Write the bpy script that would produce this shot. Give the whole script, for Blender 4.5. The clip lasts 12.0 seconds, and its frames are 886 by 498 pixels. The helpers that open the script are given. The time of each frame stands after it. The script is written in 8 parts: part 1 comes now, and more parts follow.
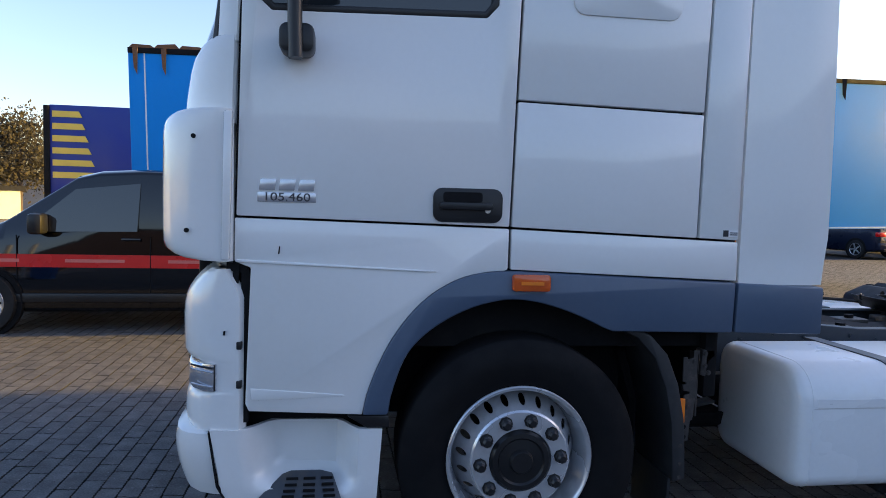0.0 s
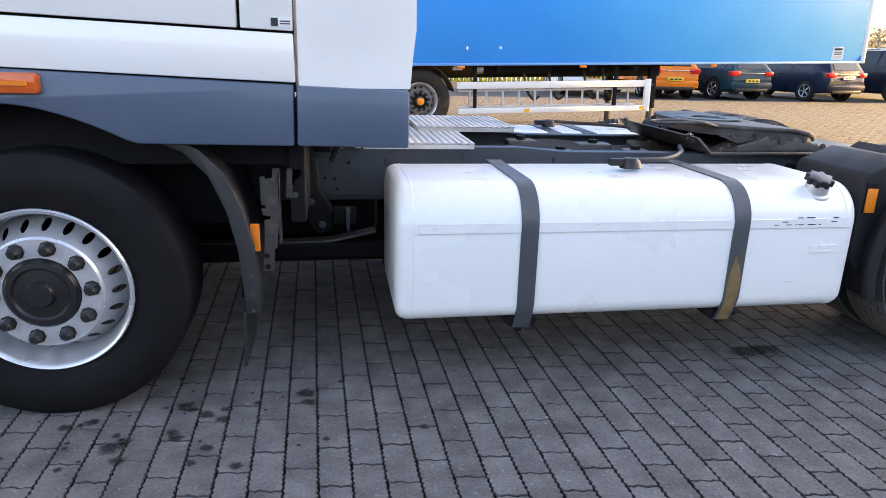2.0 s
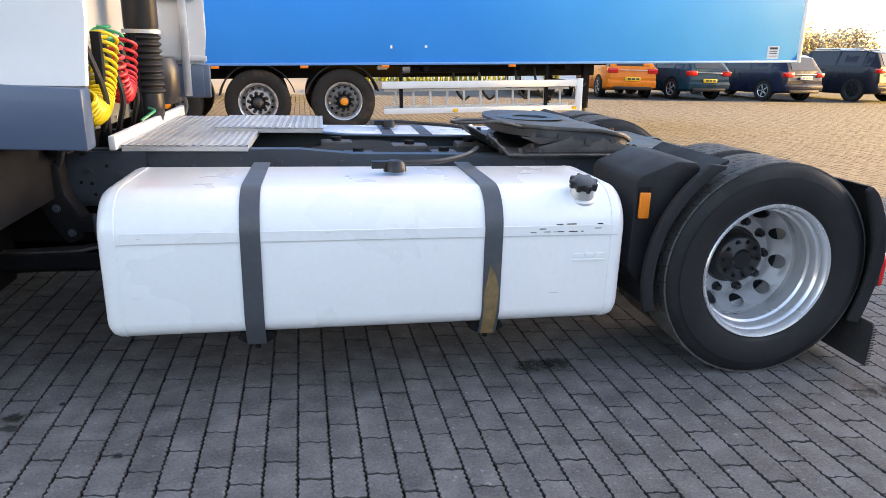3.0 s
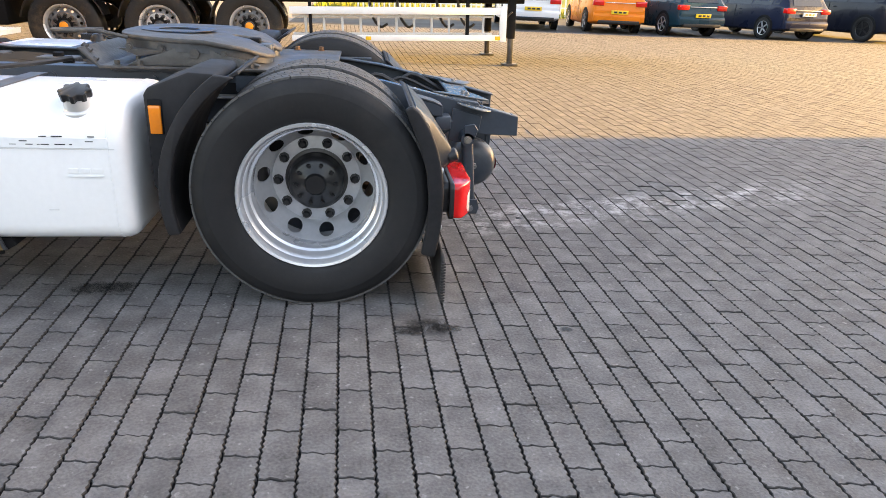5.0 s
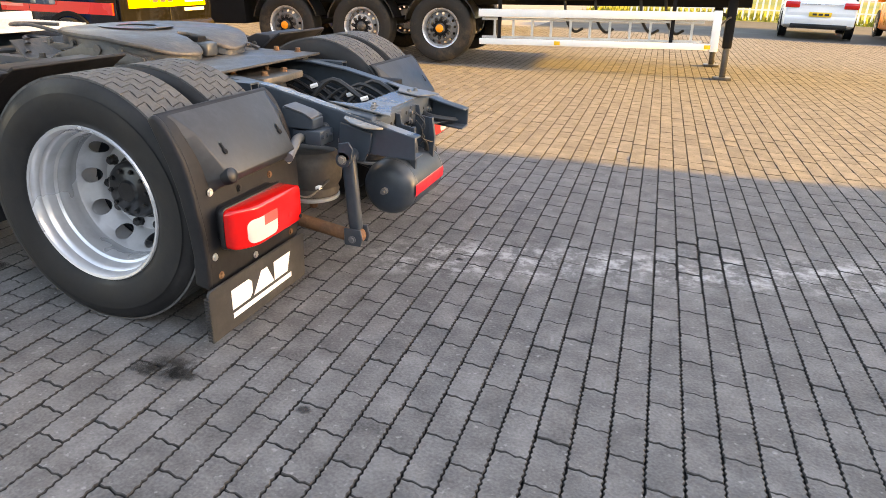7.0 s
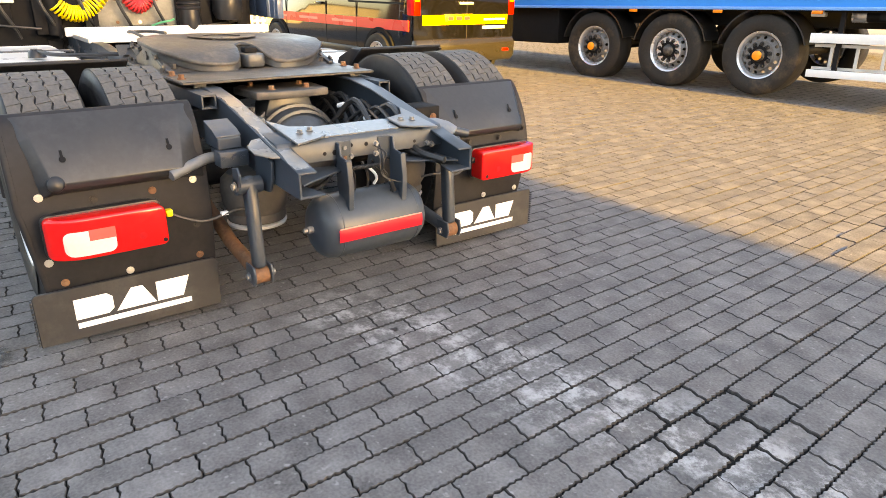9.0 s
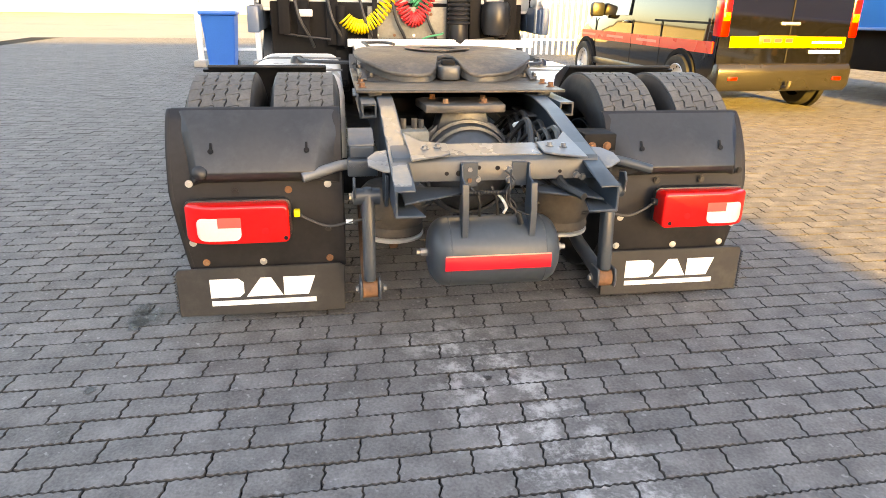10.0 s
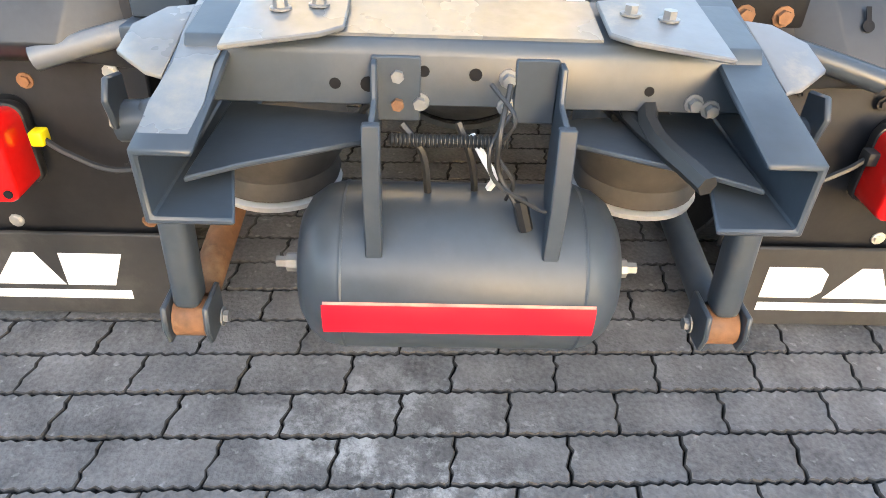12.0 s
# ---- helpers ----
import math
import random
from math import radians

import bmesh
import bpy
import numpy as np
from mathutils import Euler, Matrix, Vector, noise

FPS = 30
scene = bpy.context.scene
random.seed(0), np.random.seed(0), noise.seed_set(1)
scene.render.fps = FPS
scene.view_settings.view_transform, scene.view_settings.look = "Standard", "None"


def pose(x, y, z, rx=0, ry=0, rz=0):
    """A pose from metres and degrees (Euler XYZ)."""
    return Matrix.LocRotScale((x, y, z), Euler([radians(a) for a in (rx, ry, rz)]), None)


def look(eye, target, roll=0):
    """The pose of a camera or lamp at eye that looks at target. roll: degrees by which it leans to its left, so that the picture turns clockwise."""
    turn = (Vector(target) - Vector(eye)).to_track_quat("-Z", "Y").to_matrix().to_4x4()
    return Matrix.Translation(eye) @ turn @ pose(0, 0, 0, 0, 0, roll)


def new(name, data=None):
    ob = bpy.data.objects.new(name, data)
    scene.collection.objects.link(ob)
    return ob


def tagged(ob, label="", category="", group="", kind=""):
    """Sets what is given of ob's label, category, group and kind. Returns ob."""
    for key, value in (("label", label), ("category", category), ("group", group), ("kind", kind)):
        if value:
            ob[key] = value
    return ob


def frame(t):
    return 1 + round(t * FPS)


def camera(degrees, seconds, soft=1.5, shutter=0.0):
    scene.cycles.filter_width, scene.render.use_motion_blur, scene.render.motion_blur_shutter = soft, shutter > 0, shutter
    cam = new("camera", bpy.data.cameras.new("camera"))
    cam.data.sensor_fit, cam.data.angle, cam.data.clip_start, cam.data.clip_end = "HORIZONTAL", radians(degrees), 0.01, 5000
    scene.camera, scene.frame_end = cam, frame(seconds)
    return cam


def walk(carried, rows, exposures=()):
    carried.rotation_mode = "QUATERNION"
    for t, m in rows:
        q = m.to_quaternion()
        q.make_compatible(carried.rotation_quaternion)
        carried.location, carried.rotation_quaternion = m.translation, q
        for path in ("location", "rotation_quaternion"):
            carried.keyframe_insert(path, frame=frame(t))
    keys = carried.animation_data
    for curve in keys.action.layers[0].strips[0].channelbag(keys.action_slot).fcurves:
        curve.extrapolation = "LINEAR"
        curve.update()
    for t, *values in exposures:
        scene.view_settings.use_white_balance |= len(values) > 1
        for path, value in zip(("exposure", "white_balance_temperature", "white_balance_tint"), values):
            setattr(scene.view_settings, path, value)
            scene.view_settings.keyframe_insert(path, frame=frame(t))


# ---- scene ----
cam = camera(67.2, 12.0, soft=0.85)

# ---- the camera's walk ----
PATH = [
    (0, (-0.701, -3.813, 1.526), (-0.423, -1.837, 1.388), 1.6),
    (0.5, (-0.407, -3.691, 1.453), (-0.129, -1.772, 0.966), 1.4),
    (1, (0.055, -3.735, 1.405), (0.343, -1.836, 0.849), 1.2),
    (1.5, (0.512, -3.683, 1.357), (0.813, -1.793, 0.777), 1.7),
    (2, (1.025, -3.661, 1.362), (1.345, -1.773, 0.786), 1.6),
    (2.5, (1.525, -3.676, 1.374), (1.865, -1.79, 0.803), 1.7),
    (3, (2.052, -3.622, 1.365), (2.405, -1.739, 0.791), 1.6),
    (3.5, (2.558, -3.674, 1.357), (2.917, -1.793, 0.782), 1.7),
    (3.7, (2.752, -3.696, 1.363), (3.111, -1.821, 0.77), 1.9),
    (5.3, (4.458, -3.785, 1.304), (4.596, -1.94, 0.544), 2.6),
    (5.5, (4.659, -3.744, 1.347), (4.693, -1.895, 0.585), 2.3),
    (6, (5.119, -3.641, 1.351), (5.035, -1.794, 0.587), 2.4),
    (6.5, (5.532, -3.359, 1.316), (5.195, -1.543, 0.549), 2.0),
    (7, (5.937, -3.017, 1.322), (5.365, -1.26, 0.558), 1.8),
    (7.2, (6.098, -2.891, 1.336), (5.401, -1.178, 0.575), 1.7),
    (8.8, (7.051, -1.578, 1.275), (5.646, -0.358, 0.541), 1.1),
    (9, (7.075, -1.385, 1.296), (5.6, -0.251, 0.563), 1.0),
    (9.5, (7.18, -0.958, 1.286), (5.476, -0.19, 0.574), 0.7),
    (10, (7.094, -0.581, 1.263), (5.242, -0.28, 0.568), 0.9),
    (10.5, (6.815, -0.3, 1.255), (4.962, -0.125, 0.524), 1.2),
    (11, (6.458, -0.117, 1.2), (4.692, -0.037, 0.265), 1.9),
    (11.5, (6.035, -0.079, 1.094), (4.394, -0.012, -0.048), 2.4),
    (12, (5.617, -0.065, 1.014), (3.979, -0.008, -0.133), 2.3),
]
walk(cam, [(t, look(eye, target, roll)) for t, eye, target, roll in PATH],
     exposures=[(0, 1.30, 5700, 23), (0.5, 2.05, 6300, 25), (1.0, 2.52, 6700, 25), (1.5, 2.68, 6900, 25), (2.5, 2.68, 7050, 23), (3.5, 2.60, 7300, 21), (5.5, 3.1, 8350, 22), (7.0, 3.05, 8450, 21), (9.0, 3.12, 8250, 19), (10.5, 3.15, 7750, 16), (11.0, 3.1, 7350, 14), (11.5, 3.27, 7150, 13), (12, 3.52, 7100, 13)])


# ---- light ----
SUN_EL, SUN_AZ = 11.0, 86.0          # degrees; azimuth clockwise from +y
sun_way = Vector((math.sin(radians(SUN_AZ)) * math.cos(radians(SUN_EL)), math.cos(radians(SUN_AZ)) * math.cos(radians(SUN_EL)), math.sin(radians(SUN_EL))))
sun_data = bpy.data.lights.new("sun", "SUN")
sun_data.energy, sun_data.angle, sun_data.color = 4.9, radians(0.6), (1.0, 0.62, 0.075)
sun = new("sun", sun_data)
sun.matrix_world = look(sun_way * 60, (0, 0, 0))

world = bpy.data.worlds.new("sky")
scene.world = world
world.use_nodes = True
wn = world.node_tree.nodes
sky = wn.new("ShaderNodeTexSky")
sky.sky_type, sky.sun_disc = "NISHITA", False
sky.sun_elevation, sky.sun_rotation = radians(SUN_EL), radians(SUN_AZ)
sky.air_density, sky.dust_density, sky.ozone_density = 1.0, 1.5, 1.0
wn["Background"].inputs["Strength"].default_value = 0.15
world.node_tree.links.new(sky.outputs["Color"], wn["Background"].inputs["Color"])


# ---- materials ----
def surf(name, col, rough=0.5, metal=0.0, var=0.12, scale=2.5, fine=45.0, bump=0.08, dirt=None, dirt_scale=1.2, dirt_amount=0.5, coat=0.0,
         rand=0.0, island=0.0, emit=0.0, spec=0.5, rvar=0.12):
    """A painted, rubber, metal or mineral surface: base colour with variation at two scales, optional patches of dirt, uneven gloss and a fine relief."""
    m = bpy.data.materials.new(name)
    m.use_nodes = True
    n, l = m.node_tree.nodes, m.node_tree.links
    b = n["Principled BSDF"]
    geo = n.new("ShaderNodeNewGeometry")
    n1, n2 = n.new("ShaderNodeTexNoise"), n.new("ShaderNodeTexNoise")
    n1.inputs["Scale"].default_value, n1.inputs["Detail"].default_value = scale, 4
    n2.inputs["Scale"].default_value, n2.inputs["Detail"].default_value = fine, 5
    for q in (n1, n2):
        l.new(geo.outputs["Position"], q.inputs["Vector"])
    mixv = n.new("ShaderNodeMath")
    mixv.operation = "MULTIPLY_ADD"
    l.new(n1.outputs["Fac"], mixv.inputs[0])
    mixv.inputs[1].default_value = 0.6
    half = n.new("ShaderNodeMath")
    half.operation = "MULTIPLY"
    half.inputs[1].default_value = 0.4
    l.new(n2.outputs["Fac"], half.inputs[0])
    l.new(half.outputs[0], mixv.inputs[2])
    last = mixv.outputs[0]
    if rand or island:
        src = n.new("ShaderNodeObjectInfo").outputs["Random"] if rand else geo.outputs["Random Per Island"]
        ad = n.new("ShaderNodeMath")
        ad.operation = "MULTIPLY_ADD"
        l.new(src, ad.inputs[0])
        ad.inputs[1].default_value = rand or island
        sub = n.new("ShaderNodeMath")
        sub.operation = "SUBTRACT"
        l.new(last, sub.inputs[0])
        sub.inputs[1].default_value = (rand or island) / 2
        l.new(sub.outputs[0], ad.inputs[2])
        last = ad.outputs[0]
    ramp = n.new("ShaderNodeMapRange")
    ramp.inputs["From Min"].default_value, ramp.inputs["From Max"].default_value = 0.3, 0.7
    ramp.inputs["To Min"].default_value, ramp.inputs["To Max"].default_value = 1 - var, 1 + var
    ramp.clamp = False
    l.new(last, ramp.inputs["Value"])
    mul = n.new("ShaderNodeVectorMath")
    mul.operation = "SCALE"
    mul.inputs[0].default_value = col
    l.new(ramp.outputs[0], mul.inputs["Scale"])
    out = mul.outputs[0]
    if dirt:
        n3 = n.new("ShaderNodeTexNoise")
        n3.inputs["Scale"].default_value, n3.inputs["Detail"].default_value, n3.inputs["Roughness"].default_value = dirt_scale, 8, 0.7
        l.new(geo.outputs["Position"], n3.inputs["Vector"])
        r3 = n.new("ShaderNodeMapRange")
        r3.inputs["From Min"].default_value, r3.inputs["From Max"].default_value = 0.52, 0.72
        r3.inputs["To Max"].default_value = dirt_amount
        l.new(n3.outputs["Fac"], r3.inputs["Value"])
        mx = n.new("ShaderNodeMix")
        mx.data_type = "RGBA"
        l.new(r3.outputs[0], mx.inputs["Factor"])
        l.new(out, mx.inputs["A"])
        mx.inputs["B"].default_value = (*dirt, 1)
        out = mx.outputs["Result"]
    l.new(out, b.inputs["Base Color"])
    rr = n.new("ShaderNodeMapRange")
    rr.inputs["From Min"].default_value, rr.inputs["From Max"].default_value = 0.3, 0.7
    rr.inputs["To Min"].default_value, rr.inputs["To Max"].default_value = max(0.02, rough - rvar * rough * 2), min(1, rough + rvar * rough * 2)
    l.new(n1.outputs["Fac"], rr.inputs["Value"])
    l.new(rr.outputs[0], b.inputs["Roughness"])
    b.inputs["Metallic"].default_value = metal
    b.inputs["Specular IOR Level"].default_value = spec
    b.inputs["Coat Weight"].default_value = coat
    b.inputs["Coat Roughness"].default_value = 0.06
    if bump:
        bp = n.new("ShaderNodeBump")
        bp.inputs["Strength"].default_value, bp.inputs["Distance"].default_value = bump, 0.004
        l.new(n2.outputs["Fac"], bp.inputs["Height"])
        l.new(bp.outputs[0], b.inputs["Normal"])
    if emit:
        l.new(out, b.inputs["Emission Color"])
        b.inputs["Emission Strength"].default_value = emit
    return m


def glass(name, col=(0.02, 0.025, 0.03), rough=0.03):
    m = surf(name, col, rough, var=0.05, bump=0.0, coat=0.6)
    return m


def lens(name, col):
    m = surf(name, col, 0.12, var=0.08, scale=8, fine=90, bump=0.05, coat=0.35)
    return m


WHITE = surf("white_truck_paint", (0.80, 0.80, 0.78), 0.22, var=0.02, bump=0.015, coat=0.7, dirt=(0.62, 0.60, 0.54), dirt_scale=1.6, dirt_amount=0.12)
SILL = surf("slate_grey_plastic_paint", (0.066, 0.098, 0.155), 0.38, var=0.06, bump=0.03, coat=0.2, dirt=(0.2, 0.2, 0.2), dirt_amount=0.12)
BLACK = surf("black_plastic", (0.013, 0.013, 0.014), 0.37, var=0.25, bump=0.12, dirt=(0.030, 0.030, 0.030), dirt_scale=3, dirt_amount=0.3, spec=0.45)
DARK = surf("dark_grimy_paint", (0.009, 0.009, 0.010), 0.75, var=0.3, bump=0.2, dirt=(0.020, 0.018, 0.016), dirt_scale=4, dirt_amount=0.5, spec=0.15)
RUBBER = surf("tyre_rubber", (0.011, 0.011, 0.012), 0.62, var=0.2, scale=6, fine=70, bump=0.15, dirt=(0.030, 0.028, 0.027), dirt_scale=4, dirt_amount=0.45, spec=0.35)
TREAD = surf("worn_tyre_tread", (0.070, 0.069, 0.068), 0.85, var=0.4, scale=9, fine=80, bump=0.3, dirt=(0.155, 0.148, 0.138), dirt_scale=6, dirt_amount=0.55)
DISC = surf("dull_grey_wheel_disc", (0.47, 0.475, 0.49), 0.40, metal=0.4, var=0.12, scale=6, bump=0.08, dirt=(0.16, 0.15, 0.14), dirt_scale=7, dirt_amount=0.4)
# Paler black plastic; puts the sky's sheen on raised mudguard faces into the colour.
SHEEN_BLACK = surf("sheen_black_plastic", (0.020, 0.021, 0.023), 0.42, var=0.3, scale=5, bump=0.12, dirt=(0.055, 0.055, 0.058), dirt_scale=4, dirt_amount=0.5, spec=0.5)
RIM = surf("silver_painted_rim", (0.66, 0.67, 0.69), 0.26, metal=0.6, var=0.06, bump=0.05, dirt=(0.26, 0.25, 0.23), dirt_scale=7, dirt_amount=0.25)
STEEL = surf("grey_chassis_paint", (0.038, 0.049, 0.062), 0.38, var=0.16, scale=4, bump=0.08, coat=0.0, dirt=(0.10, 0.098, 0.095), dirt_scale=3.5, dirt_amount=0.35, spec=0.4)
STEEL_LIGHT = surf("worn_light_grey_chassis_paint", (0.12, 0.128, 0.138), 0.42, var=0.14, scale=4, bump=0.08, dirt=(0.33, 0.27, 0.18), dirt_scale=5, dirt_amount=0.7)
# Grey steel; the cream patches paint in warm reflections on its upper faces.
CREAM_STEEL = surf("cream_glare_steel", (0.12, 0.122, 0.122), 0.27, var=0.2, scale=7, bump=0.10, dirt=(0.30, 0.25, 0.16), dirt_scale=7, dirt_amount=0.55, spec=0.6)
DARK_CAST = surf("oily_dark_cast_iron", (0.060, 0.066, 0.072), 0.36, metal=0.3, var=0.35, scale=7, bump=0.25, dirt=(0.075, 0.060, 0.045), dirt_scale=8, dirt_amount=0.5)
GUARD_YELLOW = lens("yellow_reflector_lens", (0.86, 0.50, 0.03))
RUST = surf("rusty_iron", (0.16, 0.075, 0.035), 0.85, var=0.4, scale=14, fine=70, bump=0.5, dirt=(0.30, 0.2, 0.11), dirt_scale=9, dirt_amount=0.6)
GREASE = surf("greasy_worn_cast_iron", (0.056, 0.053, 0.050), 0.46, metal=0.2, var=0.5, scale=7, bump=0.5, dirt=(0.23, 0.18, 0.13), dirt_scale=4.5, dirt_amount=0.6)
ALU = surf("brushed_aluminium", (0.62, 0.62, 0.61), 0.42, metal=0.6, var=0.1, scale=5, bump=0.1, dirt=(0.38, 0.36, 0.32), dirt_scale=4, dirt_amount=0.45)
PANEL_GREY = surf("dirty_grey_panel", (0.20, 0.20, 0.18), 0.6, metal=0.2, var=0.25, scale=7, bump=0.15, dirt=(0.10, 0.09, 0.07), dirt_scale=6, dirt_amount=0.7)
DUSTY_RIM = surf("dusty_dark_trailer_rim", (0.15, 0.145, 0.14), 0.5, metal=0.3, var=0.3, scale=8, bump=0.15, dirt=(0.34, 0.27, 0.19), dirt_scale=6, dirt_amount=0.6)
DUSTY_RUBBER = surf("dusty_trailer_tyre_rubber", (0.024, 0.022, 0.020), 0.75, var=0.3, scale=5, bump=0.2, dirt=(0.14, 0.095, 0.055), dirt_scale=3, dirt_amount=0.6, spec=0.25)
TANK = surf("white_painted_tank", (0.78, 0.79, 0.79), 0.30, var=0.04, scale=2, bump=0.03, coat=0.3, dirt=(0.58, 0.57, 0.55), dirt_scale=2.5, dirt_amount=0.10)
OCHRE_RUST = surf("ochre_rust", (0.20, 0.13, 0.055), 0.8, var=0.4, scale=18, bump=0.3, dirt=(0.09, 0.075, 0.06), dirt_scale=12, dirt_amount=0.6)
DUSTY_STEEL = surf("dusty_bare_steel", (0.055, 0.049, 0.046), 0.7, metal=0.2, var=0.3, scale=12, bump=0.3, dirt=(0.20, 0.16, 0.13), dirt_scale=10, dirt_amount=0.6)
GUARD_BLACK = surf("matt_black_mudguard_plastic", (0.016, 0.016, 0.018), 0.60, var=0.3, scale=5, bump=0.15, dirt=(0.032, 0.031, 0.032), dirt_scale=4, dirt_amount=0.5, spec=0.25)
STRAP = surf("dark_steel_strap", (0.07, 0.078, 0.09), 0.45, metal=0.2, var=0.15, bump=0.1, dirt=(0.17, 0.13, 0.08), dirt_scale=3, dirt_amount=0.55)
DULL_BOLT = surf("dull_zinc_bolt", (0.20, 0.205, 0.21), 0.45, metal=0.4, var=0.25, scale=20, bump=0.15, dirt=(0.17, 0.12, 0.08), dirt_scale=14, dirt_amount=0.5)
CHROME = surf("bright_zinc_bolt", (0.62, 0.61, 0.58), 0.35, metal=0.8, var=0.15, bump=0.1)
BADGE = surf("silver_badge", (0.66, 0.67, 0.69), 0.25, metal=0.7, var=0.05, bump=0.0)
AMBER = lens("amber_lens", (0.85, 0.22, 0.015))
ORANGE_DARK = lens("orange_side_lamp_lens", (0.62, 0.10, 0.012))
RED = lens("red_lens", (0.64, 0.007, 0.006))
LAMP_GLASS = surf("headlamp_reflector_glass", (0.62, 0.64, 0.68), 0.16, metal=0.75, var=0.3, scale=18, fine=60, bump=0.25, coat=1.0)
DARK_RED = lens("dark_red_lens_spot", (0.40, 0.008, 0.008))
PALE_RED = lens("pale_red_lens", (0.70, 0.10, 0.08))
CLEAR = lens("clear_white_lens", (0.58, 0.56, 0.51))
TAPE_RED = surf("red_reflective_tape", (0.66, 0.005, 0.018), 0.45, var=0.05, scale=12, bump=0.03, coat=0.1)
LETTER = surf("white_flap_print", (0.78, 0.78, 0.77), 0.55, var=0.06, scale=10, bump=0.06)
FLAP = surf("black_rubber_flap", (0.022, 0.022, 0.023), 0.6, var=0.2, scale=5, bump=0.2, dirt=(0.085, 0.08, 0.072), dirt_scale=3.5, dirt_amount=0.5)
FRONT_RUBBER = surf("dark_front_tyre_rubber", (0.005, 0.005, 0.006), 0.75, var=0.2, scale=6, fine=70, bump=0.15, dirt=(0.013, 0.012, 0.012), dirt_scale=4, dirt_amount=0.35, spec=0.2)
BELLOWS = surf("dusty_bellows_rubber", (0.060, 0.055, 0.050), 0.7, var=0.3, scale=9, bump=0.2, dirt=(0.13, 0.115, 0.095), dirt_scale=6, dirt_amount=0.5, spec=0.25)
GLASS = glass("dark_window_glass")
YELLOW = surf("yellow_air_hose", (0.85, 0.62, 0.01), 0.35, var=0.08, bump=0.03)
HOSE_RED = surf("red_air_hose", (0.65, 0.03, 0.03), 0.35, var=0.08, bump=0.03)
HOSE_GREEN = surf("green_air_hose", (0.03, 0.30, 0.13), 0.4, var=0.08, bump=0.03)
CABLE = surf("black_cable", (0.02, 0.02, 0.02), 0.5, var=0.1, bump=0.05)
BLUE = surf("faded_blue_trailer_panel", (0.026, 0.27, 0.74), 0.50, var=0.05, scale=1.2, bump=0.03, coat=0.0, dirt=(0.07, 0.29, 0.69), dirt_scale=0.8, dirt_amount=0.18, spec=0.05)
NAVY = surf("navy_blue_tarpaulin", (0.010, 0.028, 0.25), 0.55, var=0.1, scale=1.5, bump=0.1)
STRIPE = surf("yellow_stripe_print", (0.80, 0.56, 0.08), 0.5, var=0.08, bump=0.05)
GUARD = surf("white_side_guard_paint", (0.80, 0.80, 0.78), 0.4, var=0.05, bump=0.05, dirt=(0.5, 0.47, 0.4), dirt_amount=0.3)
VAN_BLACK = surf("black_van_paint", (0.004, 0.004, 0.005), 0.05, var=0.1, bump=0.0, coat=0.35, spec=0.5)
VAN_GLASS = surf("tinted_van_window", (0.010, 0.012, 0.016), 0.03, var=0.05, bump=0.0, coat=0.5, spec=0.8)
VAN_RED = surf("red_stripe_foil", (0.70, 0.028, 0.02), 0.3, var=0.05, bump=0.02, coat=0.3)
VAN_YELLOW = surf("yellow_reflective_foil", (0.85, 0.52, 0.02), 0.3, var=0.05, bump=0.02, coat=0.3)
PLATE_YELLOW = surf("yellow_number_plate", (0.85, 0.55, 0.03), 0.4, var=0.05, bump=0.02)
BIN_BLUE = surf("blue_bin_plastic", (0.02, 0.14, 0.50), 0.45, var=0.08, bump=0.05)
FENCE = surf("white_fence_paint", (0.78, 0.78, 0.76), 0.5, var=0.06, bump=0.05)
LETTERS_DARK = surf("dark_print", (0.02, 0.02, 0.025), 0.5, var=0.05, bump=0.0)
PRINT_FAINT = surf("faint_grey_print", (0.60, 0.60, 0.60), 0.5, var=0.05, bump=0.0)


# ---- mesh helpers ----
def box(bm, x0, x1, y0, y1, z0, z1, m=None):
    pts = [(x, y, z) for x in (x0, x1) for y in (y0, y1) for z in (z0, z1)]
    v = [bm.verts.new(m @ Vector(p) if m else p) for p in pts]
    for f in ((0, 1, 3, 2), (4, 6, 7, 5), (0, 4, 5, 1), (2, 3, 7, 6), (0, 2, 6, 4), (1, 5, 7, 3)):
        bm.faces.new([v[i] for i in f])
    return v


def axes(axis):
    return {"x": (1, 2, 0), "y": (0, 2, 1), "z": (0, 1, 2)}[axis]


def prism(bm, poly, axis, a0, a1):
    """A flat outline in the plane across the axis, drawn out from a0 to a1."""
    i, j, k = axes(axis)
    rings = []
    for a in (a0, a1):
        ring = []
        for p in poly:
            c = [0, 0, 0]
            c[i], c[j], c[k] = p[0], p[1], a
            ring.append(bm.verts.new(c))
        rings.append(ring)
    n = len(poly)
    bm.faces.new(rings[0])
    bm.faces.new(rings[1][::-1])
    for q in range(n):
        bm.faces.new((rings[0][q], rings[1][q], rings[1][(q + 1) % n], rings[0][(q + 1) % n]))


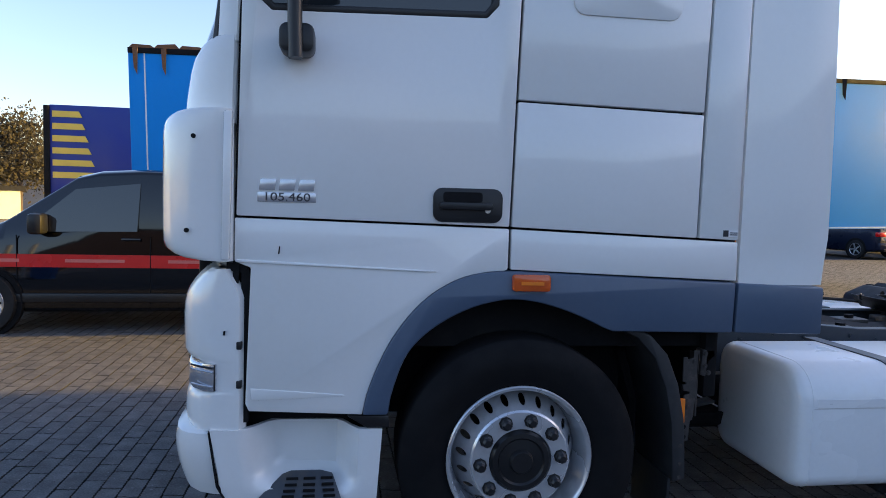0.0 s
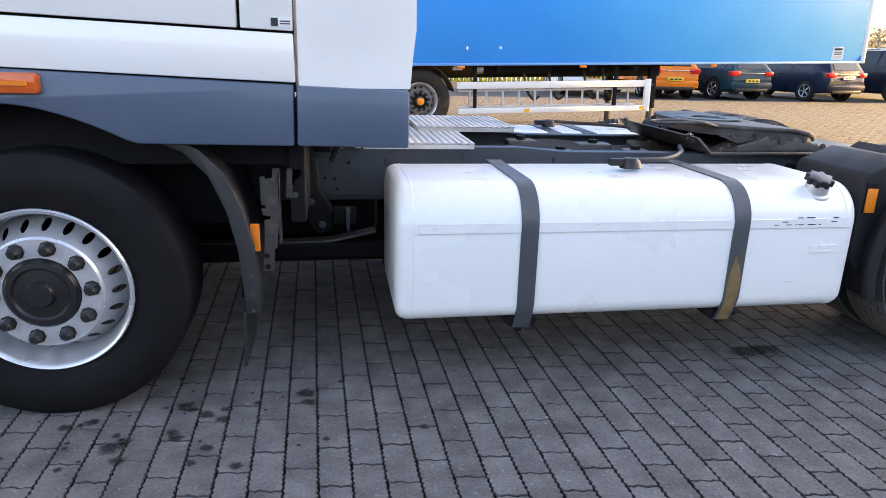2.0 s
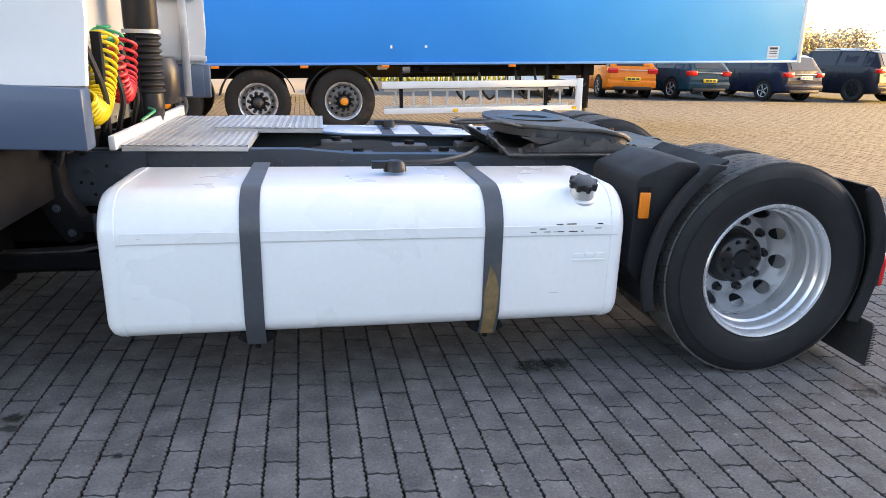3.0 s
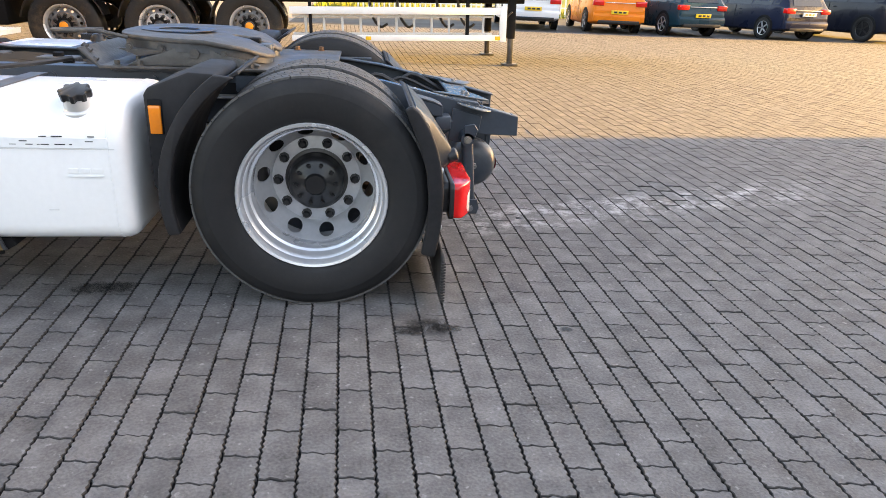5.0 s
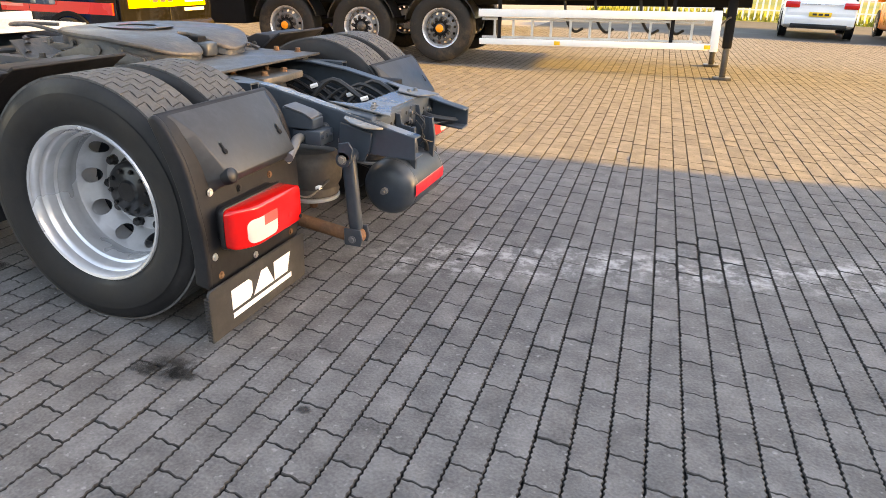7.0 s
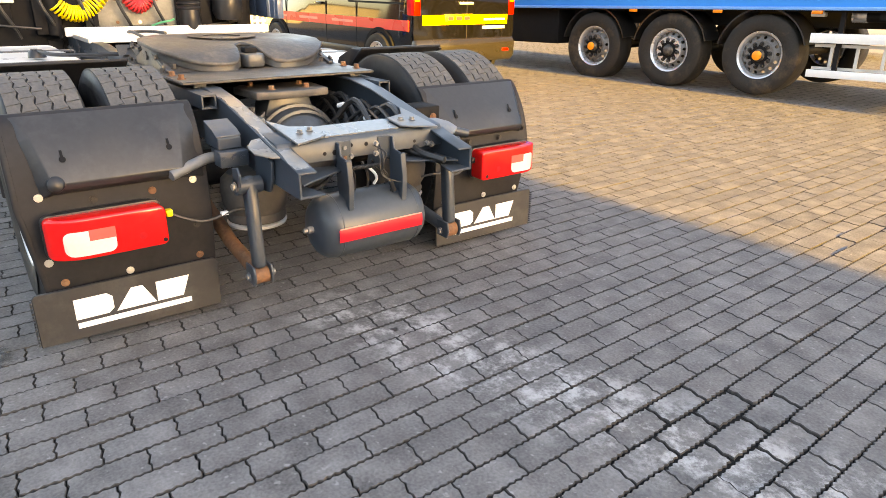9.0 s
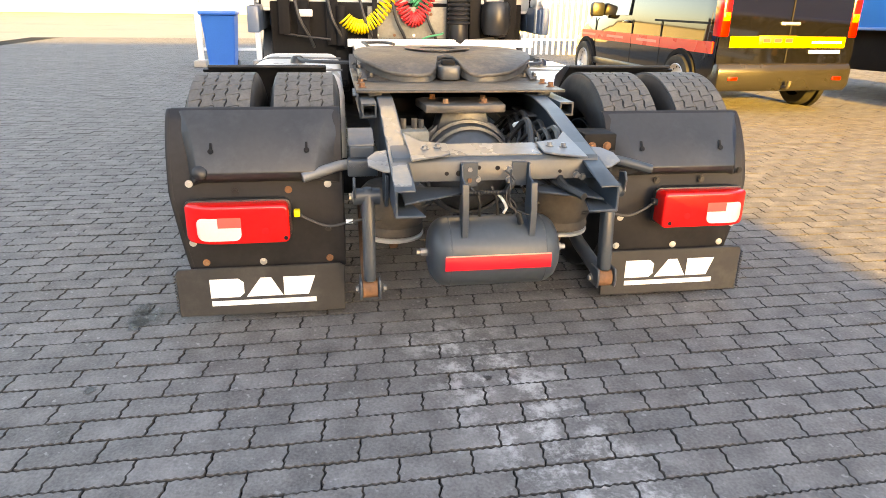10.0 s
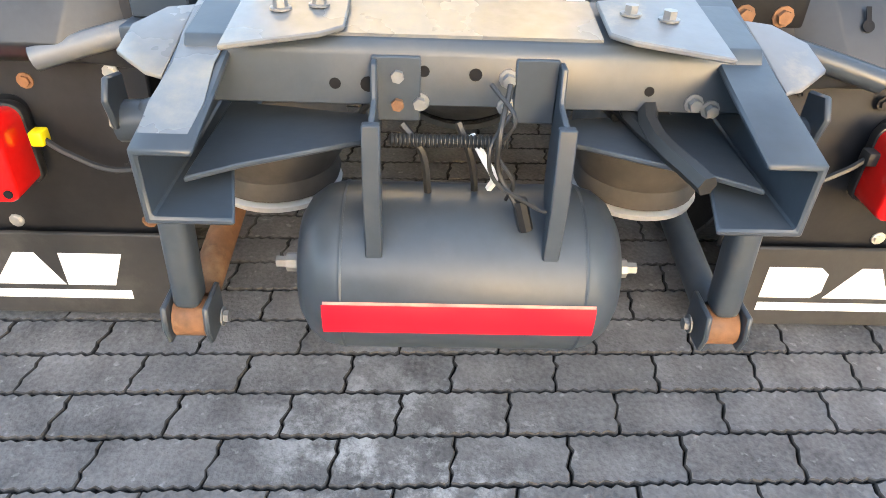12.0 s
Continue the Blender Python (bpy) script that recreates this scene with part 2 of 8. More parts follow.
def lathe(bm, prof, axis, centre, seg=48, closed=False):
    """A profile of (radius, along) turned about an axis through the centre."""
    i, j, k = axes(axis)
    rings = []
    for r, h in prof:
        ring = []
        for q in range(seg):
            a = 2 * math.pi * q / seg
            c = [0, 0, 0]
            c[i], c[j], c[k] = centre[i] + r * math.cos(a), centre[j] + r * math.sin(a), centre[k] + h
            ring.append(bm.verts.new(c))
        rings.append(ring)
    pairs = list(zip(rings, rings[1:])) + ([(rings[-1], rings[0])] if closed else [])
    for a, b in pairs:
        for q in range(seg):
            bm.faces.new((a[q], a[(q + 1) % seg], b[(q + 1) % seg], b[q]))
    if not closed:
        for ring in (rings[0], rings[-1]):
            bm.faces.new(ring)


def rod(bm, p0, p1, r, seg=12, r2=None):
    tube(bm, [p0, p1], r, seg, r2)


def tube(bm, pts, r, seg=8, r2=None):
    """A round bar along the points."""
    pts = [Vector(p) for p in pts]
    rings = []
    up = None
    for q, p in enumerate(pts):
        d = (pts[min(q + 1, len(pts) - 1)] - pts[max(q - 1, 0)]).normalized()
        if up is None:
            up = d.orthogonal().normalized()
        else:
            up = (up - d * up.dot(d)).normalized()
        side = d.cross(up)
        rad = r if r2 is None else r + (r2 - r) * q / (len(pts) - 1)
        rings.append([bm.verts.new(p + (up * math.cos(2 * math.pi * s / seg) + side * math.sin(2 * math.pi * s / seg)) * rad) for s in range(seg)])
    for a, b in zip(rings, rings[1:]):
        for s in range(seg):
            bm.faces.new((a[s], a[(s + 1) % seg], b[(s + 1) % seg], b[s]))
    bm.faces.new(rings[0][::-1])
    bm.faces.new(rings[-1])


def arc(cx, cz, r, a0, a1, n):
    return [(cx + r * math.cos(radians(a0 + (a1 - a0) * q / n)), cz + r * math.sin(radians(a0 + (a1 - a0) * q / n))) for q in range(n + 1)]


def rounded(x0, x1, z0, z1, r, n=4):
    r = min(r, (x1 - x0) / 2 - 1e-4, (z1 - z0) / 2 - 1e-4)
    return arc(x1 - r, z1 - r, r, 0, 90, n) + arc(x0 + r, z1 - r, r, 90, 180, n) + arc(x0 + r, z0 + r, r, 180, 270, n) + arc(x1 - r, z0 + r, r, 270, 360, n)


def band(poly_out, poly_in):
    return poly_out + poly_in[::-1]


def bev(bm, w, seg=2, angle=35):
    bm.normal_update()
    edges = [e for e in bm.edges if len(e.link_faces) == 2 and e.calc_face_angle(0) > radians(angle)]
    bmesh.ops.bevel(bm, geom=edges, offset=w, segments=seg, affect="EDGES", profile=0.5, clamp_overlap=True)


def mesh_of(name, bm, material, smooth=40):
    bmesh.ops.recalc_face_normals(bm, faces=bm.faces[:])
    me = bpy.data.meshes.new(name)
    bm.to_mesh(me)
    bm.free()
    me.materials.append(material)
    if smooth:
        me.shade_smooth()
        me.set_sharp_from_angle(angle=radians(smooth))
    return me


def part(name, bm, material, parent, label="", smooth=40):
    ob = new(name, bm if isinstance(bm, bpy.types.Mesh) else mesh_of(name, bm, material, smooth))
    ob.parent = parent
    return tagged(ob, label)


def thing(name, label, category, group="", kind="", at=None):
    ob = tagged(new(name), label, category, group, kind)
    if at is not None:
        ob.matrix_world = at
    return ob


def bm_box(*a, w=0.0, seg=2):
    bm = bmesh.new()
    box(bm, *a)
    if w:
        bev(bm, w, seg)
    return bm


def bm_prism(poly, axis, a0, a1, w=0.0, seg=2):
    bm = bmesh.new()
    prism(bm, poly, axis, a0, a1)
    if w:
        bev(bm, w, seg)
    return bm


def bm_tube(pts, r, seg=8, r2=None):
    bm = bmesh.new()
    tube(bm, pts, r, seg, r2)
    return bm


def bm_lathe(prof, axis, centre, seg=48, closed=False):
    bm = bmesh.new()
    lathe(bm, prof, axis, centre, seg, closed)
    return bm


def smooth_path(pts, n=6):
    """A curve through the points."""
    p = [Vector(q) for q in pts]
    p = [2 * p[0] - p[1]] + p + [2 * p[-1] - p[-2]]
    out = []
    for i in range(1, len(p) - 2):
        for s in range(n):
            t = s / n
            out.append(0.5 * ((2 * p[i]) + (p[i + 1] - p[i - 1]) * t + (2 * p[i - 1] - 5 * p[i] + 4 * p[i + 1] - p[i + 2]) * t * t
                              + (3 * p[i] - p[i - 1] - 3 * p[i + 1] + p[i + 2]) * t ** 3))
    return out + [p[-2]]


def text_mesh(body, size, material, m, extrude=0.0015):
    cu = bpy.data.curves.new("text", "FONT")
    cu.body, cu.size, cu.extrude, cu.align_x, cu.align_y = body, size, extrude, "CENTER", "CENTER"
    tmp = bpy.data.objects.new("text_tmp", cu)
    me = bpy.data.meshes.new_from_object(tmp)
    bpy.data.objects.remove(tmp)
    me.transform(m)
    me.materials.clear()
    me.materials.append(material)
    return me


# ---- the truck: cab ----
truck = thing("tractor_truck", "white two-axle tractor unit with slate-grey sills parked on block paving", "truck")


def both(name, make, material, parent, label="", smooth=40):
    """A part on the left side and its mirror image on the right."""
    obs = []
    for s in (1, -1):
        bm = make()
        if s < 0:
            bmesh.ops.scale(bm, vec=(1, -1, 1), verts=bm.verts)
            bmesh.ops.reverse_faces(bm, faces=bm.faces[:])
        obs.append(part(name, bm, material, parent, label, smooth))
    return obs


Y = -1.24  # outer skin of the left side
ARCH_OUT = [(-0.64, 0.69), (-0.615, 0.80), (-0.55, 0.955), (-0.475, 1.07), (-0.40, 1.15), (-0.32, 1.205), (-0.24, 1.24), (-0.15, 1.258), (-0.07, 1.264)]
ARCH_IN = [(-0.54, 0.69), (-0.525, 0.78), (-0.48, 0.91), (-0.42, 0.99), (-0.33, 1.06), (-0.21, 1.118), (-0.08, 1.148), (0.02, 1.144), (0.11, 1.124), (0.20, 1.094), (0.28, 1.060), (0.33, 1.036), (0.37, 1.022)]

ARCH_OUT = [(p.x, p.y) for p in smooth_path([(x, z, 0) for x, z in ARCH_OUT], 4)]
ARCH_IN = [(p.x, p.y) for p in smooth_path([(x, z, 0) for x, z in ARCH_IN], 4)]

part("cab_body", bm_prism([(-1.11, -1.165), (0.90, -1.165), (0.90, 1.165), (-1.11, 1.165), (-1.25, 0.95), (-1.25, -0.95)], "z", 1.17, 2.12, w=0.02), WHITE, truck, "white cab shell")
part("cab_top", bm_prism([(-1.09, 2.12), (0.90, 2.12), (0.90, 3.55), (-0.60, 3.55), (-0.76, 3.2)], "y", -1.165, 1.165, w=0.04), WHITE, truck, "white upper cab shell")
# dark sheet that puts the shade into the gaps between the panels
both("seam_backing", lambda: bm_box(-1.13, 0.90, -1.188, -1.166, 1.20, 2.62), DARK, truck)
part("cab_underside", bm_box(-1.30, 0.88, -1.05, 1.05, 0.92, 1.175), DARK, truck)
part("inner_wheel_house", bm_box(-0.60, 0.60, -0.78, 0.78, 0.62, 1.16), DARK, truck)
# skin panels of the side, separated by real gaps
panels = {
    "door_panel": ([(-1.122, 1.458), (-0.076, 1.438), (-0.04, 3.12), (-0.13, 3.12), (-0.145, 2.29), (-0.19, 2.240), (-1.0, 2.218), (-1.045, 2.26), (-0.98, 3.12), (-1.09, 3.12)], "white painted cab door"),
    "lower_door_panel": ([(-1.128, 1.450), (-0.076, 1.430), (-0.076, 1.270)] + ARCH_OUT[::-1][1:] + [(-1.072, 0.71), (-1.085, 0.74), (-1.068, 1.262), (-1.128, 1.285)], "white skirt below the door"),
    "locker_panel": ([(-0.066, 1.438), (0.716, 1.410), (0.720, 1.912), (-0.056, 1.928)], "white luggage locker flap"),
    "sleeper_panel": ([(-0.056, 1.937), (0.720, 1.921), (0.735, 2.60), (-0.040, 2.60)], "white sleeper side panel"),
    "pillar_panel": ([(0.727, 1.410), (0.899, 1.404), (0.905, 2.60), (0.744, 2.60)], "white rear cab corner panel"),
    "belt_panel": ([(-0.066, 1.429), (0.899, 1.396), (0.902, 1.234), (-0.066, 1.268)], "white strip above the grey sill"),
    "upper_side_panel": ([(-0.040, 2.608), (0.905, 2.608), (0.905, 3.40), (-0.02, 3.45)], "white upper sleeper side"),
}
for pname, (poly, plabel) in panels.items():
    both(pname, lambda poly=poly: bm_prism(poly, "y", Y, -1.19, w=0.006, seg=2), WHITE, truck, plabel)
door_left = next(o for o in truck.children if o.name == "door_panel")

both("window_seal", lambda: bm_prism([(-1.045, 2.26), (-1.0, 2.218), (-0.19, 2.240), (-0.145, 2.29), (-0.13, 3.12), (-0.155, 3.12), (-0.170, 2.302), (-0.20, 2.265), (-0.99, 2.243), (-1.015, 2.27), (-0.96, 3.12), (-0.98, 3.12)], "y", -1.236, -1.2, w=0.003), BLACK, truck, "black rubber window seal")
both("door_window", lambda: bm_prism([(-1.015, 2.25), (-0.16, 2.26), (-0.14, 3.12), (-0.96, 3.12)], "y", -1.215, -1.205), GLASS, truck, "dark side window glass")
both("vent_panel", lambda: bm_prism(rounded(0.15, 0.60, 2.275, 2.58, 0.05), "y", -1.248, -1.235, w=0.004), WHITE, truck, "white raised rounded panel")


def deflector():
    """The side fairing behind the cab: a sheet that bends a little inwards to the rear and at its foot."""
    bm = bmesh.new()
    rows = [(1.219, 0.0, 1.304), (1.30, -0.004, 1.310), (1.37, -0.007, 1.317), (1.42, 0.002, 1.323), (1.60, 0.005, 1.322), (2.0, 0.004, 1.315), (2.42, 0.0, 1.303), (2.9, -0.02, 1.29), (3.35, -0.08, 1.26)]
    grid = []
    for z, bulge, xr in rows:
        line = []
        for q in range(7):
            u = q / 6
            x = 0.913 + (xr - 0.913) * u
            y = -1.236 - bulge * math.sin(math.pi * min(1, u * 1.1)) + 0.03 * max(0, u - 0.75) * 4 * 0.5
            line.append((x, y, z))
        grid.append(line)
    outer = [[bm.verts.new(p) for p in line] for line in grid]
    inner = [[bm.verts.new((p[0], p[1] + 0.035, p[2])) for p in line] for line in grid]
    for a in range(len(grid) - 1):
        for b in range(6):
            bm.faces.new((outer[a][b], outer[a][b + 1], outer[a + 1][b + 1], outer[a + 1][b]))
            bm.faces.new((inner[a][b], inner[a + 1][b], inner[a + 1][b + 1], inner[a][b + 1]))
    for a in range(len(grid) - 1):
        for b in (0, 6):
            bm.faces.new((outer[a][b], outer[a + 1][b], inner[a + 1][b], inner[a][b]))
    for b in range(6):
        for a in (0, -1):
            bm.faces.new((outer[a][b], outer[a][b + 1], inner[a][b + 1], inner[a][b]))
    return bm


deflectors = both("side_deflector", deflector, WHITE, truck, "white side wind deflector behind the cab")
# fittings on the inner face of the far deflector
for z, w in ((1.245, 0.36), (1.62, 0.30)):
    part("deflector_bracket", bm_box(0.96, 0.96 + w, 1.165, 1.20, z, z + 0.035, w=0.004), ALU, deflectors[1], "grey metal bracket")
part("deflector_latch", bm_box(1.17, 1.22, 1.15, 1.20, 1.02, 1.62, w=0.005), ALU, deflectors[1], "grey metal rod")
part("deflector_foot", bm_box(0.94, 1.335, 1.175, 1.235, 1.01, 1.225, w=0.01), SILL, deflectors[1])


def sill(poly):
    bm = bmesh.new()
    prism(bm, poly, "y", -1.252, -1.16)
    bev(bm, 0.010, 2)
    return bm


both("wheel_arch", lambda: sill(ARCH_OUT + [(0.896, 1.228), (0.892, 1.016)] + ARCH_IN[::-1]), SILL, truck, "slate-grey wheel arch and sill")
both("rear_sill", lambda: sill([(0.906, 1.226), (1.298, 1.213), (1.298, 1.010), (0.902, 1.017)]), SILL, truck, "slate-grey rear sill")
both("arch_foot", lambda: bm_prism([(-0.70, 0.685), (-0.535, 0.685), (-0.53, 0.635), (-0.62, 0.635)], "y", -1.235, -1.12, w=0.006), BLACK, truck)
for s, ob in zip((1, -1), both("side_marker_lamp", lambda: bm_prism(rounded(-0.062, 0.092, 1.186, 1.252, 0.012), "y", -1.278, -1.245, w=0.006), ORANGE_DARK, truck, "orange side marker lamp")):
    part("lamp_ridge", bm_box(-0.03, 0.062, s * -1.284, s * -1.277, 1.212, 1.226), AMBER, ob)


CORNER_PLAN = [(-1.150, -1.262), (-1.20, -1.2625), (-1.25, -1.260), (-1.29, -1.249), (-1.335, -1.228), (-1.372, -1.194), (-1.400, -1.15), (-1.420, -1.10), (-1.438, -1.0), (-1.448, -0.85)]
UPPER_PLAN = [(-1.142, -1.234), (-1.18, -1.232), (-1.225, -1.222), (-1.262, -1.203), (-1.292, -1.172), (-1.315, -1.13), (-1.330, -1.08), (-1.34, -0.98), (-1.345, -0.85)]
PILLAR_PLAN = [(-1.127, -1.232), (-1.150, -1.229), (-1.178, -1.220), (-1.196, -1.205)]
SCREEN_PLAN = [(-1.190, -1.196), (-1.225, -1.17), (-1.255, -1.13), (-1.28, -1.06), (-1.30, -0.9), (-1.315, -0.6), (-1.32, 0.0)]


def column_sheet(rows, plan, thick=0.035, lean=0.0, sweep=0.0):
    """A sheet round the cab's corner. Each row is a height and how far the corner is drawn back there;
    lean draws the head back, sweep lifts (or drops) the lower and upper rows towards the front."""
    bm = bmesh.new()
    out, inn = [], []
    z_low, z_high = rows[0][0], rows[-1][0]
    for z, back in rows:
        o, n = [], []
        for i, (x, y) in enumerate(plan):
            k = min(1.0, i / (len(plan) - 4.0)) ** 1.5 if len(plan) > 4 else i / (len(plan) - 1.0)
            lift = sweep * k * (1 - 2 * (z - z_low) / (z_high - z_low))
            p = (x + back * k + lean * (z - z_low), y + back * 0.35 * k, z + lift)
            o.append(bm.verts.new(p))
            n.append(bm.verts.new((p[0] + thick * 0.6, p[1] + thick, p[2])))
        out.append(o)
        inn.append(n)
    for a in range(len(rows) - 1):
        for b in range(len(plan) - 1):
            bm.faces.new((out[a][b], out[a][b + 1], out[a + 1][b + 1], out[a + 1][b]))
            bm.faces.new((inn[a][b], inn[a + 1][b], inn[a + 1][b + 1], inn[a][b + 1]))
        for b in (0, -1):
            bm.faces.new((out[a][b], out[a + 1][b], inn[a + 1][b], inn[a][b]))
    for a in (0, -1):
        for b in range(len(plan) - 1):
            bm.faces.new((out[a][b], out[a][b + 1], inn[a][b + 1], inn[a][b]))
    return bm


wings = both("corner_deflector", lambda: column_sheet([(1.286, 0.085), (1.290, 0.050), (1.300, 0.026), (1.318, 0.010), (1.345, 0.002), (1.40, 0.0), (1.60, 0.0), (1.77, 0.002), (1.80, 0.006), (1.822, 0.012), (1.838, 0.022), (1.847, 0.036), (1.851, 0.055)], CORNER_PLAN, 0.03, 0.0, 0.010), WHITE, truck, "white rounded corner wind deflector", 60)
both("upper_corner_panel", lambda: column_sheet([(1.80, -0.012), (1.90, -0.006), (2.00, 0.004), (2.05, 0.014), (2.085, 0.030), (2.105, 0.050), (2.117, 0.075), (2.122, 0.11)], UPPER_PLAN, 0.03, 0.03, 0.004), WHITE, truck, "white corner panel", 60)
both("windscreen_pillar", lambda: column_sheet([(2.10, 0.0), (2.13, 0.0), (2.65, 0.0), (3.2, 0.0)], PILLAR_PLAN, 0.03, 0.05), WHITE, truck, "white windscreen pillar", 60)
both("windscreen_seal", lambda: bm_tube(smooth_path([(-1.205, -1.19, 2.10), (-1.18, -1.185, 2.30), (-1.135, -1.175, 2.62), (-1.06, -1.16, 3.15)], 4), 0.016, 8), BLACK, truck, "black windscreen seal")
both("windscreen", lambda: column_sheet([(2.09, 0.0), (2.12, 0.0), (2.60, 0.0), (3.2, 0.0)], SCREEN_PLAN, 0.008, 0.34), GLASS, truck, "dark wrap-round windscreen", 60)
both("wing_edge", lambda: bm_prism([(-1.172, 1.292), (-1.142, 1.292), (-1.134, 1.845), (-1.150, 1.838), (-1.164, 1.842)], "y", -1.270, -1.235, w=0.006), WHITE, truck, "raised lip of the deflector")
for s, ob in zip((1, -1), wings):
    for z, x in ((1.745, -1.272), (1.40, -1.296)):
        part("bolt", bm_lathe([(0.0001, 0), (0.009, 0), (0.009, 0.006), (0.0001, 0.006)], "y", (x, s * -1.2565 - 0.003, z), 10), DARK, ob)
both("pillar_gap", lambda: bm_prism([(-1.136, 1.2), (-1.115, 1.2), (-1.095, 2.25), (-1.07, 3.1), (-1.09, 3.1), (-1.115, 2.25)], "y", -1.222, -1.15), DARK, truck)
both("front_shield", lambda: bm_box(-1.37, -1.26, -0.84, 0.0, 1.30, 2.07, w=0.03), WHITE, truck, "white cab front")
both("grille_panel", lambda: bm_box(-1.33, -1.20, -0.90, 0.0, 0.62, 1.30, w=0.02), DARK, truck, "dark front grille")
# dark filler added so that the gap under the door stays black
both("bumper_backing", lambda: bm_box(-1.10, -0.60, -1.10, -0.70, 0.34, 0.90, w=0.01), DARK, truck, "dark filler for the shaded gap behind the bumper")
part("sun_visor", bm_box(-1.30, -1.02, -1.15, 1.15, 2.98, 3.06, w=0.02), BLACK, truck, "dark sun visor")


COL_PLAN = [(-1.108, -1.238), (-1.19, -1.236), (-1.245, -1.218), (-1.285, -1.188), (-1.318, -1.14), (-1.340, -1.07), (-1.352, -0.98), (-1.358, -0.88)]


def headlamp_column():
    bm = column_sheet([(0.632, 0.012), (0.650, 0.004), (0.690, 0.0), (0.745, 0.004), (0.770, 0.010), (0.782, 0.026), (0.786, 0.045), (0.895, 0.042), (0.902, 0.022), (0.915, 0.004), (0.935, -0.004), (1.06, -0.006), (1.11, -0.003), (1.145, 0.004), (1.175, 0.016), (1.20, 0.032), (1.222, 0.050), (1.240, 0.070), (1.255, 0.095)], COL_PLAN)
    for v in bm.verts:
        if v.co.z > 1.16 and v.co.x > -1.20:
            v.co.x -= 0.55 * (v.co.z - 1.16) * min(1.0, (v.co.x + 1.20) / 0.09)
    return bm


both("headlamp_column", headlamp_column, WHITE, truck, "white headlamp surround", 60)
lamps = both("corner_lamp", lambda: column_sheet([(0.788, 0.014), (0.80, 0.008), (0.88, 0.006), (0.893, 0.014)], [(-1.198, -1.241), (-1.245, -1.228), (-1.278, -1.204), (-1.305, -1.172), (-1.326, -1.12), (-1.342, -1.04)], 0.012), LAMP_GLASS, truck, "clear glass corner lamp with a bright reflector", 60)
for s, ob in zip((1, -1), lamps):
    part("lamp_bezel", bm_box(-1.201, -1.195, min(s * -1.2415, s * -1.225), max(s * -1.2415, s * -1.225), 0.790, 0.892, w=0.002), BLACK, ob)
    for z in (0.806, 0.862, 0.878):
        part("lamp_reflector", bm_tube([(-1.204, s * -1.2425, z), (-1.250, s * -1.2305, z + 0.006), (-1.290, s * -1.2005, z + 0.008)], 0.004, 6), BLACK if z > 0.87 else BADGE, ob)
both("bumper_seam", lambda: bm_prism([(-1.221, 0.632), (-1.215, 0.632), (-1.183, 0.42), (-1.152, 0.365), (-1.158, 0.362), (-1.190, 0.42)], "y", -1.2455, -1.225), DARK, truck, "dark seam in the bumper")
both("column_gap", lambda: bm_prism([(-1.105, 0.66), (-1.078, 0.66), (-1.074, 1.24), (-1.09, 1.275), (-1.16, 1.28), (-1.16, 1.25), (-1.105, 1.24)], "y", -1.215, -1.15), DARK, truck)
for z in (0.80, 0.95):
    both("clip", lambda z=z: bm_box(-1.118, -1.098, -1.246, -1.2, z, z + 0.03, w=0.004), BLACK, truck)


def step_panel():
    """The bumper's side with a hollow for the boarding step."""
    bm = bmesh.new()
    nx, nz = 22, 12
    grid = []
    for a in range(nx + 1):
        u = a / nx
        col = []
        for b in range(nz + 1):
            v = b / nz
            x = -1.215 + 0.655 * u - 0.02 * (1 - v) * u + 0.05 * (1 - v) * (1 - u)
            z0, z1 = 0.372 - 0.055 * u, 0.640 - 0.008 * u
            z = z0 + (z1 - z0) * v
            wx = max(0.0, min(1.0, (u - 0.16) / 0.22)) * max(0.0, min(1.0, (0.88 - u) / 0.16))
            wz = max(0.0, min(1.0, (v - 0.12) / 0.30))
            hollow = (wx * wx * (3 - 2 * wx)) * (wz * wz * (3 - 2 * wz))
            y = -1.243 + 0.13 * hollow + 0.03 * max(0, 0.2 - v) ** 1.2
            col.append(bm.verts.new((x, y, z)))
        grid.append(col)
    for a in range(nx):
        for b in range(nz):
            bm.faces.new((grid[a][b], grid[a + 1][b], grid[a + 1][b + 1], grid[a][b + 1]))
    ext = bmesh.ops.extrude_face_region(bm, geom=bm.faces[:])
    bmesh.ops.translate(bm, vec=(0, 0.03, 0), verts=[e for e in ext["geom"] if isinstance(e, bmesh.types.BMVert)])
    return bm


steps = both("step_panel", step_panel, WHITE, truck, "white bumper side with a hollow boarding step")


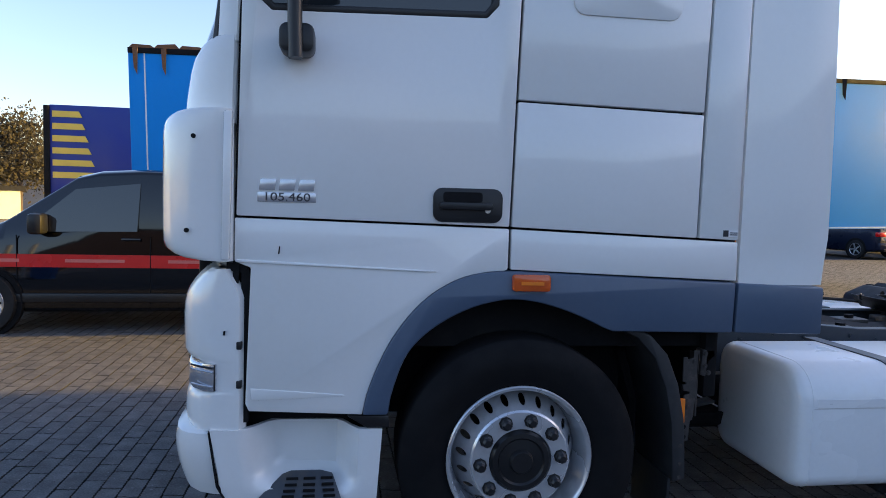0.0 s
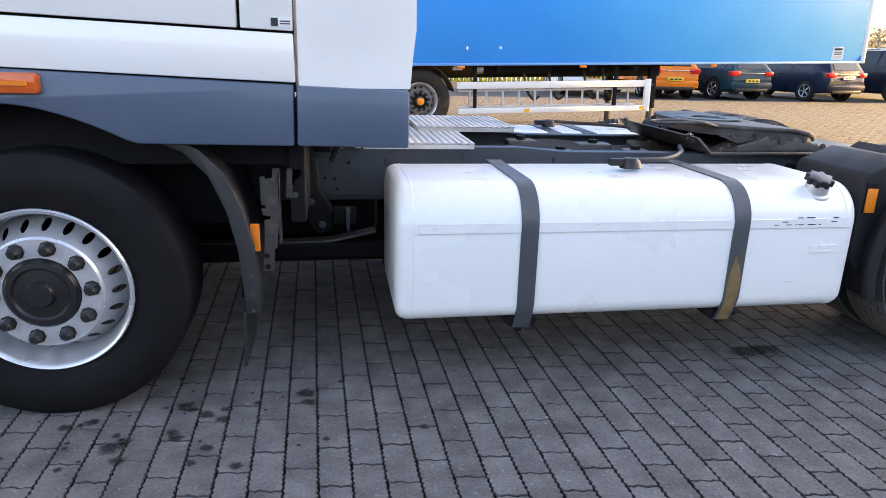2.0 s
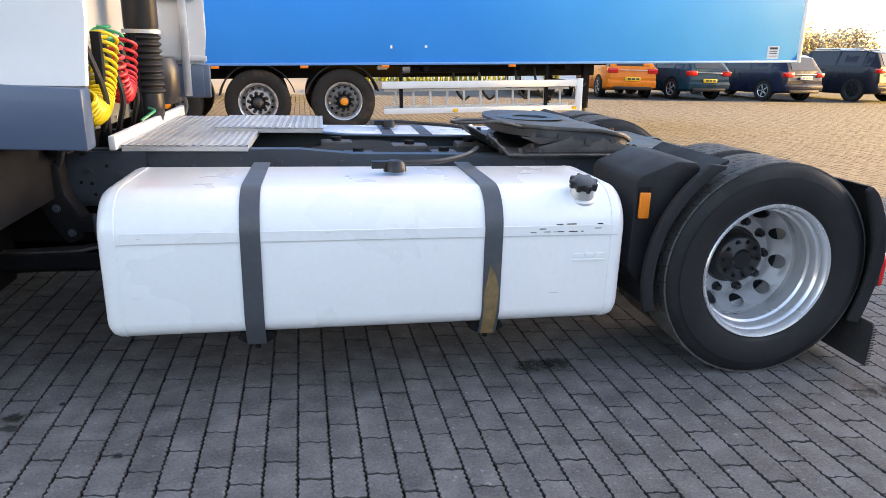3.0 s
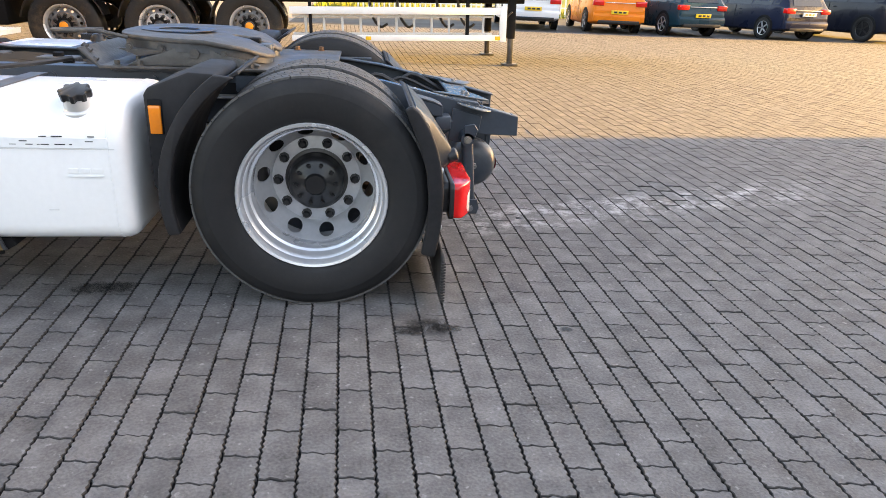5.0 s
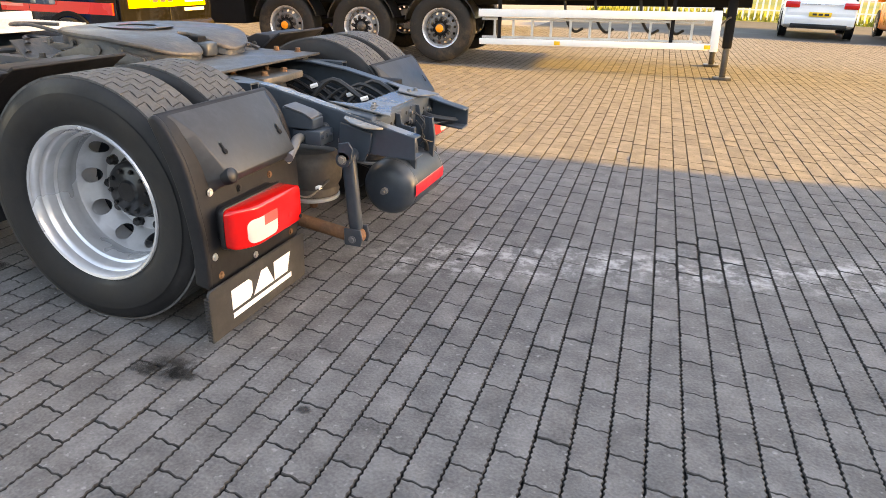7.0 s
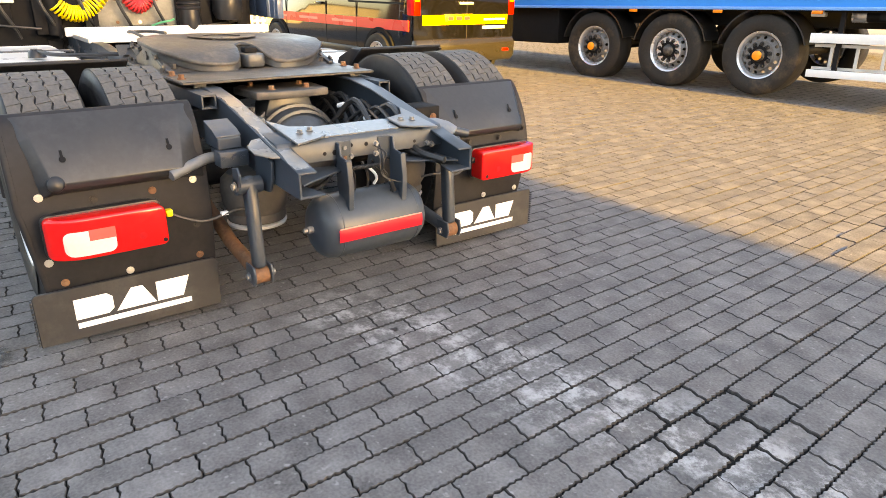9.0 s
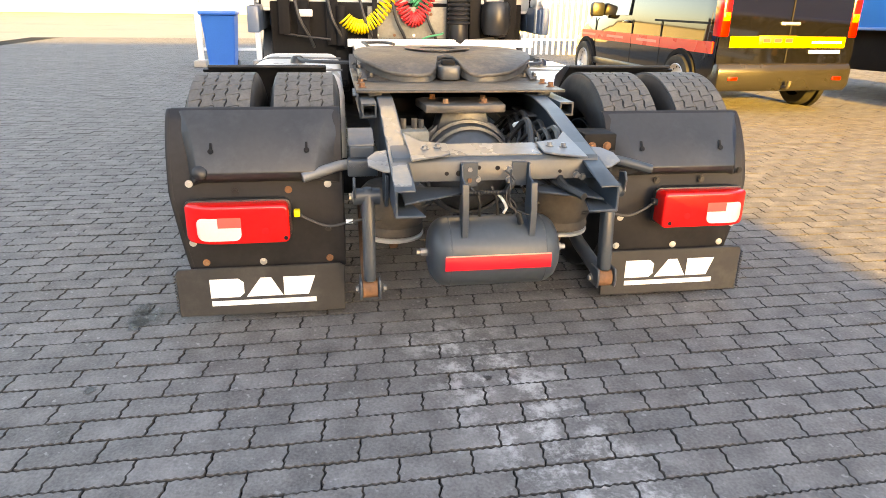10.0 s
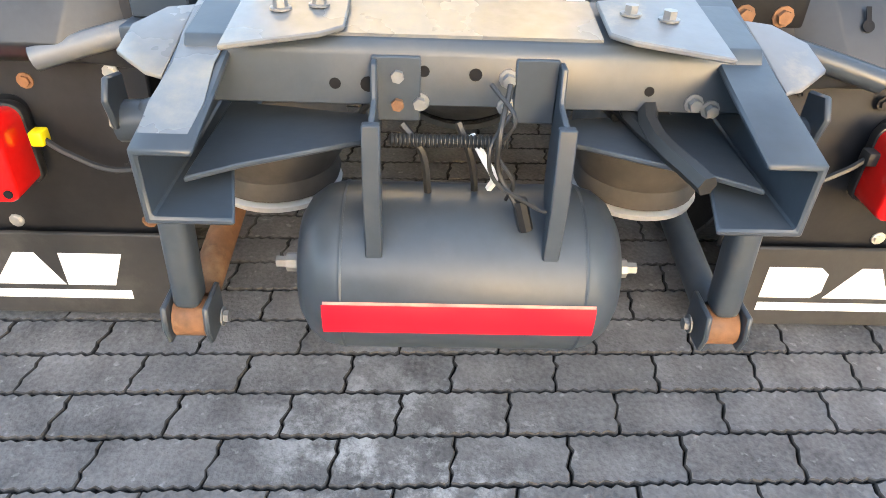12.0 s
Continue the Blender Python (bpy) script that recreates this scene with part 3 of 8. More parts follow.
def bumper_corner():
    """The rounded bumper corner, whose lower edge sweeps up to the front."""
    bm = bmesh.new()
    plan = [(-1.222, -1.243), (-1.262, -1.238), (-1.305, -1.222), (-1.340, -1.190), (-1.365, -1.14), (-1.380, -1.07), (-1.388, -0.98), (-1.392, -0.85)]
    low = [0.368, 0.370, 0.374, 0.384, 0.40, 0.42, 0.44, 0.45]
    cols = []
    for (x, y), z0 in zip(plan, low):
        col = []
        for q in range(9):
            v = min(1.0, q / 6)
            tuck = (1 - v) ** 2.2 * 0.045
            inward = (0, 0, 0, 0, 0, 0.002, 0.010, 0.028, 0.085)[q]
            front = max(0.0, min(1.0, (-1.222 - x) / 0.13))
            col.append((x + 0.05 * (1 - v) * max(0, min(1, (x + 1.40) / 0.17)) + tuck * 0.4 + inward * front, y + tuck + inward * (1 - 0.4 * front), z0 + (0.624 - z0) * v + (0, 0, 0, 0, 0, 0, 0, 0.008, 0.010)[q]))
        cols.append(col)
    out = [[bm.verts.new(p) for p in c] for c in cols]
    inn = [[bm.verts.new((p[0] + 0.025, p[1] + 0.03, p[2])) for p in c] for c in cols]
    for a in range(len(plan) - 1):
        for q in range(8):
            bm.faces.new((out[a][q], out[a + 1][q], out[a + 1][q + 1], out[a][q + 1]))
            bm.faces.new((inn[a][q], inn[a][q + 1], inn[a + 1][q + 1], inn[a + 1][q]))
        for q in (0, 8):
            bm.faces.new((out[a][q], inn[a][q], inn[a + 1][q], out[a + 1][q]))
    for a in (0, -1):
        for q in range(8):
            bm.faces.new((out[a][q], out[a][q + 1], inn[a][q + 1], inn[a][q]))
    return bm


both("bumper_corner", bumper_corner, WHITE, truck, "white bumper corner")
both("door_crease", lambda: bm_prism([(-1.062, 0.752), (-1.066, 0.800), (-0.72, 0.773), (-0.705, 0.768), (-0.72, 0.764)], "y", -1.2428, -1.236, w=0.0025), WHITE, truck, "pressed crease in the skirt")
both("waist_crease", lambda: bm_prism([(-1.122, 1.295), (-0.40, 1.262), (-0.36, 1.258), (-0.40, 1.255), (-1.122, 1.283)], "y", -1.2465, -1.236, w=0.003), WHITE, truck, "pressed waist crease")
part("front_bumper", bm_box(-1.385, -1.20, -0.88, 0.88, 0.42, 0.62, w=0.03), WHITE, truck, "white front bumper")
for s, ob in zip((1, -1), steps):
    bm = bmesh.new()
    prism(bm, [(-1.035, 0.372), (-0.715, 0.366), (-0.752, 0.440), (-0.80, 0.448), (-0.915, 0.448), (-0.948, 0.440)], "z", 0, 0.012)
    bev(bm, 0.004, 1)
    m = Matrix.Identity(4)
    for v in bm.verts:
        x, z, t = v.co
        k = (z - 0.366) / 0.082
        v.co = (x, s * (-1.254 + 0.085 * max(0, k) ** 1.6 - t), z)
    tread = part("step_tread", bm, STRAP, ob, "grey perforated step plate")
    for r in range(4):
        for c in range(3):
            k = 0.18 + r * 0.2
            x = -0.945 + c * 0.062 + 0.035 * (c - 1) * (1 - k) * 0.6 + 0.02
            y = s * (-1.2675 + 0.085 * k ** 1.6)
            bm = bmesh.new()
            box(bm, x, x + 0.046, y - 0.003, y + 0.003, 0.366 + 0.082 * k - 0.0045, 0.366 + 0.082 * k + 0.0045)
            part("slot", bm, DARK, ob)

# door furniture
both_handles = both("door_handle", lambda: bm_prism(rounded(-0.383, -0.108, 1.452, 1.585, 0.035), "y", -1.250, -1.236, w=0.005), BLACK, truck, "black recessed door handle")
for s, ob in zip((1, -1), both_handles):
    part("handle_cavity", bm_prism(rounded(-0.345, -0.19, 1.53, 1.57, 0.012), "y", s * -1.252, s * -1.2505), DARK, ob)
    part("grip", bm_prism(rounded(-0.360, -0.150, 1.502, 1.530, 0.012), "y", s * -1.268, s * -1.2505, w=0.004), BLACK, ob)
    part("keyhole", bm_lathe([(0.0001, 0), (0.011, 0), (0.011, 0.005), (0.0001, 0.005)], "y", (-0.168, s * -1.2545, 1.50), 12), CHROME, ob, "chrome keyhole")
for q in range(3):
    x = -1.04 + q * 0.072
    part("badge_mark", bm_prism([(x, 1.556), (x + 0.058, 1.556), (x + 0.064, 1.598), (x + 0.006, 1.598)], "y", -1.246, -1.238, w=0.002), BADGE, door_left, "silver badge shape")
plate = part("model_badge", bm_box(-1.045, -0.830, -1.2445, -1.238, 1.512, 1.549, w=0.002), BADGE, door_left, "silver model number badge")
part("model_number", text_mesh("105.460", 0.044, LETTERS_DARK, Matrix.Translation((-0.9375, -1.2452, 1.5305)) @ pose(0, 0, 0, 90, 0, 0) @ Matrix.Diagonal((1.25, 1, 1, 1))), LETTERS_DARK, door_left, "black digits")
part("scratch", bm_prism([(-0.968, 1.315), (-0.964, 1.345), (-0.960, 1.347), (-0.962, 1.318)], "y", -1.2425, -1.2395), DARK, truck, "small dark scratch")
part("chip_mark", bm_prism([(-1.168, 1.005), (-1.160, 1.005), (-1.158, 1.022), (-1.165, 1.02)], "y", -1.2425, -1.2380), DARK, truck, "small chip in the paint")
stick = part("dealer_sticker", bm_box(0.828, 0.896, -1.2425, -1.2395, 1.418, 1.446), LETTER, truck, "small black and white sticker")
part("sticker_mark", bm_box(0.829, 0.852, -1.2440, -1.2424, 1.419, 1.445), LETTERS_DARK, stick)
for z in (1.427, 1.435):
    part("text_bar", bm_box(0.858, 0.892, -1.2435, -1.2424, z - 0.002, z + 0.002), LETTERS_DARK, stick)
arm = part("mirror_arm", bm_tube(smooth_path([(-0.90, -1.26, 2.95), (-0.905, -1.36, 2.75), (-0.905, -1.37, 2.4), (-0.905, -1.37, 2.16), (-0.90, -1.375, 2.02)], 5), 0.026, 10), BLACK, truck, "black mirror arm")
part("mirror_bracket", bm_prism(rounded(-0.962, -0.838, 2.045, 2.150, 0.03), "y", -1.36, -1.245, w=0.012), BLACK, truck, "black mirror bracket")
part("mirror_stay", bm_tube([(-0.93, -1.36, 2.27), (-0.76, -1.30, 2.30)], 0.016, 8), BLACK, truck)
part("mirror_housing", bm_box(-0.99, -0.83, -1.62, -1.36, 2.35, 2.85, w=0.05, seg=3), BLACK, truck, "black wing mirror")


# ---- wheels ----
def tyre_mesh(name, r, w, mat=RUBBER):
    h = w / 2
    prof = [(0.292, -h * 0.72), (0.305, -h * 0.86), (0.33, -h * 0.92), (0.36, -h * 0.965), (0.385, -h * 0.990), (0.400, -h * 0.994), (0.420, -h * 0.990), (r - 0.068, -h * 0.970), (r - 0.04, -h * 0.93), (r - 0.012, -h * 0.86), (r - 0.006, -h * 0.80),
            (r - 0.006, h * 0.80), (r - 0.012, h * 0.86), (r - 0.04, h * 0.93), (r - 0.075, h * 0.985), (0.38, h * 1.0), (0.33, h * 0.93), (0.305, h * 0.86), (0.292, h * 0.72)]
    return mesh_of(name, bm_lathe(prof, "y", (0, 0, 0), 72, closed=True), mat, 50)


def tread_mesh(name, r, w):
    """Rows of worn tread blocks between zigzag grooves, with slanting cross cuts."""
    bm = bmesh.new()
    h = w * 0.415
    cols, n = 5, 42
    pitch = 2 * math.pi / n
    gap, low, top = 0.0026, r - 0.009, r + 0.001

    def wave(c, k):
        """The groove beside column c at half step k: a zigzag, straight at the shoulders."""
        y = -h + 2 * h * c / cols
        return y if c in (0, cols) else y + (0.0048 if (k + c) % 2 else -0.0048)

    for c in range(cols):
        for k in range(n):
            q = 2 * k + (c % 2)
            left = [((q + j) * pitch / 2, wave(c, q + j) + gap) for j in (0, 1, 2)]
            right = [((q + j) * pitch / 2 + 0.012 / r, wave(c + 1, q + j) - gap) for j in (2, 1, 0)]
            cut = 0.0018 / r
            left = [(left[0][0] + cut, left[0][1]), left[1], (left[2][0] - cut, left[2][1])]
            right = [(right[0][0] - cut, right[0][1]), right[1], (right[2][0] + cut, right[2][1])]
            out = left + right
            rings = [[bm.verts.new((math.cos(a) * rad, y, math.sin(a) * rad)) for a, y in out] for rad in (low, top)]
            bm.faces.new((rings[1][0], rings[1][1], rings[1][4], rings[1][5]))
            bm.faces.new((rings[1][1], rings[1][2], rings[1][3], rings[1][4]))
            for j in range(6):
                bm.faces.new((rings[0][j], rings[0][(j + 1) % 6], rings[1][(j + 1) % 6], rings[1][j]))
    return mesh_of(name, bm, TREAD, 30)


def disc_with_holes(bm, r0, r1, y0, y1, n, hr0, hr1, width, yt=0.010):
    """A cone-shaped ring of the wheel from (r0, y0) to (r1, y1) with n oval hand holes; (hr0, hr1) are their radii."""
    def at(r, a):
        t = (r - r0) / (r1 - r0)
        return (math.cos(a) * r, y0 + (y1 - y0) * t, math.sin(a) * r)
    for k in range(n):
        ac = 2 * math.pi * k / n
        half = math.pi / n
        rm, hh = (hr0 + hr1) / 2, (hr1 - hr0) / 2
        hole = [bm.verts.new(at(rm + hh * math.sin(2 * math.pi * q / 16), ac + width * math.cos(2 * math.pi * q / 16))) for q in range(16)]
        edge = []
        for q in range(16):
            c, s = math.cos(2 * math.pi * q / 16), math.sin(2 * math.pi * q / 16)
            f = 1 / max(abs(c), abs(s))
            edge.append(bm.verts.new(at(rm + (r1 - rm if s > 0 else rm - r0) * s * f, ac + half * c * f)))
        for q in range(16):
            bm.faces.new((hole[q], hole[(q + 1) % 16], edge[(q + 1) % 16], edge[q]))
    bmesh.ops.remove_doubles(bm, verts=bm.verts, dist=0.0005)
    ext = bmesh.ops.extrude_face_region(bm, geom=bm.faces[:])
    bmesh.ops.translate(bm, vec=(0, yt, 0), verts=[e for e in ext["geom"] if isinstance(e, bmesh.types.BMVert)])


def nut_mesh(name):
    return mesh_of(name, bm_lathe([(0.0001, -0.040), (0.013, -0.040), (0.021, -0.031), (0.0235, -0.004), (0.029, -0.003), (0.029, 0.0), (0.0001, 0.0)], "y", (0, 0, 0), 8), BLACK, 30)


NUT = nut_mesh("nut")
SMALL_NUT = mesh_of("nut", bm_lathe([(0.0001, -0.034), (0.011, -0.034), (0.018, -0.026), (0.020, -0.004), (0.023, -0.003), (0.023, 0.0), (0.0001, 0.0)], "y", (0, 0, 0), 8), BLACK, 30)
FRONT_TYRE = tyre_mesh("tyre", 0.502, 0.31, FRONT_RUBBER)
REAR_TYRE = tyre_mesh("tyre", 0.478, 0.30)
REAR_TREAD = tread_mesh("tread", 0.478, 0.30)
# the outer face of every wheel looks towards -y; y = 0 is the rim's outer flange
bm = bmesh.new()
lathe(bm, [(0.299, 0.0), (0.304, 0.006), (0.303, 0.018), (0.294, 0.024), (0.288, 0.05), (0.284, 0.10), (0.276, 0.15), (0.276, 0.24), (0.262, 0.24), (0.262, 0.145), (0.270, 0.110), (0.273, 0.060), (0.281, 0.040), (0.283, 0.018), (0.290, 0.004)], "y", (0, 0, 0), 64, closed=True)
FRONT_BARREL = mesh_of("rim_barrel", bm, RIM, 40)
bm = bmesh.new()
disc_with_holes(bm, 0.204, 0.266, 0.004, 0.140, 20, 0.216, 0.250, 0.060)
FRONT_CONE = mesh_of("rim_cone", bm, DISC, 40)
FRONT_FACE = mesh_of("rim_face", bm_lathe([(0.126, 0.004), (0.130, -0.004), (0.198, -0.004), (0.206, 0.004), (0.206, 0.016), (0.126, 0.016)], "y", (0, 0, 0), 64, closed=True), RIM, 40)
FRONT_HUB = mesh_of("hub", bm_lathe([(0.0001, -0.034), (0.042, -0.034), (0.046, -0.028), (0.05, -0.016), (0.090, -0.012), (0.098, -0.020), (0.116, -0.018), (0.126, -0.006), (0.127, 0.05), (0.0001, 0.05)], "y", (0, 0, 0), 48), BLACK, 40)
bm = bmesh.new()
lathe(bm, [(0.300, 0.0), (0.304, 0.006), (0.302, 0.016), (0.292, 0.024), (0.285, 0.05), (0.276, 0.09), (0.266, 0.14), (0.266, 0.30), (0.256, 0.30), (0.256, 0.190), (0.258, 0.170), (0.252, 0.160), (0.252, 0.125), (0.255, 0.115), (0.257, 0.100), (0.266, 0.092), (0.270, 0.060), (0.273, 0.048), (0.281, 0.040), (0.282, 0.018), (0.290, 0.003)], "y", (0, 0, 0), 64, closed=True)
REAR_BARREL = mesh_of("rim_barrel", bm, RIM, 40)
bm = bmesh.new()
disc_with_holes(bm, 0.192, 0.2575, 0.288, 0.190, 10, 0.200, 0.248, 0.150)
REAR_CONE = mesh_of("rim_cone", bm, DISC, 40)
REAR_FACE = mesh_of("rim_face", bm_lathe([(0.115, 0.289), (0.190, 0.287), (0.195, 0.290), (0.195, 0.302), (0.115, 0.302)], "y", (0, 0, 0), 64, closed=True), DISC, 40)
REAR_HUB = mesh_of("hub", bm_lathe([(0.0001, 0.185), (0.040, 0.185), (0.046, 0.193), (0.050, 0.197), (0.094, 0.202), (0.112, 0.212), (0.118, 0.225), (0.122, 0.280), (0.136, 0.283), (0.138, 0.305), (0.0001, 0.305)], "y", (0, 0, 0), 40), BLACK, 40)
HUB_BOLT = mesh_of("hub_bolt", bm_lathe([(0.0001, -0.012), (0.008, -0.012), (0.010, 0.0), (0.0001, 0.0)], "y", (0, 0, 0), 6), BLACK, 30)
INNER_RIM = mesh_of("inner_rim", bm_lathe([(0.300, 0.0), (0.304, 0.008), (0.285, 0.03), (0.262, 0.06), (0.262, 0.24), (0.255, 0.24), (0.255, 0.06), (0.285, 0.003)], "y", (0, 0, 0), 48, closed=True), STEEL, 40)


def seat(me, parent, name, x=0, y=0, z=0, ry=0, label=""):
    ob = part(name, me, None, parent, label)
    ob.matrix_basis = pose(x, y, z, 0, ry, 0)
    return ob


def front_wheel(m, spin):
    w = part("front_wheel", FRONT_BARREL, None, truck, "silver steel front wheel")
    w.matrix_basis = m @ pose(0, 0, 0, 0, spin, 0)
    seat(FRONT_TYRE, w, "tyre", y=0.150, label="worn black tyre")
    seat(FRONT_CONE, w, "rim_cone")
    seat(FRONT_FACE, w, "rim_face")
    seat(FRONT_HUB, w, "hub", label="black hub cap")
    for k in range(10):
        a = 2 * math.pi * (k + 0.25) / 10
        seat(NUT, w, "wheel_nut", math.cos(a) * 0.1675, -0.003, math.sin(a) * 0.1675, label="black plastic nut cap")


def rear_wheel(m, spin):
    w = part("rear_wheel", REAR_BARREL, None, truck, "silver deep-dished twin rear wheel")
    w.matrix_basis = m @ pose(0, 0, 0, 0, spin, 0)
    for y in (0.135, 0.475):
        seat(REAR_TYRE, w, "tyre", y=y, ry=17 * y, label="worn black drive tyre")
        seat(REAR_TREAD, w, "tread", y=y, ry=40 * y, label="worn zigzag tread blocks")
    seat(REAR_CONE, w, "rim_cone")
    seat(REAR_FACE, w, "rim_face")
    seat(INNER_RIM, w, "inner_rim", y=0.34)
    seat(REAR_HUB, w, "hub", label="dirty black hub")
    for k in range(10):
        a = 2 * math.pi * (k + 0.25) / 10
        seat(SMALL_NUT, w, "wheel_nut", math.cos(a) * 0.1665, 0.287, math.sin(a) * 0.1665)
        seat(HUB_BOLT, w, "hub_bolt", math.cos(a) * 0.086, 0.200, math.sin(a) * 0.086)


front_wheel(pose(0, -1.247, 0.494), 4)
front_wheel(pose(0, 1.247, 0.494, 0, 0, 180), 22)
rear_wheel(pose(3.943, -1.186, 0.476), 8)
rear_wheel(pose(3.943, 1.186, 0.476, 0, 0, 180), 31)
part("front_axle", bm_box(-0.07, 0.07, -0.92, 0.92, 0.42, 0.54, w=0.02), DARK, truck)
part("rear_axle", bm_tube([(3.937, -0.98, 0.476), (3.937, 0.98, 0.476)], 0.085, 16), DARK, truck)
bm = bmesh.new()
lathe(bm, [(0.0001, -0.25), (0.10, -0.24), (0.18, -0.17), (0.215, -0.05), (0.215, 0.08), (0.17, 0.18), (0.10, 0.23), (0.0001, 0.24)], "x", (3.97, 0.02, 0.53), 32)
diff = part("differential", bm, DARK_CAST, truck, "dirty domed differential housing")
for x, r in ((3.86, 0.203), (4.06, 0.213), (4.12, 0.193)):
    part("housing_rib", bm_lathe([(r, -0.006), (r + 0.014, -0.004), (r + 0.014, 0.004), (r, 0.006)], "x", (x, 0.02, 0.53), 32, closed=True), DARK_CAST, diff)
part("housing_flange", bm_lathe([(0.225, 0.0), (0.235, 0.005), (0.235, 0.03), (0.225, 0.035), (0.20, 0.03), (0.20, 0.0)], "x", (3.97, 0.02, 0.53), 32, closed=True), DARK_CAST, diff)
part("wishbone_mount", bm_prism([(-0.12, 0.70), (-0.09, 0.795), (0.11, 0.795), (0.14, 0.70)], "x", 3.86, 4.02, w=0.008), DARK_CAST, diff, "cast mount above the axle")


# ---- the truck: chassis ----
def rail_top(x):
    return float(np.interp(x, (1.95, 2.20, 3.5, 4.05, 4.25, 4.64, 4.93), (0.893, 0.872, 0.864, 0.856, 0.830, 0.742, 0.670)))


def rail():
    """A C-channel open to the inside whose rear end slopes down and tapers."""
    bm = bmesh.new()
    yo, yi, t = -0.398, -0.326, 0.010
    rings = []
    for x, hgt, w in ((-1.1, 0.26, 0), (1.95, 0.26, 0), (2.20, 0.25, 0), (3.60, 0.25, 0), (4.05, 0.24, 0), (4.25, 0.22, 0), (4.60, 0.165, 0), (4.80, 0.128, 0.0), (4.945, 0.100, 0.035)):
        zt = rail_top(x)
        zb = zt - hgt
        rings.append([bm.verts.new((x, y, z)) for y, z in ((yo, zb), (yo, zt), (yi, zt), (yi, zt - t), (yo + t, zt - t), (yo + t, zb + t), (yi + w, zb + t), (yi + w, zb))])
    for a, b in zip(rings, rings[1:]):
        for q in range(8):
            bm.faces.new((a[q], a[(q + 1) % 8], b[(q + 1) % 8], b[q]))
    for ring in (rings[0], rings[-1]):
        for f in ((0, 1, 4, 5), (1, 2, 3, 4), (0, 5, 6, 7)):
            bm.faces.new([ring[i] for i in f])
    bev(bm, 0.003, 1, 60)
    return bm


# Thin strip on the rail's top flange that carries the painted reflection.
def rail_glare(x0, x1, y0, y1):
    bm = bmesh.new()
    rows = []
    for q, x in enumerate((x0, 4.25, 4.31, 4.37, 4.43, 4.50, 4.57, 4.64, 4.71, 4.78, 4.86, x1)):
        z = rail_top(x) + 0.0014
        rows.append([bm.verts.new((x, y0 + 0.004 * math.sin(q * 2.3), z)), bm.verts.new((x, y1 - 0.006 * (q % 2), z)), bm.verts.new((x, y1 - 0.006 * (q % 2), z + 0.0016)), bm.verts.new((x, y0 + 0.004 * math.sin(q * 2.3), z + 0.0016))])
    for a, b in zip(rows, rows[1:]):
        for q in range(4):
            bm.faces.new((a[q], a[(q + 1) % 4], b[(q + 1) % 4], b[q]))
    bm.faces.new(rows[0])
    bm.faces.new(rows[-1][::-1])
    return bm


rails = both("chassis_rail", rail, STEEL, truck, "grey painted chassis rail")


part("rail_glare", rail_glare(4.19, 4.93, -0.394, -0.332), CREAM_STEEL, rails[0], "cream strip painted as glare on the rail top")


def hexbolt(bm, p, way, r=0.011, h=0.012):
    p, way = Vector(p), Vector(way).normalized()
    tube(bm, [p, p + way * 0.003], r * 1.5, 10)
    tube(bm, [p + way * 0.003, p + way * h], r, 6)


def bolt(p, way, parent, material=CHROME, r=0.011, h=0.012, name="bolt"):
    bm = bmesh.new()
    hexbolt(bm, p, way, r, h)
    return part(name, bm, material, parent, smooth=30)


for s, ob in zip((1, -1), rails):
    for q in range(16):
        x = 1.15 + 0.17 * q + 0.03 * math.sin(q * 5.1)
        bolt((x, s * -0.398, rail_top(x) - 0.045 - 0.02 * (q % 3)), (0, -s, 0), ob, STEEL, 0.012)
    for x, z in ((4.46, 0.65), (4.52, 0.68), (4.60, 0.625), (4.64, 0.67), (4.70, 0.635)):
        bolt((x, s * -0.398, z), (0, -s, 0), ob, DULL_BOLT, 0.013, 0.016)
    part("rail_flange", bm_box(3.25, 3.92, s * -0.47 if s > 0 else 0.335, s * -0.335 if s > 0 else 0.47, 0.742, 0.752, w=0.002), STEEL_LIGHT, ob, "worn step flange on the rail")

cross = part("cross_member", bm_prism([(4.64, 0.645), (4.768, 0.645), (4.768, 0.714), (4.756, 0.734), (4.620, 0.754), (4.620, 0.744), (4.748, 0.724), (4.758, 0.710), (4.758, 0.655), (4.64, 0.655)], "y", -0.386, 0.386, w=0.002, seg=1), STEEL, truck, "grey rear cross member")
cross.location.x = -0.022
part("cross_member_top", bm_prism([(4.625, 0.7560), (4.752, 0.7390), (4.752, 0.7345), (4.625, 0.7515)], "y", -0.32, 0.17), CREAM_STEEL, cross, "cross member top with painted cream glare")
for x in (1.9, 2.6, 3.3):
    part("chassis_cross_tube", bm_tube([(x, -0.41, 0.74), (x, 0.41, 0.74)], 0.05, 14), DARK, truck)
part("axle_cross_member", bm_prism([(3.45, 0.74), (3.64, 0.73), (3.64, 0.80), (3.45, 0.82)], "y", -0.40, 0.40, w=0.01), DARK, truck)


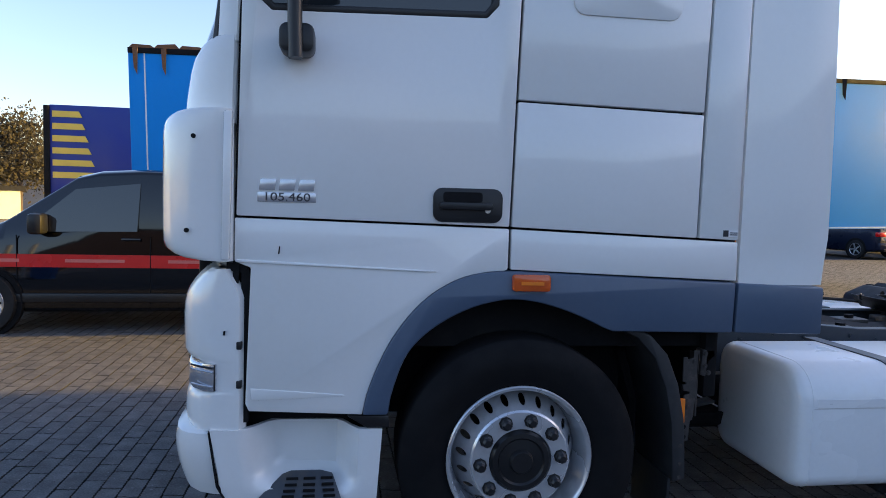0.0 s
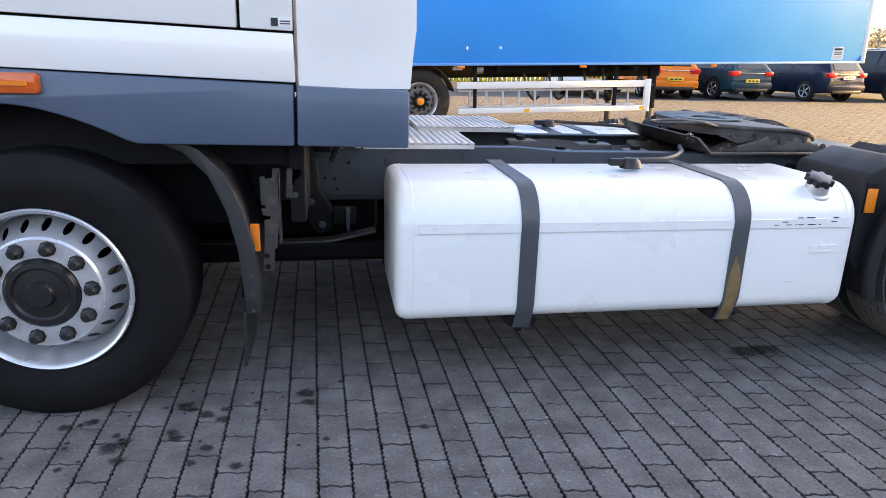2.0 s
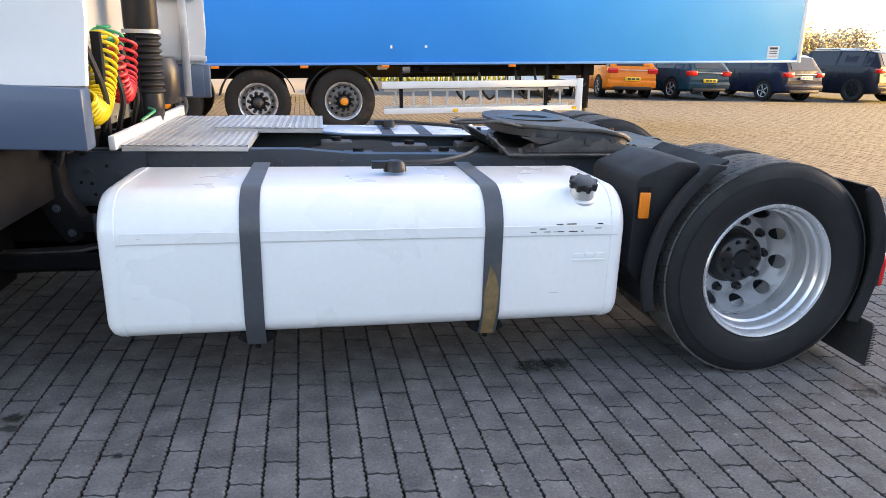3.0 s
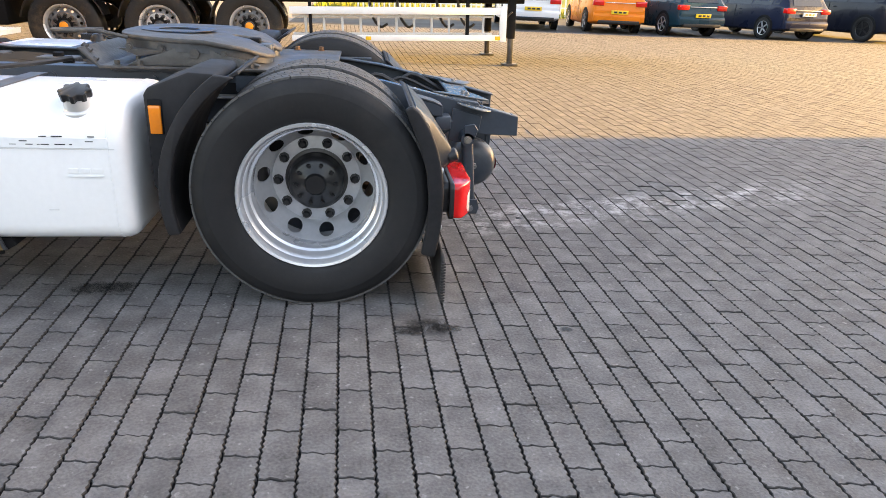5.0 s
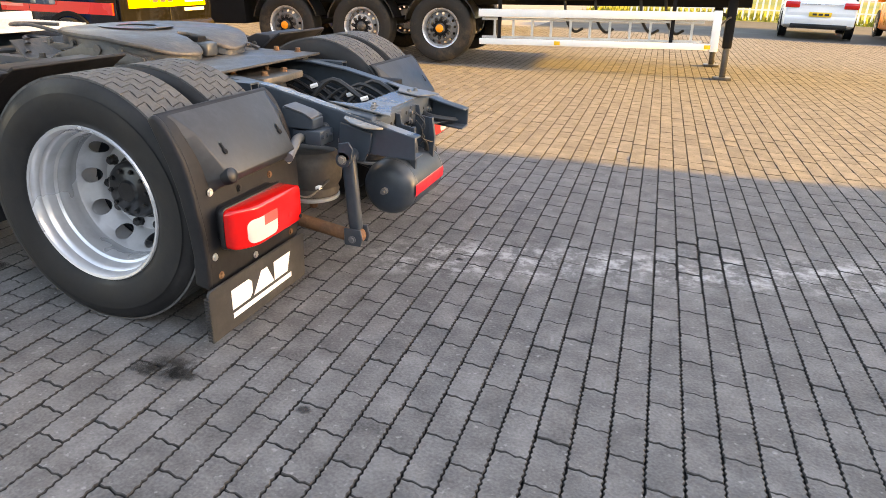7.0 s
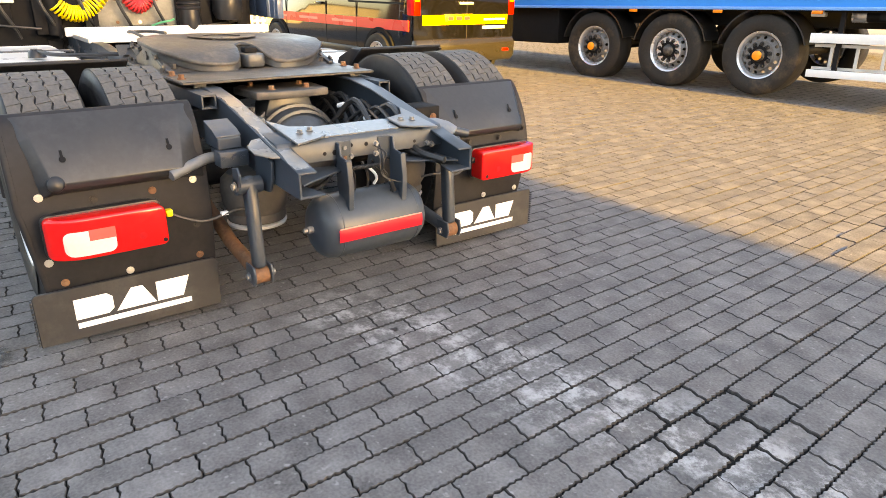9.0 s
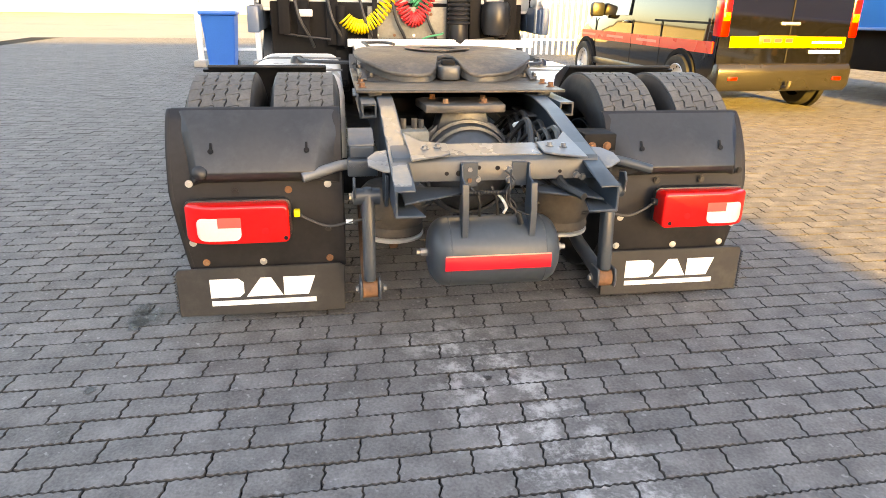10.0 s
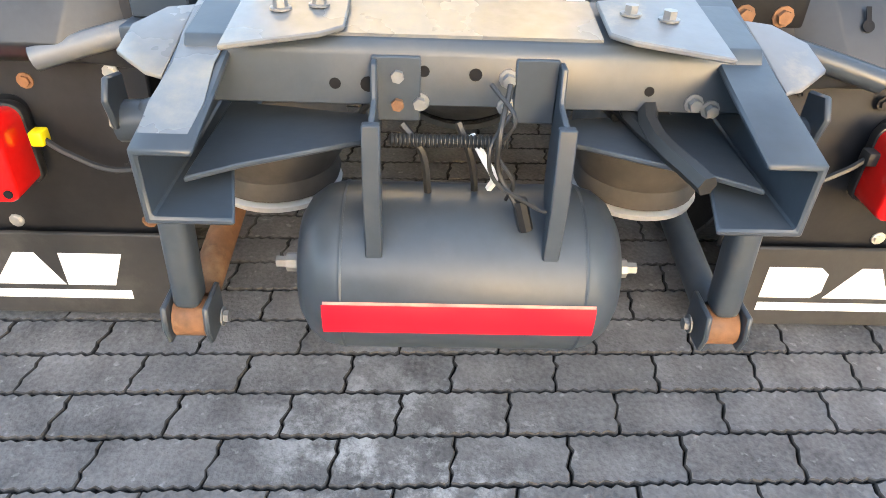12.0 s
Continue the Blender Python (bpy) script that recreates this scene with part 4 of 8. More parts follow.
for s in (1, -1):
    bm = bm_prism([(4.50, s * -0.325), (4.60, s * -0.27), (4.63, s * -0.175), (4.735, s * -0.175), (4.757, s * -0.205), (4.80, s * -0.325)], "z", 0.0, 0.008, w=0.002, seg=1)
    for v in bm.verts:
        v.co.z += 0.7575 - 0.136 * (v.co.x - 4.62)
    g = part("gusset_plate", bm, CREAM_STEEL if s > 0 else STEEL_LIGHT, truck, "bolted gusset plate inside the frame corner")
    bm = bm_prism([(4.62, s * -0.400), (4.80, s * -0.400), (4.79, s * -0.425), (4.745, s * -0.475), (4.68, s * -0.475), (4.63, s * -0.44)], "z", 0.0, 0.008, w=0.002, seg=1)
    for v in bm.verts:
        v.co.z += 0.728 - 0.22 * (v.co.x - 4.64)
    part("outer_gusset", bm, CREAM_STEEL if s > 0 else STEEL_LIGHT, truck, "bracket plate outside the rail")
    for x, y in ((4.675, -0.215), (4.69, -0.265)):
        bolt((x, s * y, 0.7653 - 0.136 * (x - 4.62)), (0, 0, 1), g, DULL_BOLT, 0.010, 0.014)
    part("tail_plate", bm_prism([(4.66, s * -0.36), (4.90, s * -0.36), (4.86, s * -0.30), (4.775, s * -0.13), (4.70, s * -0.13)], "z", 0.602, 0.610, w=0.002, seg=1), STEEL, rails[0 if s > 0 else 1], "triangular bracing plate")
for y, z, r in ((-0.19, 0.675, 0.008), (-0.145, 0.675, 0.011), (-0.07, 0.695, 0.008), (0.085, 0.69, 0.008), (0.24, 0.675, 0.007), (0.0, 0.692, 0.009)):
    part("bolt_hole", bm_lathe([(0.0001, 0), (r, 0), (r, 0.0015), (0.0001, 0.0015)], "x", (4.7675, y, z), 12), DARK, cross, "dark drilled hole")
for y, z, mm in ((-0.105, 0.690, DULL_BOLT), (-0.105, 0.650, RUST), (0.045, 0.688, DULL_BOLT), (0.045, 0.648, DULL_BOLT), (0.305, 0.66, DULL_BOLT), (0.33, 0.652, DULL_BOLT), (-0.075, 0.652, DULL_BOLT)):
    bolt((4.768, y, z), (1, 0, 0), cross, mm, 0.009, 0.014)

# air tank
tank_bm = bmesh.new()
R = 0.133
prof = [(0.0001, -0.252), (0.05, -0.250), (0.085, -0.243), (0.110, -0.228), (0.127, -0.205), (R, -0.180), (R, 0.180), (0.127, 0.205), (0.110, 0.228), (0.085, 0.243), (0.05, 0.250), (0.0001, 0.252)]
lathe(tank_bm, prof, "y", (4.747, -0.010, 0.374), 48)
air_tank = part("air_tank", tank_bm, STEEL, truck, "grey compressed-air tank")
for s in (1, -1):
    bm = bmesh.new()
    lathe(bm, [(R + 0.0005, 0), (R + 0.0018, 0.003), (R + 0.0005, 0.006)], "y", (4.747, -0.010 + s * 0.178, 0.374), 48)
    part("weld_seam", bm, STEEL, air_tank)
    bm = bmesh.new()
    rod(bm, (4.747, -0.010 + s * 0.244, 0.374), (4.747, -0.010 + s * 0.274, 0.374), 0.016, 8)
    rod(bm, (4.747, -0.010 + s * 0.269, 0.374), (4.747, -0.010 + s * 0.291, 0.374), 0.010, 6)
    part("drain_plug", bm, DULL_BOLT, air_tank, "metal end plug")
    yb = -0.010 - s * 0.126
    bm = bmesh.new()
    prism(bm, [(4.745, 0.712), (4.770, 0.712), (4.778, 0.665), (4.837, 0.655), (4.851, 0.56), (4.843, 0.460), (4.815, 0.445), (4.765, 0.49), (4.745, 0.535)], "y", yb - 0.004, yb + 0.004)
    prism(bm, [(4.744, 0.716), (4.752, 0.716), (4.752, 0.625), (4.744, 0.625)], "y", yb - 0.004, yb + 0.062 * s)
    prism(bm, [(4.825, 0.656), (4.843, 0.658), (4.857, 0.56), (4.849, 0.450), (4.829, 0.458)], "y", yb - 0.012, yb + 0.012)
    bev(bm, 0.002, 1)
    part("tank_bracket", bm, STEEL, air_tank, "upright steel bracket")
    bm = bmesh.new()
    rod(bm, (4.833, yb, 0.462), (4.855, yb, 0.408), 0.008, 8)
    part("weld_tab", bm, STEEL, air_tank)
tape_bm = bmesh.new()
rings = []
for a in range(9):
    ang = radians(-13 + 22.5 * a / 8)
    rings.append([tape_bm.verts.new((4.747 + (R + 0.0022) * math.cos(ang), y, 0.374 + (R + 0.0022) * math.sin(ang))) for y in (-0.211, 0.187)])
for a, b in zip(rings, rings[1:]):
    tape_bm.faces.new((a[0], a[1], b[1], b[0]))
part("reflective_tape", tape_bm, TAPE_RED, air_tank, "red reflective tape")
# pale strip that paints the glare above the red tape
tape_bm = bmesh.new()
rings = []
for a in range(4):
    ang = radians(9.1 + 2.6 * a / 3)
    rings.append([tape_bm.verts.new((4.747 + (R + 0.0018) * math.cos(ang), y, 0.374 + (R + 0.0018) * math.sin(ang))) for y in (-0.209, 0.186)])
for a, b in zip(rings, rings[1:]):
    tape_bm.faces.new((a[0], a[1], b[1], b[0]))
part("tape_glare", tape_bm, surf("tape_glare_paint", (0.46, 0.20, 0.17), 0.5, var=0.3, scale=20, bump=0.1), air_tank, "pale painted glare along the upper edge of the tape")

# cables round the cross member
cab_pts = [
    ([(4.775, 0.045, 0.69), (4.83, 0.03, 0.64), (4.81, 0.035, 0.58), (4.83, 0.06, 0.54), (4.82, 0.07, 0.50)], 0.004),
    ([(4.775, 0.05, 0.65), (4.82, 0.02, 0.62), (4.82, 0.03, 0.57), (4.84, 0.08, 0.545), (4.85, 0.10, 0.54)], 0.003),
    ([(4.775, 0.02, 0.69), (4.82, 0.05, 0.66), (4.81, 0.03, 0.61), (4.82, 0.055, 0.57), (4.80, 0.05, 0.53)], 0.003),
    ([(4.75, -0.10, 0.62), (4.76, -0.07, 0.58), (4.74, -0.06, 0.50), (4.70, -0.05, 0.44)], 0.006),
    ([(4.74, -0.02, 0.62), (4.75, 0.0, 0.57), (4.73, 0.01, 0.50), (4.70, 0.0, 0.44)], 0.006),
    ([(4.74, 0.0, 0.60), (4.77, 0.02, 0.575), (4.765, 0.035, 0.545), (4.75, 0.03, 0.52)], 0.006),
]
for q, (pts, r) in enumerate(cab_pts):
    part("cable", bm_tube(smooth_path(pts, 5), r, 6), LETTER if q == 5 else CABLE, truck, "white cable tail" if q == 5 else "thin black cable")
part("cable_connector", bm_tube([(4.825, 0.065, 0.545), (4.83, 0.078, 0.50)], 0.011, 8), BLACK, truck)
bm = bmesh.new()
lathe(bm, [(0.0001, 0.0)] + [p for q in range(30) for p in ((0.008, q * 0.0055), (0.0105, q * 0.0055 + 0.0022), (0.008, q * 0.0055 + 0.0044))] + [(0.0001, 0.165)], "y", (4.775, -0.115, 0.607), 8)
part("corrugated_conduit", bm, CABLE, truck)
for s in (1, -1):
    part("cable", bm_tube(smooth_path([(4.53, s * -0.745, 0.475), (4.54, s * -0.70, 0.45), (4.55, s * -0.62, 0.425), (4.56, s * -0.50, 0.45), (4.52, s * -0.36, 0.44), (4.50, s * -0.22, 0.49), (4.52, s * -0.16, 0.56)], 6), 0.006, 6), CABLE, truck, "black lamp cable")
    part("cable_marker", bm_box(4.545, 4.565, s * -0.545 - 0.014, s * -0.545 + 0.014, 0.437, 0.451, w=0.002), LETTER, truck)

# hollow beams that carry the mudguards, beside the rails under the coupling plate
for s in (1, -1):
    bm = bmesh.new()
    lay = [(-0.472, 0.793), (-0.408, 0.793), (-0.408, 0.852), (-0.472, 0.852)]
    hol = [(-0.464, 0.801), (-0.416, 0.801), (-0.416, 0.844), (-0.464, 0.844)]
    rings = [[bm.verts.new((x, s * y, z)) for y, z in q] for x, q in ((3.55, lay), (4.20, lay), (4.20, hol), (4.02, hol))]
    for a, b in zip(rings, rings[1:]):
        for q in range(4):
            bm.faces.new((a[q], a[(q + 1) % 4], b[(q + 1) % 4], b[q]))
    bm.faces.new(rings[-1])
    part("mudguard_beam", bm, STEEL, truck, "hollow square steel beam")

# suspension and mudguard carriers
for s in (1, -1):
    bm = bmesh.new()
    prism(bm, [(4.668, 0.245), (4.726, 0.245), (4.698, 0.58), (4.682, 0.612), (4.650, 0.612), (4.638, 0.58)], "y", s * -0.452, s * -0.500)
    bev(bm, 0.016, 3)
    link = part("drop_link", bm, STEEL, truck, "grey upright stabiliser link")
    part("link_eye", bm_tube([(4.665, s * -0.43, 0.575), (4.665, s * -0.53, 0.575)], 0.033, 14), STEEL, link)
    bolt((4.665, s * -0.53, 0.575), (0, -s, 0), link, STEEL_LIGHT, 0.014, 0.014)
    for y in (-0.440, -0.512):
        part("fork", bm_prism([(4.655, 0.180), (4.735, 0.180), (4.745, 0.215), (4.735, 0.26), (4.655, 0.26)], "y", s * y - 0.005, s * y + 0.005, w=0.003, seg=1), STEEL, link)
    part("bush", bm_tube([(4.697, s * -0.448, 0.213), (4.697, s * -0.504, 0.213)], 0.036, 16), RUST, link, "rusty rubber bush")
    bolt((4.697, s * -0.425, 0.213), (0, s, 0), link, STEEL_LIGHT, 0.012, 0.012)
    bolt((4.697, s * -0.52, 0.213), (0, -s, 0), link, STEEL_LIGHT, 0.012, 0.012)
    part("stabiliser_arm", bm_tube([(4.66, s * -0.476, 0.215), (4.40, s * -0.476, 0.255), (4.05, s * -0.47, 0.36)], 0.030, 12), RUST if s > 0 else STEEL, truck, "rusty stabiliser arm" if s > 0 else "grey stabiliser arm")
    hanger = part("link_bracket", bm_prism([(4.58, 0.55), (4.62, 0.535), (4.71, 0.545), (4.74, 0.60), (4.75, 0.675), (4.60, 0.71)], "y", s * -0.401, s * -0.415, w=0.003, seg=1), STEEL, truck, "grey hanger plate on the rail")
    part("hanger_plate", bm_prism([(4.645, 0.575), (4.700, 0.575), (4.715, 0.625), (4.695, 0.655), (4.645, 0.645)], "y", s * -0.520, s * -0.530, w=0.003, seg=1), STEEL, hanger)
    # air bellows
    bm = bmesh.new()
    lathe(bm, [(0.0001, 0.0), (0.075, 0.0), (0.12, 0.012), (0.125, 0.03), (0.118, 0.05), (0.135, 0.08), (0.142, 0.14), (0.135, 0.19), (0.11, 0.215), (0.0001, 0.22)], "z", (4.42, s * -0.36, 0.345), 36)
    bel = part("air_bellows", bm, BELLOWS, truck, "dusty rubber air spring")
    part("bellows_plate", bm_lathe([(0.0001, 0), (0.122, 0), (0.126, 0.012), (0.115, 0.018), (0.0001, 0.018)], "z", (4.42, s * -0.36, 0.336), 36), ALU, bel, "pale lower plate")
    part("bellows_stem", bm_tube([(4.42, s * -0.36, 0.34), (4.42, s * -0.36, 0.28)], 0.03, 10, 0.018), RUST, bel)
    # mudguard carrier tube
    part("mudguard_tube", bm_tube(smooth_path([(4.47, s * -0.42, 0.655), (4.47, s * -0.55, 0.652), (4.49, s * -0.62, 0.640), (4.52, s * -0.72, 0.615)], 5), 0.021, 12), STEEL_LIGHT if s > 0 else STEEL, truck, "grey mudguard carrier tube")
    part("tube_clamp", bm_box(4.43, 4.51, s * -0.49 - 0.04, s * -0.49 + 0.04, 0.625, 0.685, w=0.006), STEEL, truck)
vbox = part("valve_box", bm_prism([(4.39, 0.692), (4.535, 0.692), (4.535, 0.735), (4.49, 0.755), (4.39, 0.780)], "y", -0.535, -0.442, w=0.003, seg=1), STEEL, truck, "grey valve box with a sloping lid", 0)
part("box_lid", bm_prism([(4.40, 0.779), (4.488, 0.757), (4.530, 0.738), (4.530, 0.744), (4.490, 0.763), (4.40, 0.786)], "y", -0.538, -0.440, w=0.001, seg=1), STRAP, vbox, "worn grey lid")
part("box_clamp", bm_box(4.50, 4.575, -0.545, -0.43, 0.628, 0.690, w=0.006), STEEL, vbox)
for y in (-0.53, -0.49, -0.455):
    bolt((4.575, y, 0.665), (1, 0, 0), vbox, STEEL, 0.008, 0.008)
bx = part("valve_box", bm_box(4.36, 4.50, 0.42, 0.56, 0.695, 0.765, w=0.006), DARK, truck, "black valve box")
for y in (0.455, 0.52):
    bolt((4.50, y, 0.715), (1, 0, 0), bx, RUST, 0.012, 0.012)


def mud_profile():
    return [(4.330, 0.862), (4.366, 0.832), (4.402, 0.775), (4.434, 0.700), (4.454, 0.62), (4.466, 0.53), (4.468, 0.42), (4.460, 0.31), (4.445, 0.215)]


def mudguard():
    """Rear mudguard: a bent plate with a raised box face and an outer cheek towards the tyre."""
    bm = bmesh.new()
    pr = [(p.x, p.y) for p in smooth_path([(x, z, 0) for x, z in mud_profile()], 4)]
    inn = [(x - 0.012, z - 0.004) for x, z in pr]
    prism(bm, pr + inn[::-1], "y", -1.187, -0.565)
    bev(bm, 0.003, 1, 50)
    cheek = pr + [(4.385, 0.23), (4.405, 0.36), (4.408, 0.48), (4.395, 0.60), (4.368, 0.69), (4.335, 0.775), (4.305, 0.845)]
    side = bmesh.new()
    prism(side, cheek, "y", -1.205, -1.178)
    bev(side, 0.010, 3, 50)
    tmp = bpy.data.meshes.new("cheek")
    side.to_mesh(tmp)
    side.free()
    bm.from_mesh(tmp)
    bpy.data.meshes.remove(tmp)
    for v in bm.verts:
        v.co.y += 0.045 * max(0.0, 0.55 - v.co.z) / 0.33 * (1 if v.co.y < -0.9 else 0)
    return bm


def mud_box():
    bm = bmesh.new()
    rows = [((4.348, 0.8500), (4.351, 0.8530), (-1.185, -1.175, -0.600, -0.590)), ((4.404, 0.777), (4.420, 0.790), (-1.172, -1.140, -0.640, -0.585)),
            ((4.455, 0.622), (4.524, 0.640), (-1.150, -1.108, -0.672, -0.578)), ((4.460, 0.585), (4.512, 0.614), (-1.145, -1.105, -0.675, -0.578))]
    grid = []
    for lo, hi, ys in rows:
        grid.append([bm.verts.new((lo[0], ys[0], lo[1])), bm.verts.new((hi[0], ys[1], hi[1])), bm.verts.new((hi[0], ys[2], hi[1])), bm.verts.new((lo[0], ys[3], lo[1]))])
    for a, b in zip(grid, grid[1:]):
        for q in range(3):
            bm.faces.new((a[q], a[q + 1], b[q + 1], b[q]))
    low = [bm.verts.new((4.462, -1.140, 0.580)), bm.verts.new((4.463, -1.105, 0.590)), bm.verts.new((4.463, -0.675, 0.590)), bm.verts.new((4.462, -0.578, 0.580))]
    for q in range(3):
        bm.faces.new((grid[-1][q], grid[-1][q + 1], low[q + 1], low[q]))
    bev(bm, 0.007, 2, 18)
    bmesh.ops.solidify(bm, geom=bm.faces[:], thickness=-0.004)
    return bm


def bend_lens(bm):
    """The lens wraps round at its outer end."""
    for s in (1, -1):
        for y in (1.05, 1.075, 1.10, 1.125, 1.15):
            bmesh.ops.bisect_plane(bm, geom=bm.verts[:] + bm.edges[:] + bm.faces[:], plane_co=(0, s * y, 0), plane_no=(0, 1, 0))
    for v in bm.verts:
        if v.co.x > 4.584:
            v.co.x -= 0.050 * max(0.0, (abs(v.co.y) - 1.05) / 0.11) ** 2


guards = both("mudguard", mudguard, GUARD_BLACK, truck, "black plastic rear mudguard")
for v in guards[0].data.vertices:
    v.co.y -= 0.032 if v.co.y < -0.9 else 0.0


def settle(ob):
    """The right mudguard sits lower and further forward at its head."""
    for v in ob.data.vertices:
        k = max(0.0, min(1.0, (v.co.z - 0.45) / 0.35))
        v.co.z -= 0.034 * k
        v.co.x -= 0.030 * k


settle(guards[1])
for s, g in zip((1, -1), guards):
    shift = -0.020 if s > 0 else 0.0     # the left flap and lamp hang a little further out
    bm = mud_box()
    if s < 0:
        bmesh.ops.scale(bm, vec=(1, -1, 1), verts=bm.verts)
        bmesh.ops.reverse_faces(bm, faces=bm.faces[:])
    panel = part("raised_panel", bm, SHEEN_BLACK, g, "raised face of the mudguard, coloured paler for sky sheen")
    drop = 0.0
    if s < 0:
        settle(panel)
        drop = 0.0245
    for y in (-1.06, -0.70):
        bm = bmesh.new()
        lathe(bm, [(0.0001, 0), (0.011, 0), (0.011, 0.0015), (0.0001, 0.0015)], "z", (0, 0, 0), 12)
        box(bm, -0.034, -0.006, -0.0045, 0.0045, 0.0002, 0.0017)
        bmesh.ops.transform(bm, matrix=Matrix.Translation((4.4755 - drop * 0.9, s * y, 0.7150 - drop)) @ pose(0, 0, 0, 0, 55.3, 0), verts=bm.verts)
        part("keyhole_slot", bm, DARK, g, "dark keyhole slot")
    for y, z, mm in ((-1.155, 0.588, CHROME), (-0.985, 0.555, BLACK), (-0.78, 0.555, RUST), (-0.625, 0.575, CHROME), (-1.165, 0.345, CHROME), (-1.125, 0.255, RUST), (-0.90, 0.25, CHROME), (-0.63, 0.255, RUST), (-0.63, 0.39, BLACK)):
        bolt((4.464 if z > 0.3 else 4.452, s * y, z), (1, 0, 0), g, mm if s > 0 else (CHROME if z < 0.5 else BLACK), 0.010, 0.008, name="mudguard_bolt")
    if s > 0:
        bm = bm_lathe([(0.0001, 0.022), (0.020, 0.020), (0.028, 0.012), (0.030, -0.02), (0.0001, -0.02)], "z", (0, 0, 0), 18)
        bmesh.ops.transform(bm, matrix=Matrix.Translation((4.515, -1.100, 0.640)) @ pose(0, 0, 0, 0, 70, 0), verts=bm.verts)
        part("rubber_knob", bm, BLACK, g, "round rubber knob")
    # flap
    flap_bm = bm_prism([(s * -1.225 + shift, 0.028), (s * -0.565 + shift / 2, 0.028), (s * -0.560 + shift / 2, 0.225), (s * -0.58 + shift / 2, 0.238), (s * -1.215 + shift, 0.238), (s * -1.225 + shift, 0.225)], "x", 4.470, 4.482, w=0.003, seg=1)
    flap = part("mud_flap", flap_bm, FLAP, truck, "black rubber mud flap with a white print")
    for q in range(14):
        z = 0.04 + q * 0.013
        part("flap_tooth", bm_box(4.466, 4.486, s * -1.231 + shift - 0.002, s * -1.231 + shift + 0.004, z, z + 0.007), FLAP, flap)
    c = s * -0.885 + shift
    xs = 4.4835
    for q, (a, b) in enumerate(((-0.212, -0.078), (-0.070, 0.078), (0.082, 0.212))):
        shapes = {0: [(a, 0.108), (b - 0.02, 0.108), (b, 0.125), (b, 0.173), (b - 0.02, 0.190), (a, 0.190)],
                  1: [(a, 0.108), (b, 0.108), (b - 0.045, 0.190), (a + 0.06, 0.190)],
                  2: [(a, 0.108), (b - 0.03, 0.108), (b, 0.190), (a, 0.190)]}[q]
        part("print_shape", bm_prism([(c + y, z) for y, z in shapes], "x", 4.4823, xs), LETTER, flap, "plain white printed shape")
    part("print_bar", bm_box(4.4823, xs, c - 0.210, c + 0.212, 0.072, 0.094), LETTER, flap, "white printed bar")
    # tail lamp
    y0, y1 = (-1.168, -0.775) if s > 0 else (0.755, 1.148)
    lamp = part("tail_lamp", bm_prism(rounded(y0 + 0.026, y1 - 0.012, 0.396, 0.530, 0.03), "x", 4.462, 4.512, w=0.006), BLACK, truck, "red and white tail lamp in a black housing")
    bm = bm_prism(rounded(y0, y1, 0.380, 0.530, 0.022), "x", 4.510, 4.602, w=0.010, seg=3)
    bend_lens(bm)
    part("red_lens", bm, RED, lamp, "glossy red lens")
    part("lens_rim", bm_prism(rounded(y0 - 0.004, y1 + 0.004, 0.3765, 0.5345, 0.024), "x", 4.500, 4.520, w=0.003), BLACK, lamp, "black lens rim")
    a, b = (-1.120, -0.955) if s > 0 else (0.955, 1.118)
    mid = (a + b) / 2
    bm = bm_prism(rounded(a, b, 0.395, 0.485, 0.026), "x", 4.5885, 4.6030, w=0.0005, seg=1)
    bend_lens(bm)
    wl = part("white_lens", bm, CLEAR, lamp, "white reversing lens")
    part("lens_step", bm_box(4.599, 4.6036, a + 0.080 if s > 0 else a - 0.0015, b + 0.0015 if s > 0 else b - 0.080, 0.447, 0.4865), PALE_RED, lamp, "pale red lens step")
    part("lamp_bulb_spot", bm_lathe([(0.0001, 0), (0.014, 0), (0.014, 0.0008), (0.0001, 0.0008)], "x", (4.6025, s * -0.865, 0.431), 14), DARK_RED, lamp)
    part("lamp_plug", bm_box(4.515, 4.545, s * -0.748 - 0.012, s * -0.748 + 0.012, 0.464, 0.491, w=0.004), surf("yellow_plug", (0.80, 0.62, 0.01), 0.4, bump=0.0) if s > 0 else CABLE, lamp, "yellow cable plug" if s > 0 else "black cable plug")
    part("lamp_screw", bm_lathe([(0.0001, 0), (0.008, 0), (0.008, 0.003), (0.0001, 0.003)], "x", (4.602, s * -0.79, 0.401), 10), DARK, lamp)


GX, GZ = 3.943, 0.476


def fore_guard():
    """The curved sheet of the rear mudguard in front of the wheel."""
    return bm_prism(arc(GX, GZ, 0.556, 196, 118, 18) + arc(GX, GZ, 0.542, 118, 196, 18), "y", -1.175, -0.62, w=0.003, seg=1)


def fore_lip():
    """Its rolled outer edge."""
    return bm_prism(arc(GX, GZ, 0.588, 195, 126, 16) + arc(GX, GZ, 0.540, 120, 196, 16), "y", -1.205, -1.168, w=0.008)


def fore_step():
    """The flat-topped box between the tank and the mudguard."""
    return bm_prism([(3.318, 0.50), (3.392, 0.40), (3.40, 0.56), (3.435, 0.70), (3.50, 0.815), (3.60, 0.915), (3.585, 0.945), (3.49, 0.950), (3.335, 0.888), (3.318, 0.86)], "y", -1.118, -0.66, w=0.010)


both("front_mudguard_section", fore_guard, GUARD_BLACK, truck, "black plastic mudguard section")
both("mudguard_lip", fore_lip, GUARD_BLACK, truck)
both("mudguard_step", fore_step, GUARD_BLACK, truck, "black plastic step box before the mudguard")
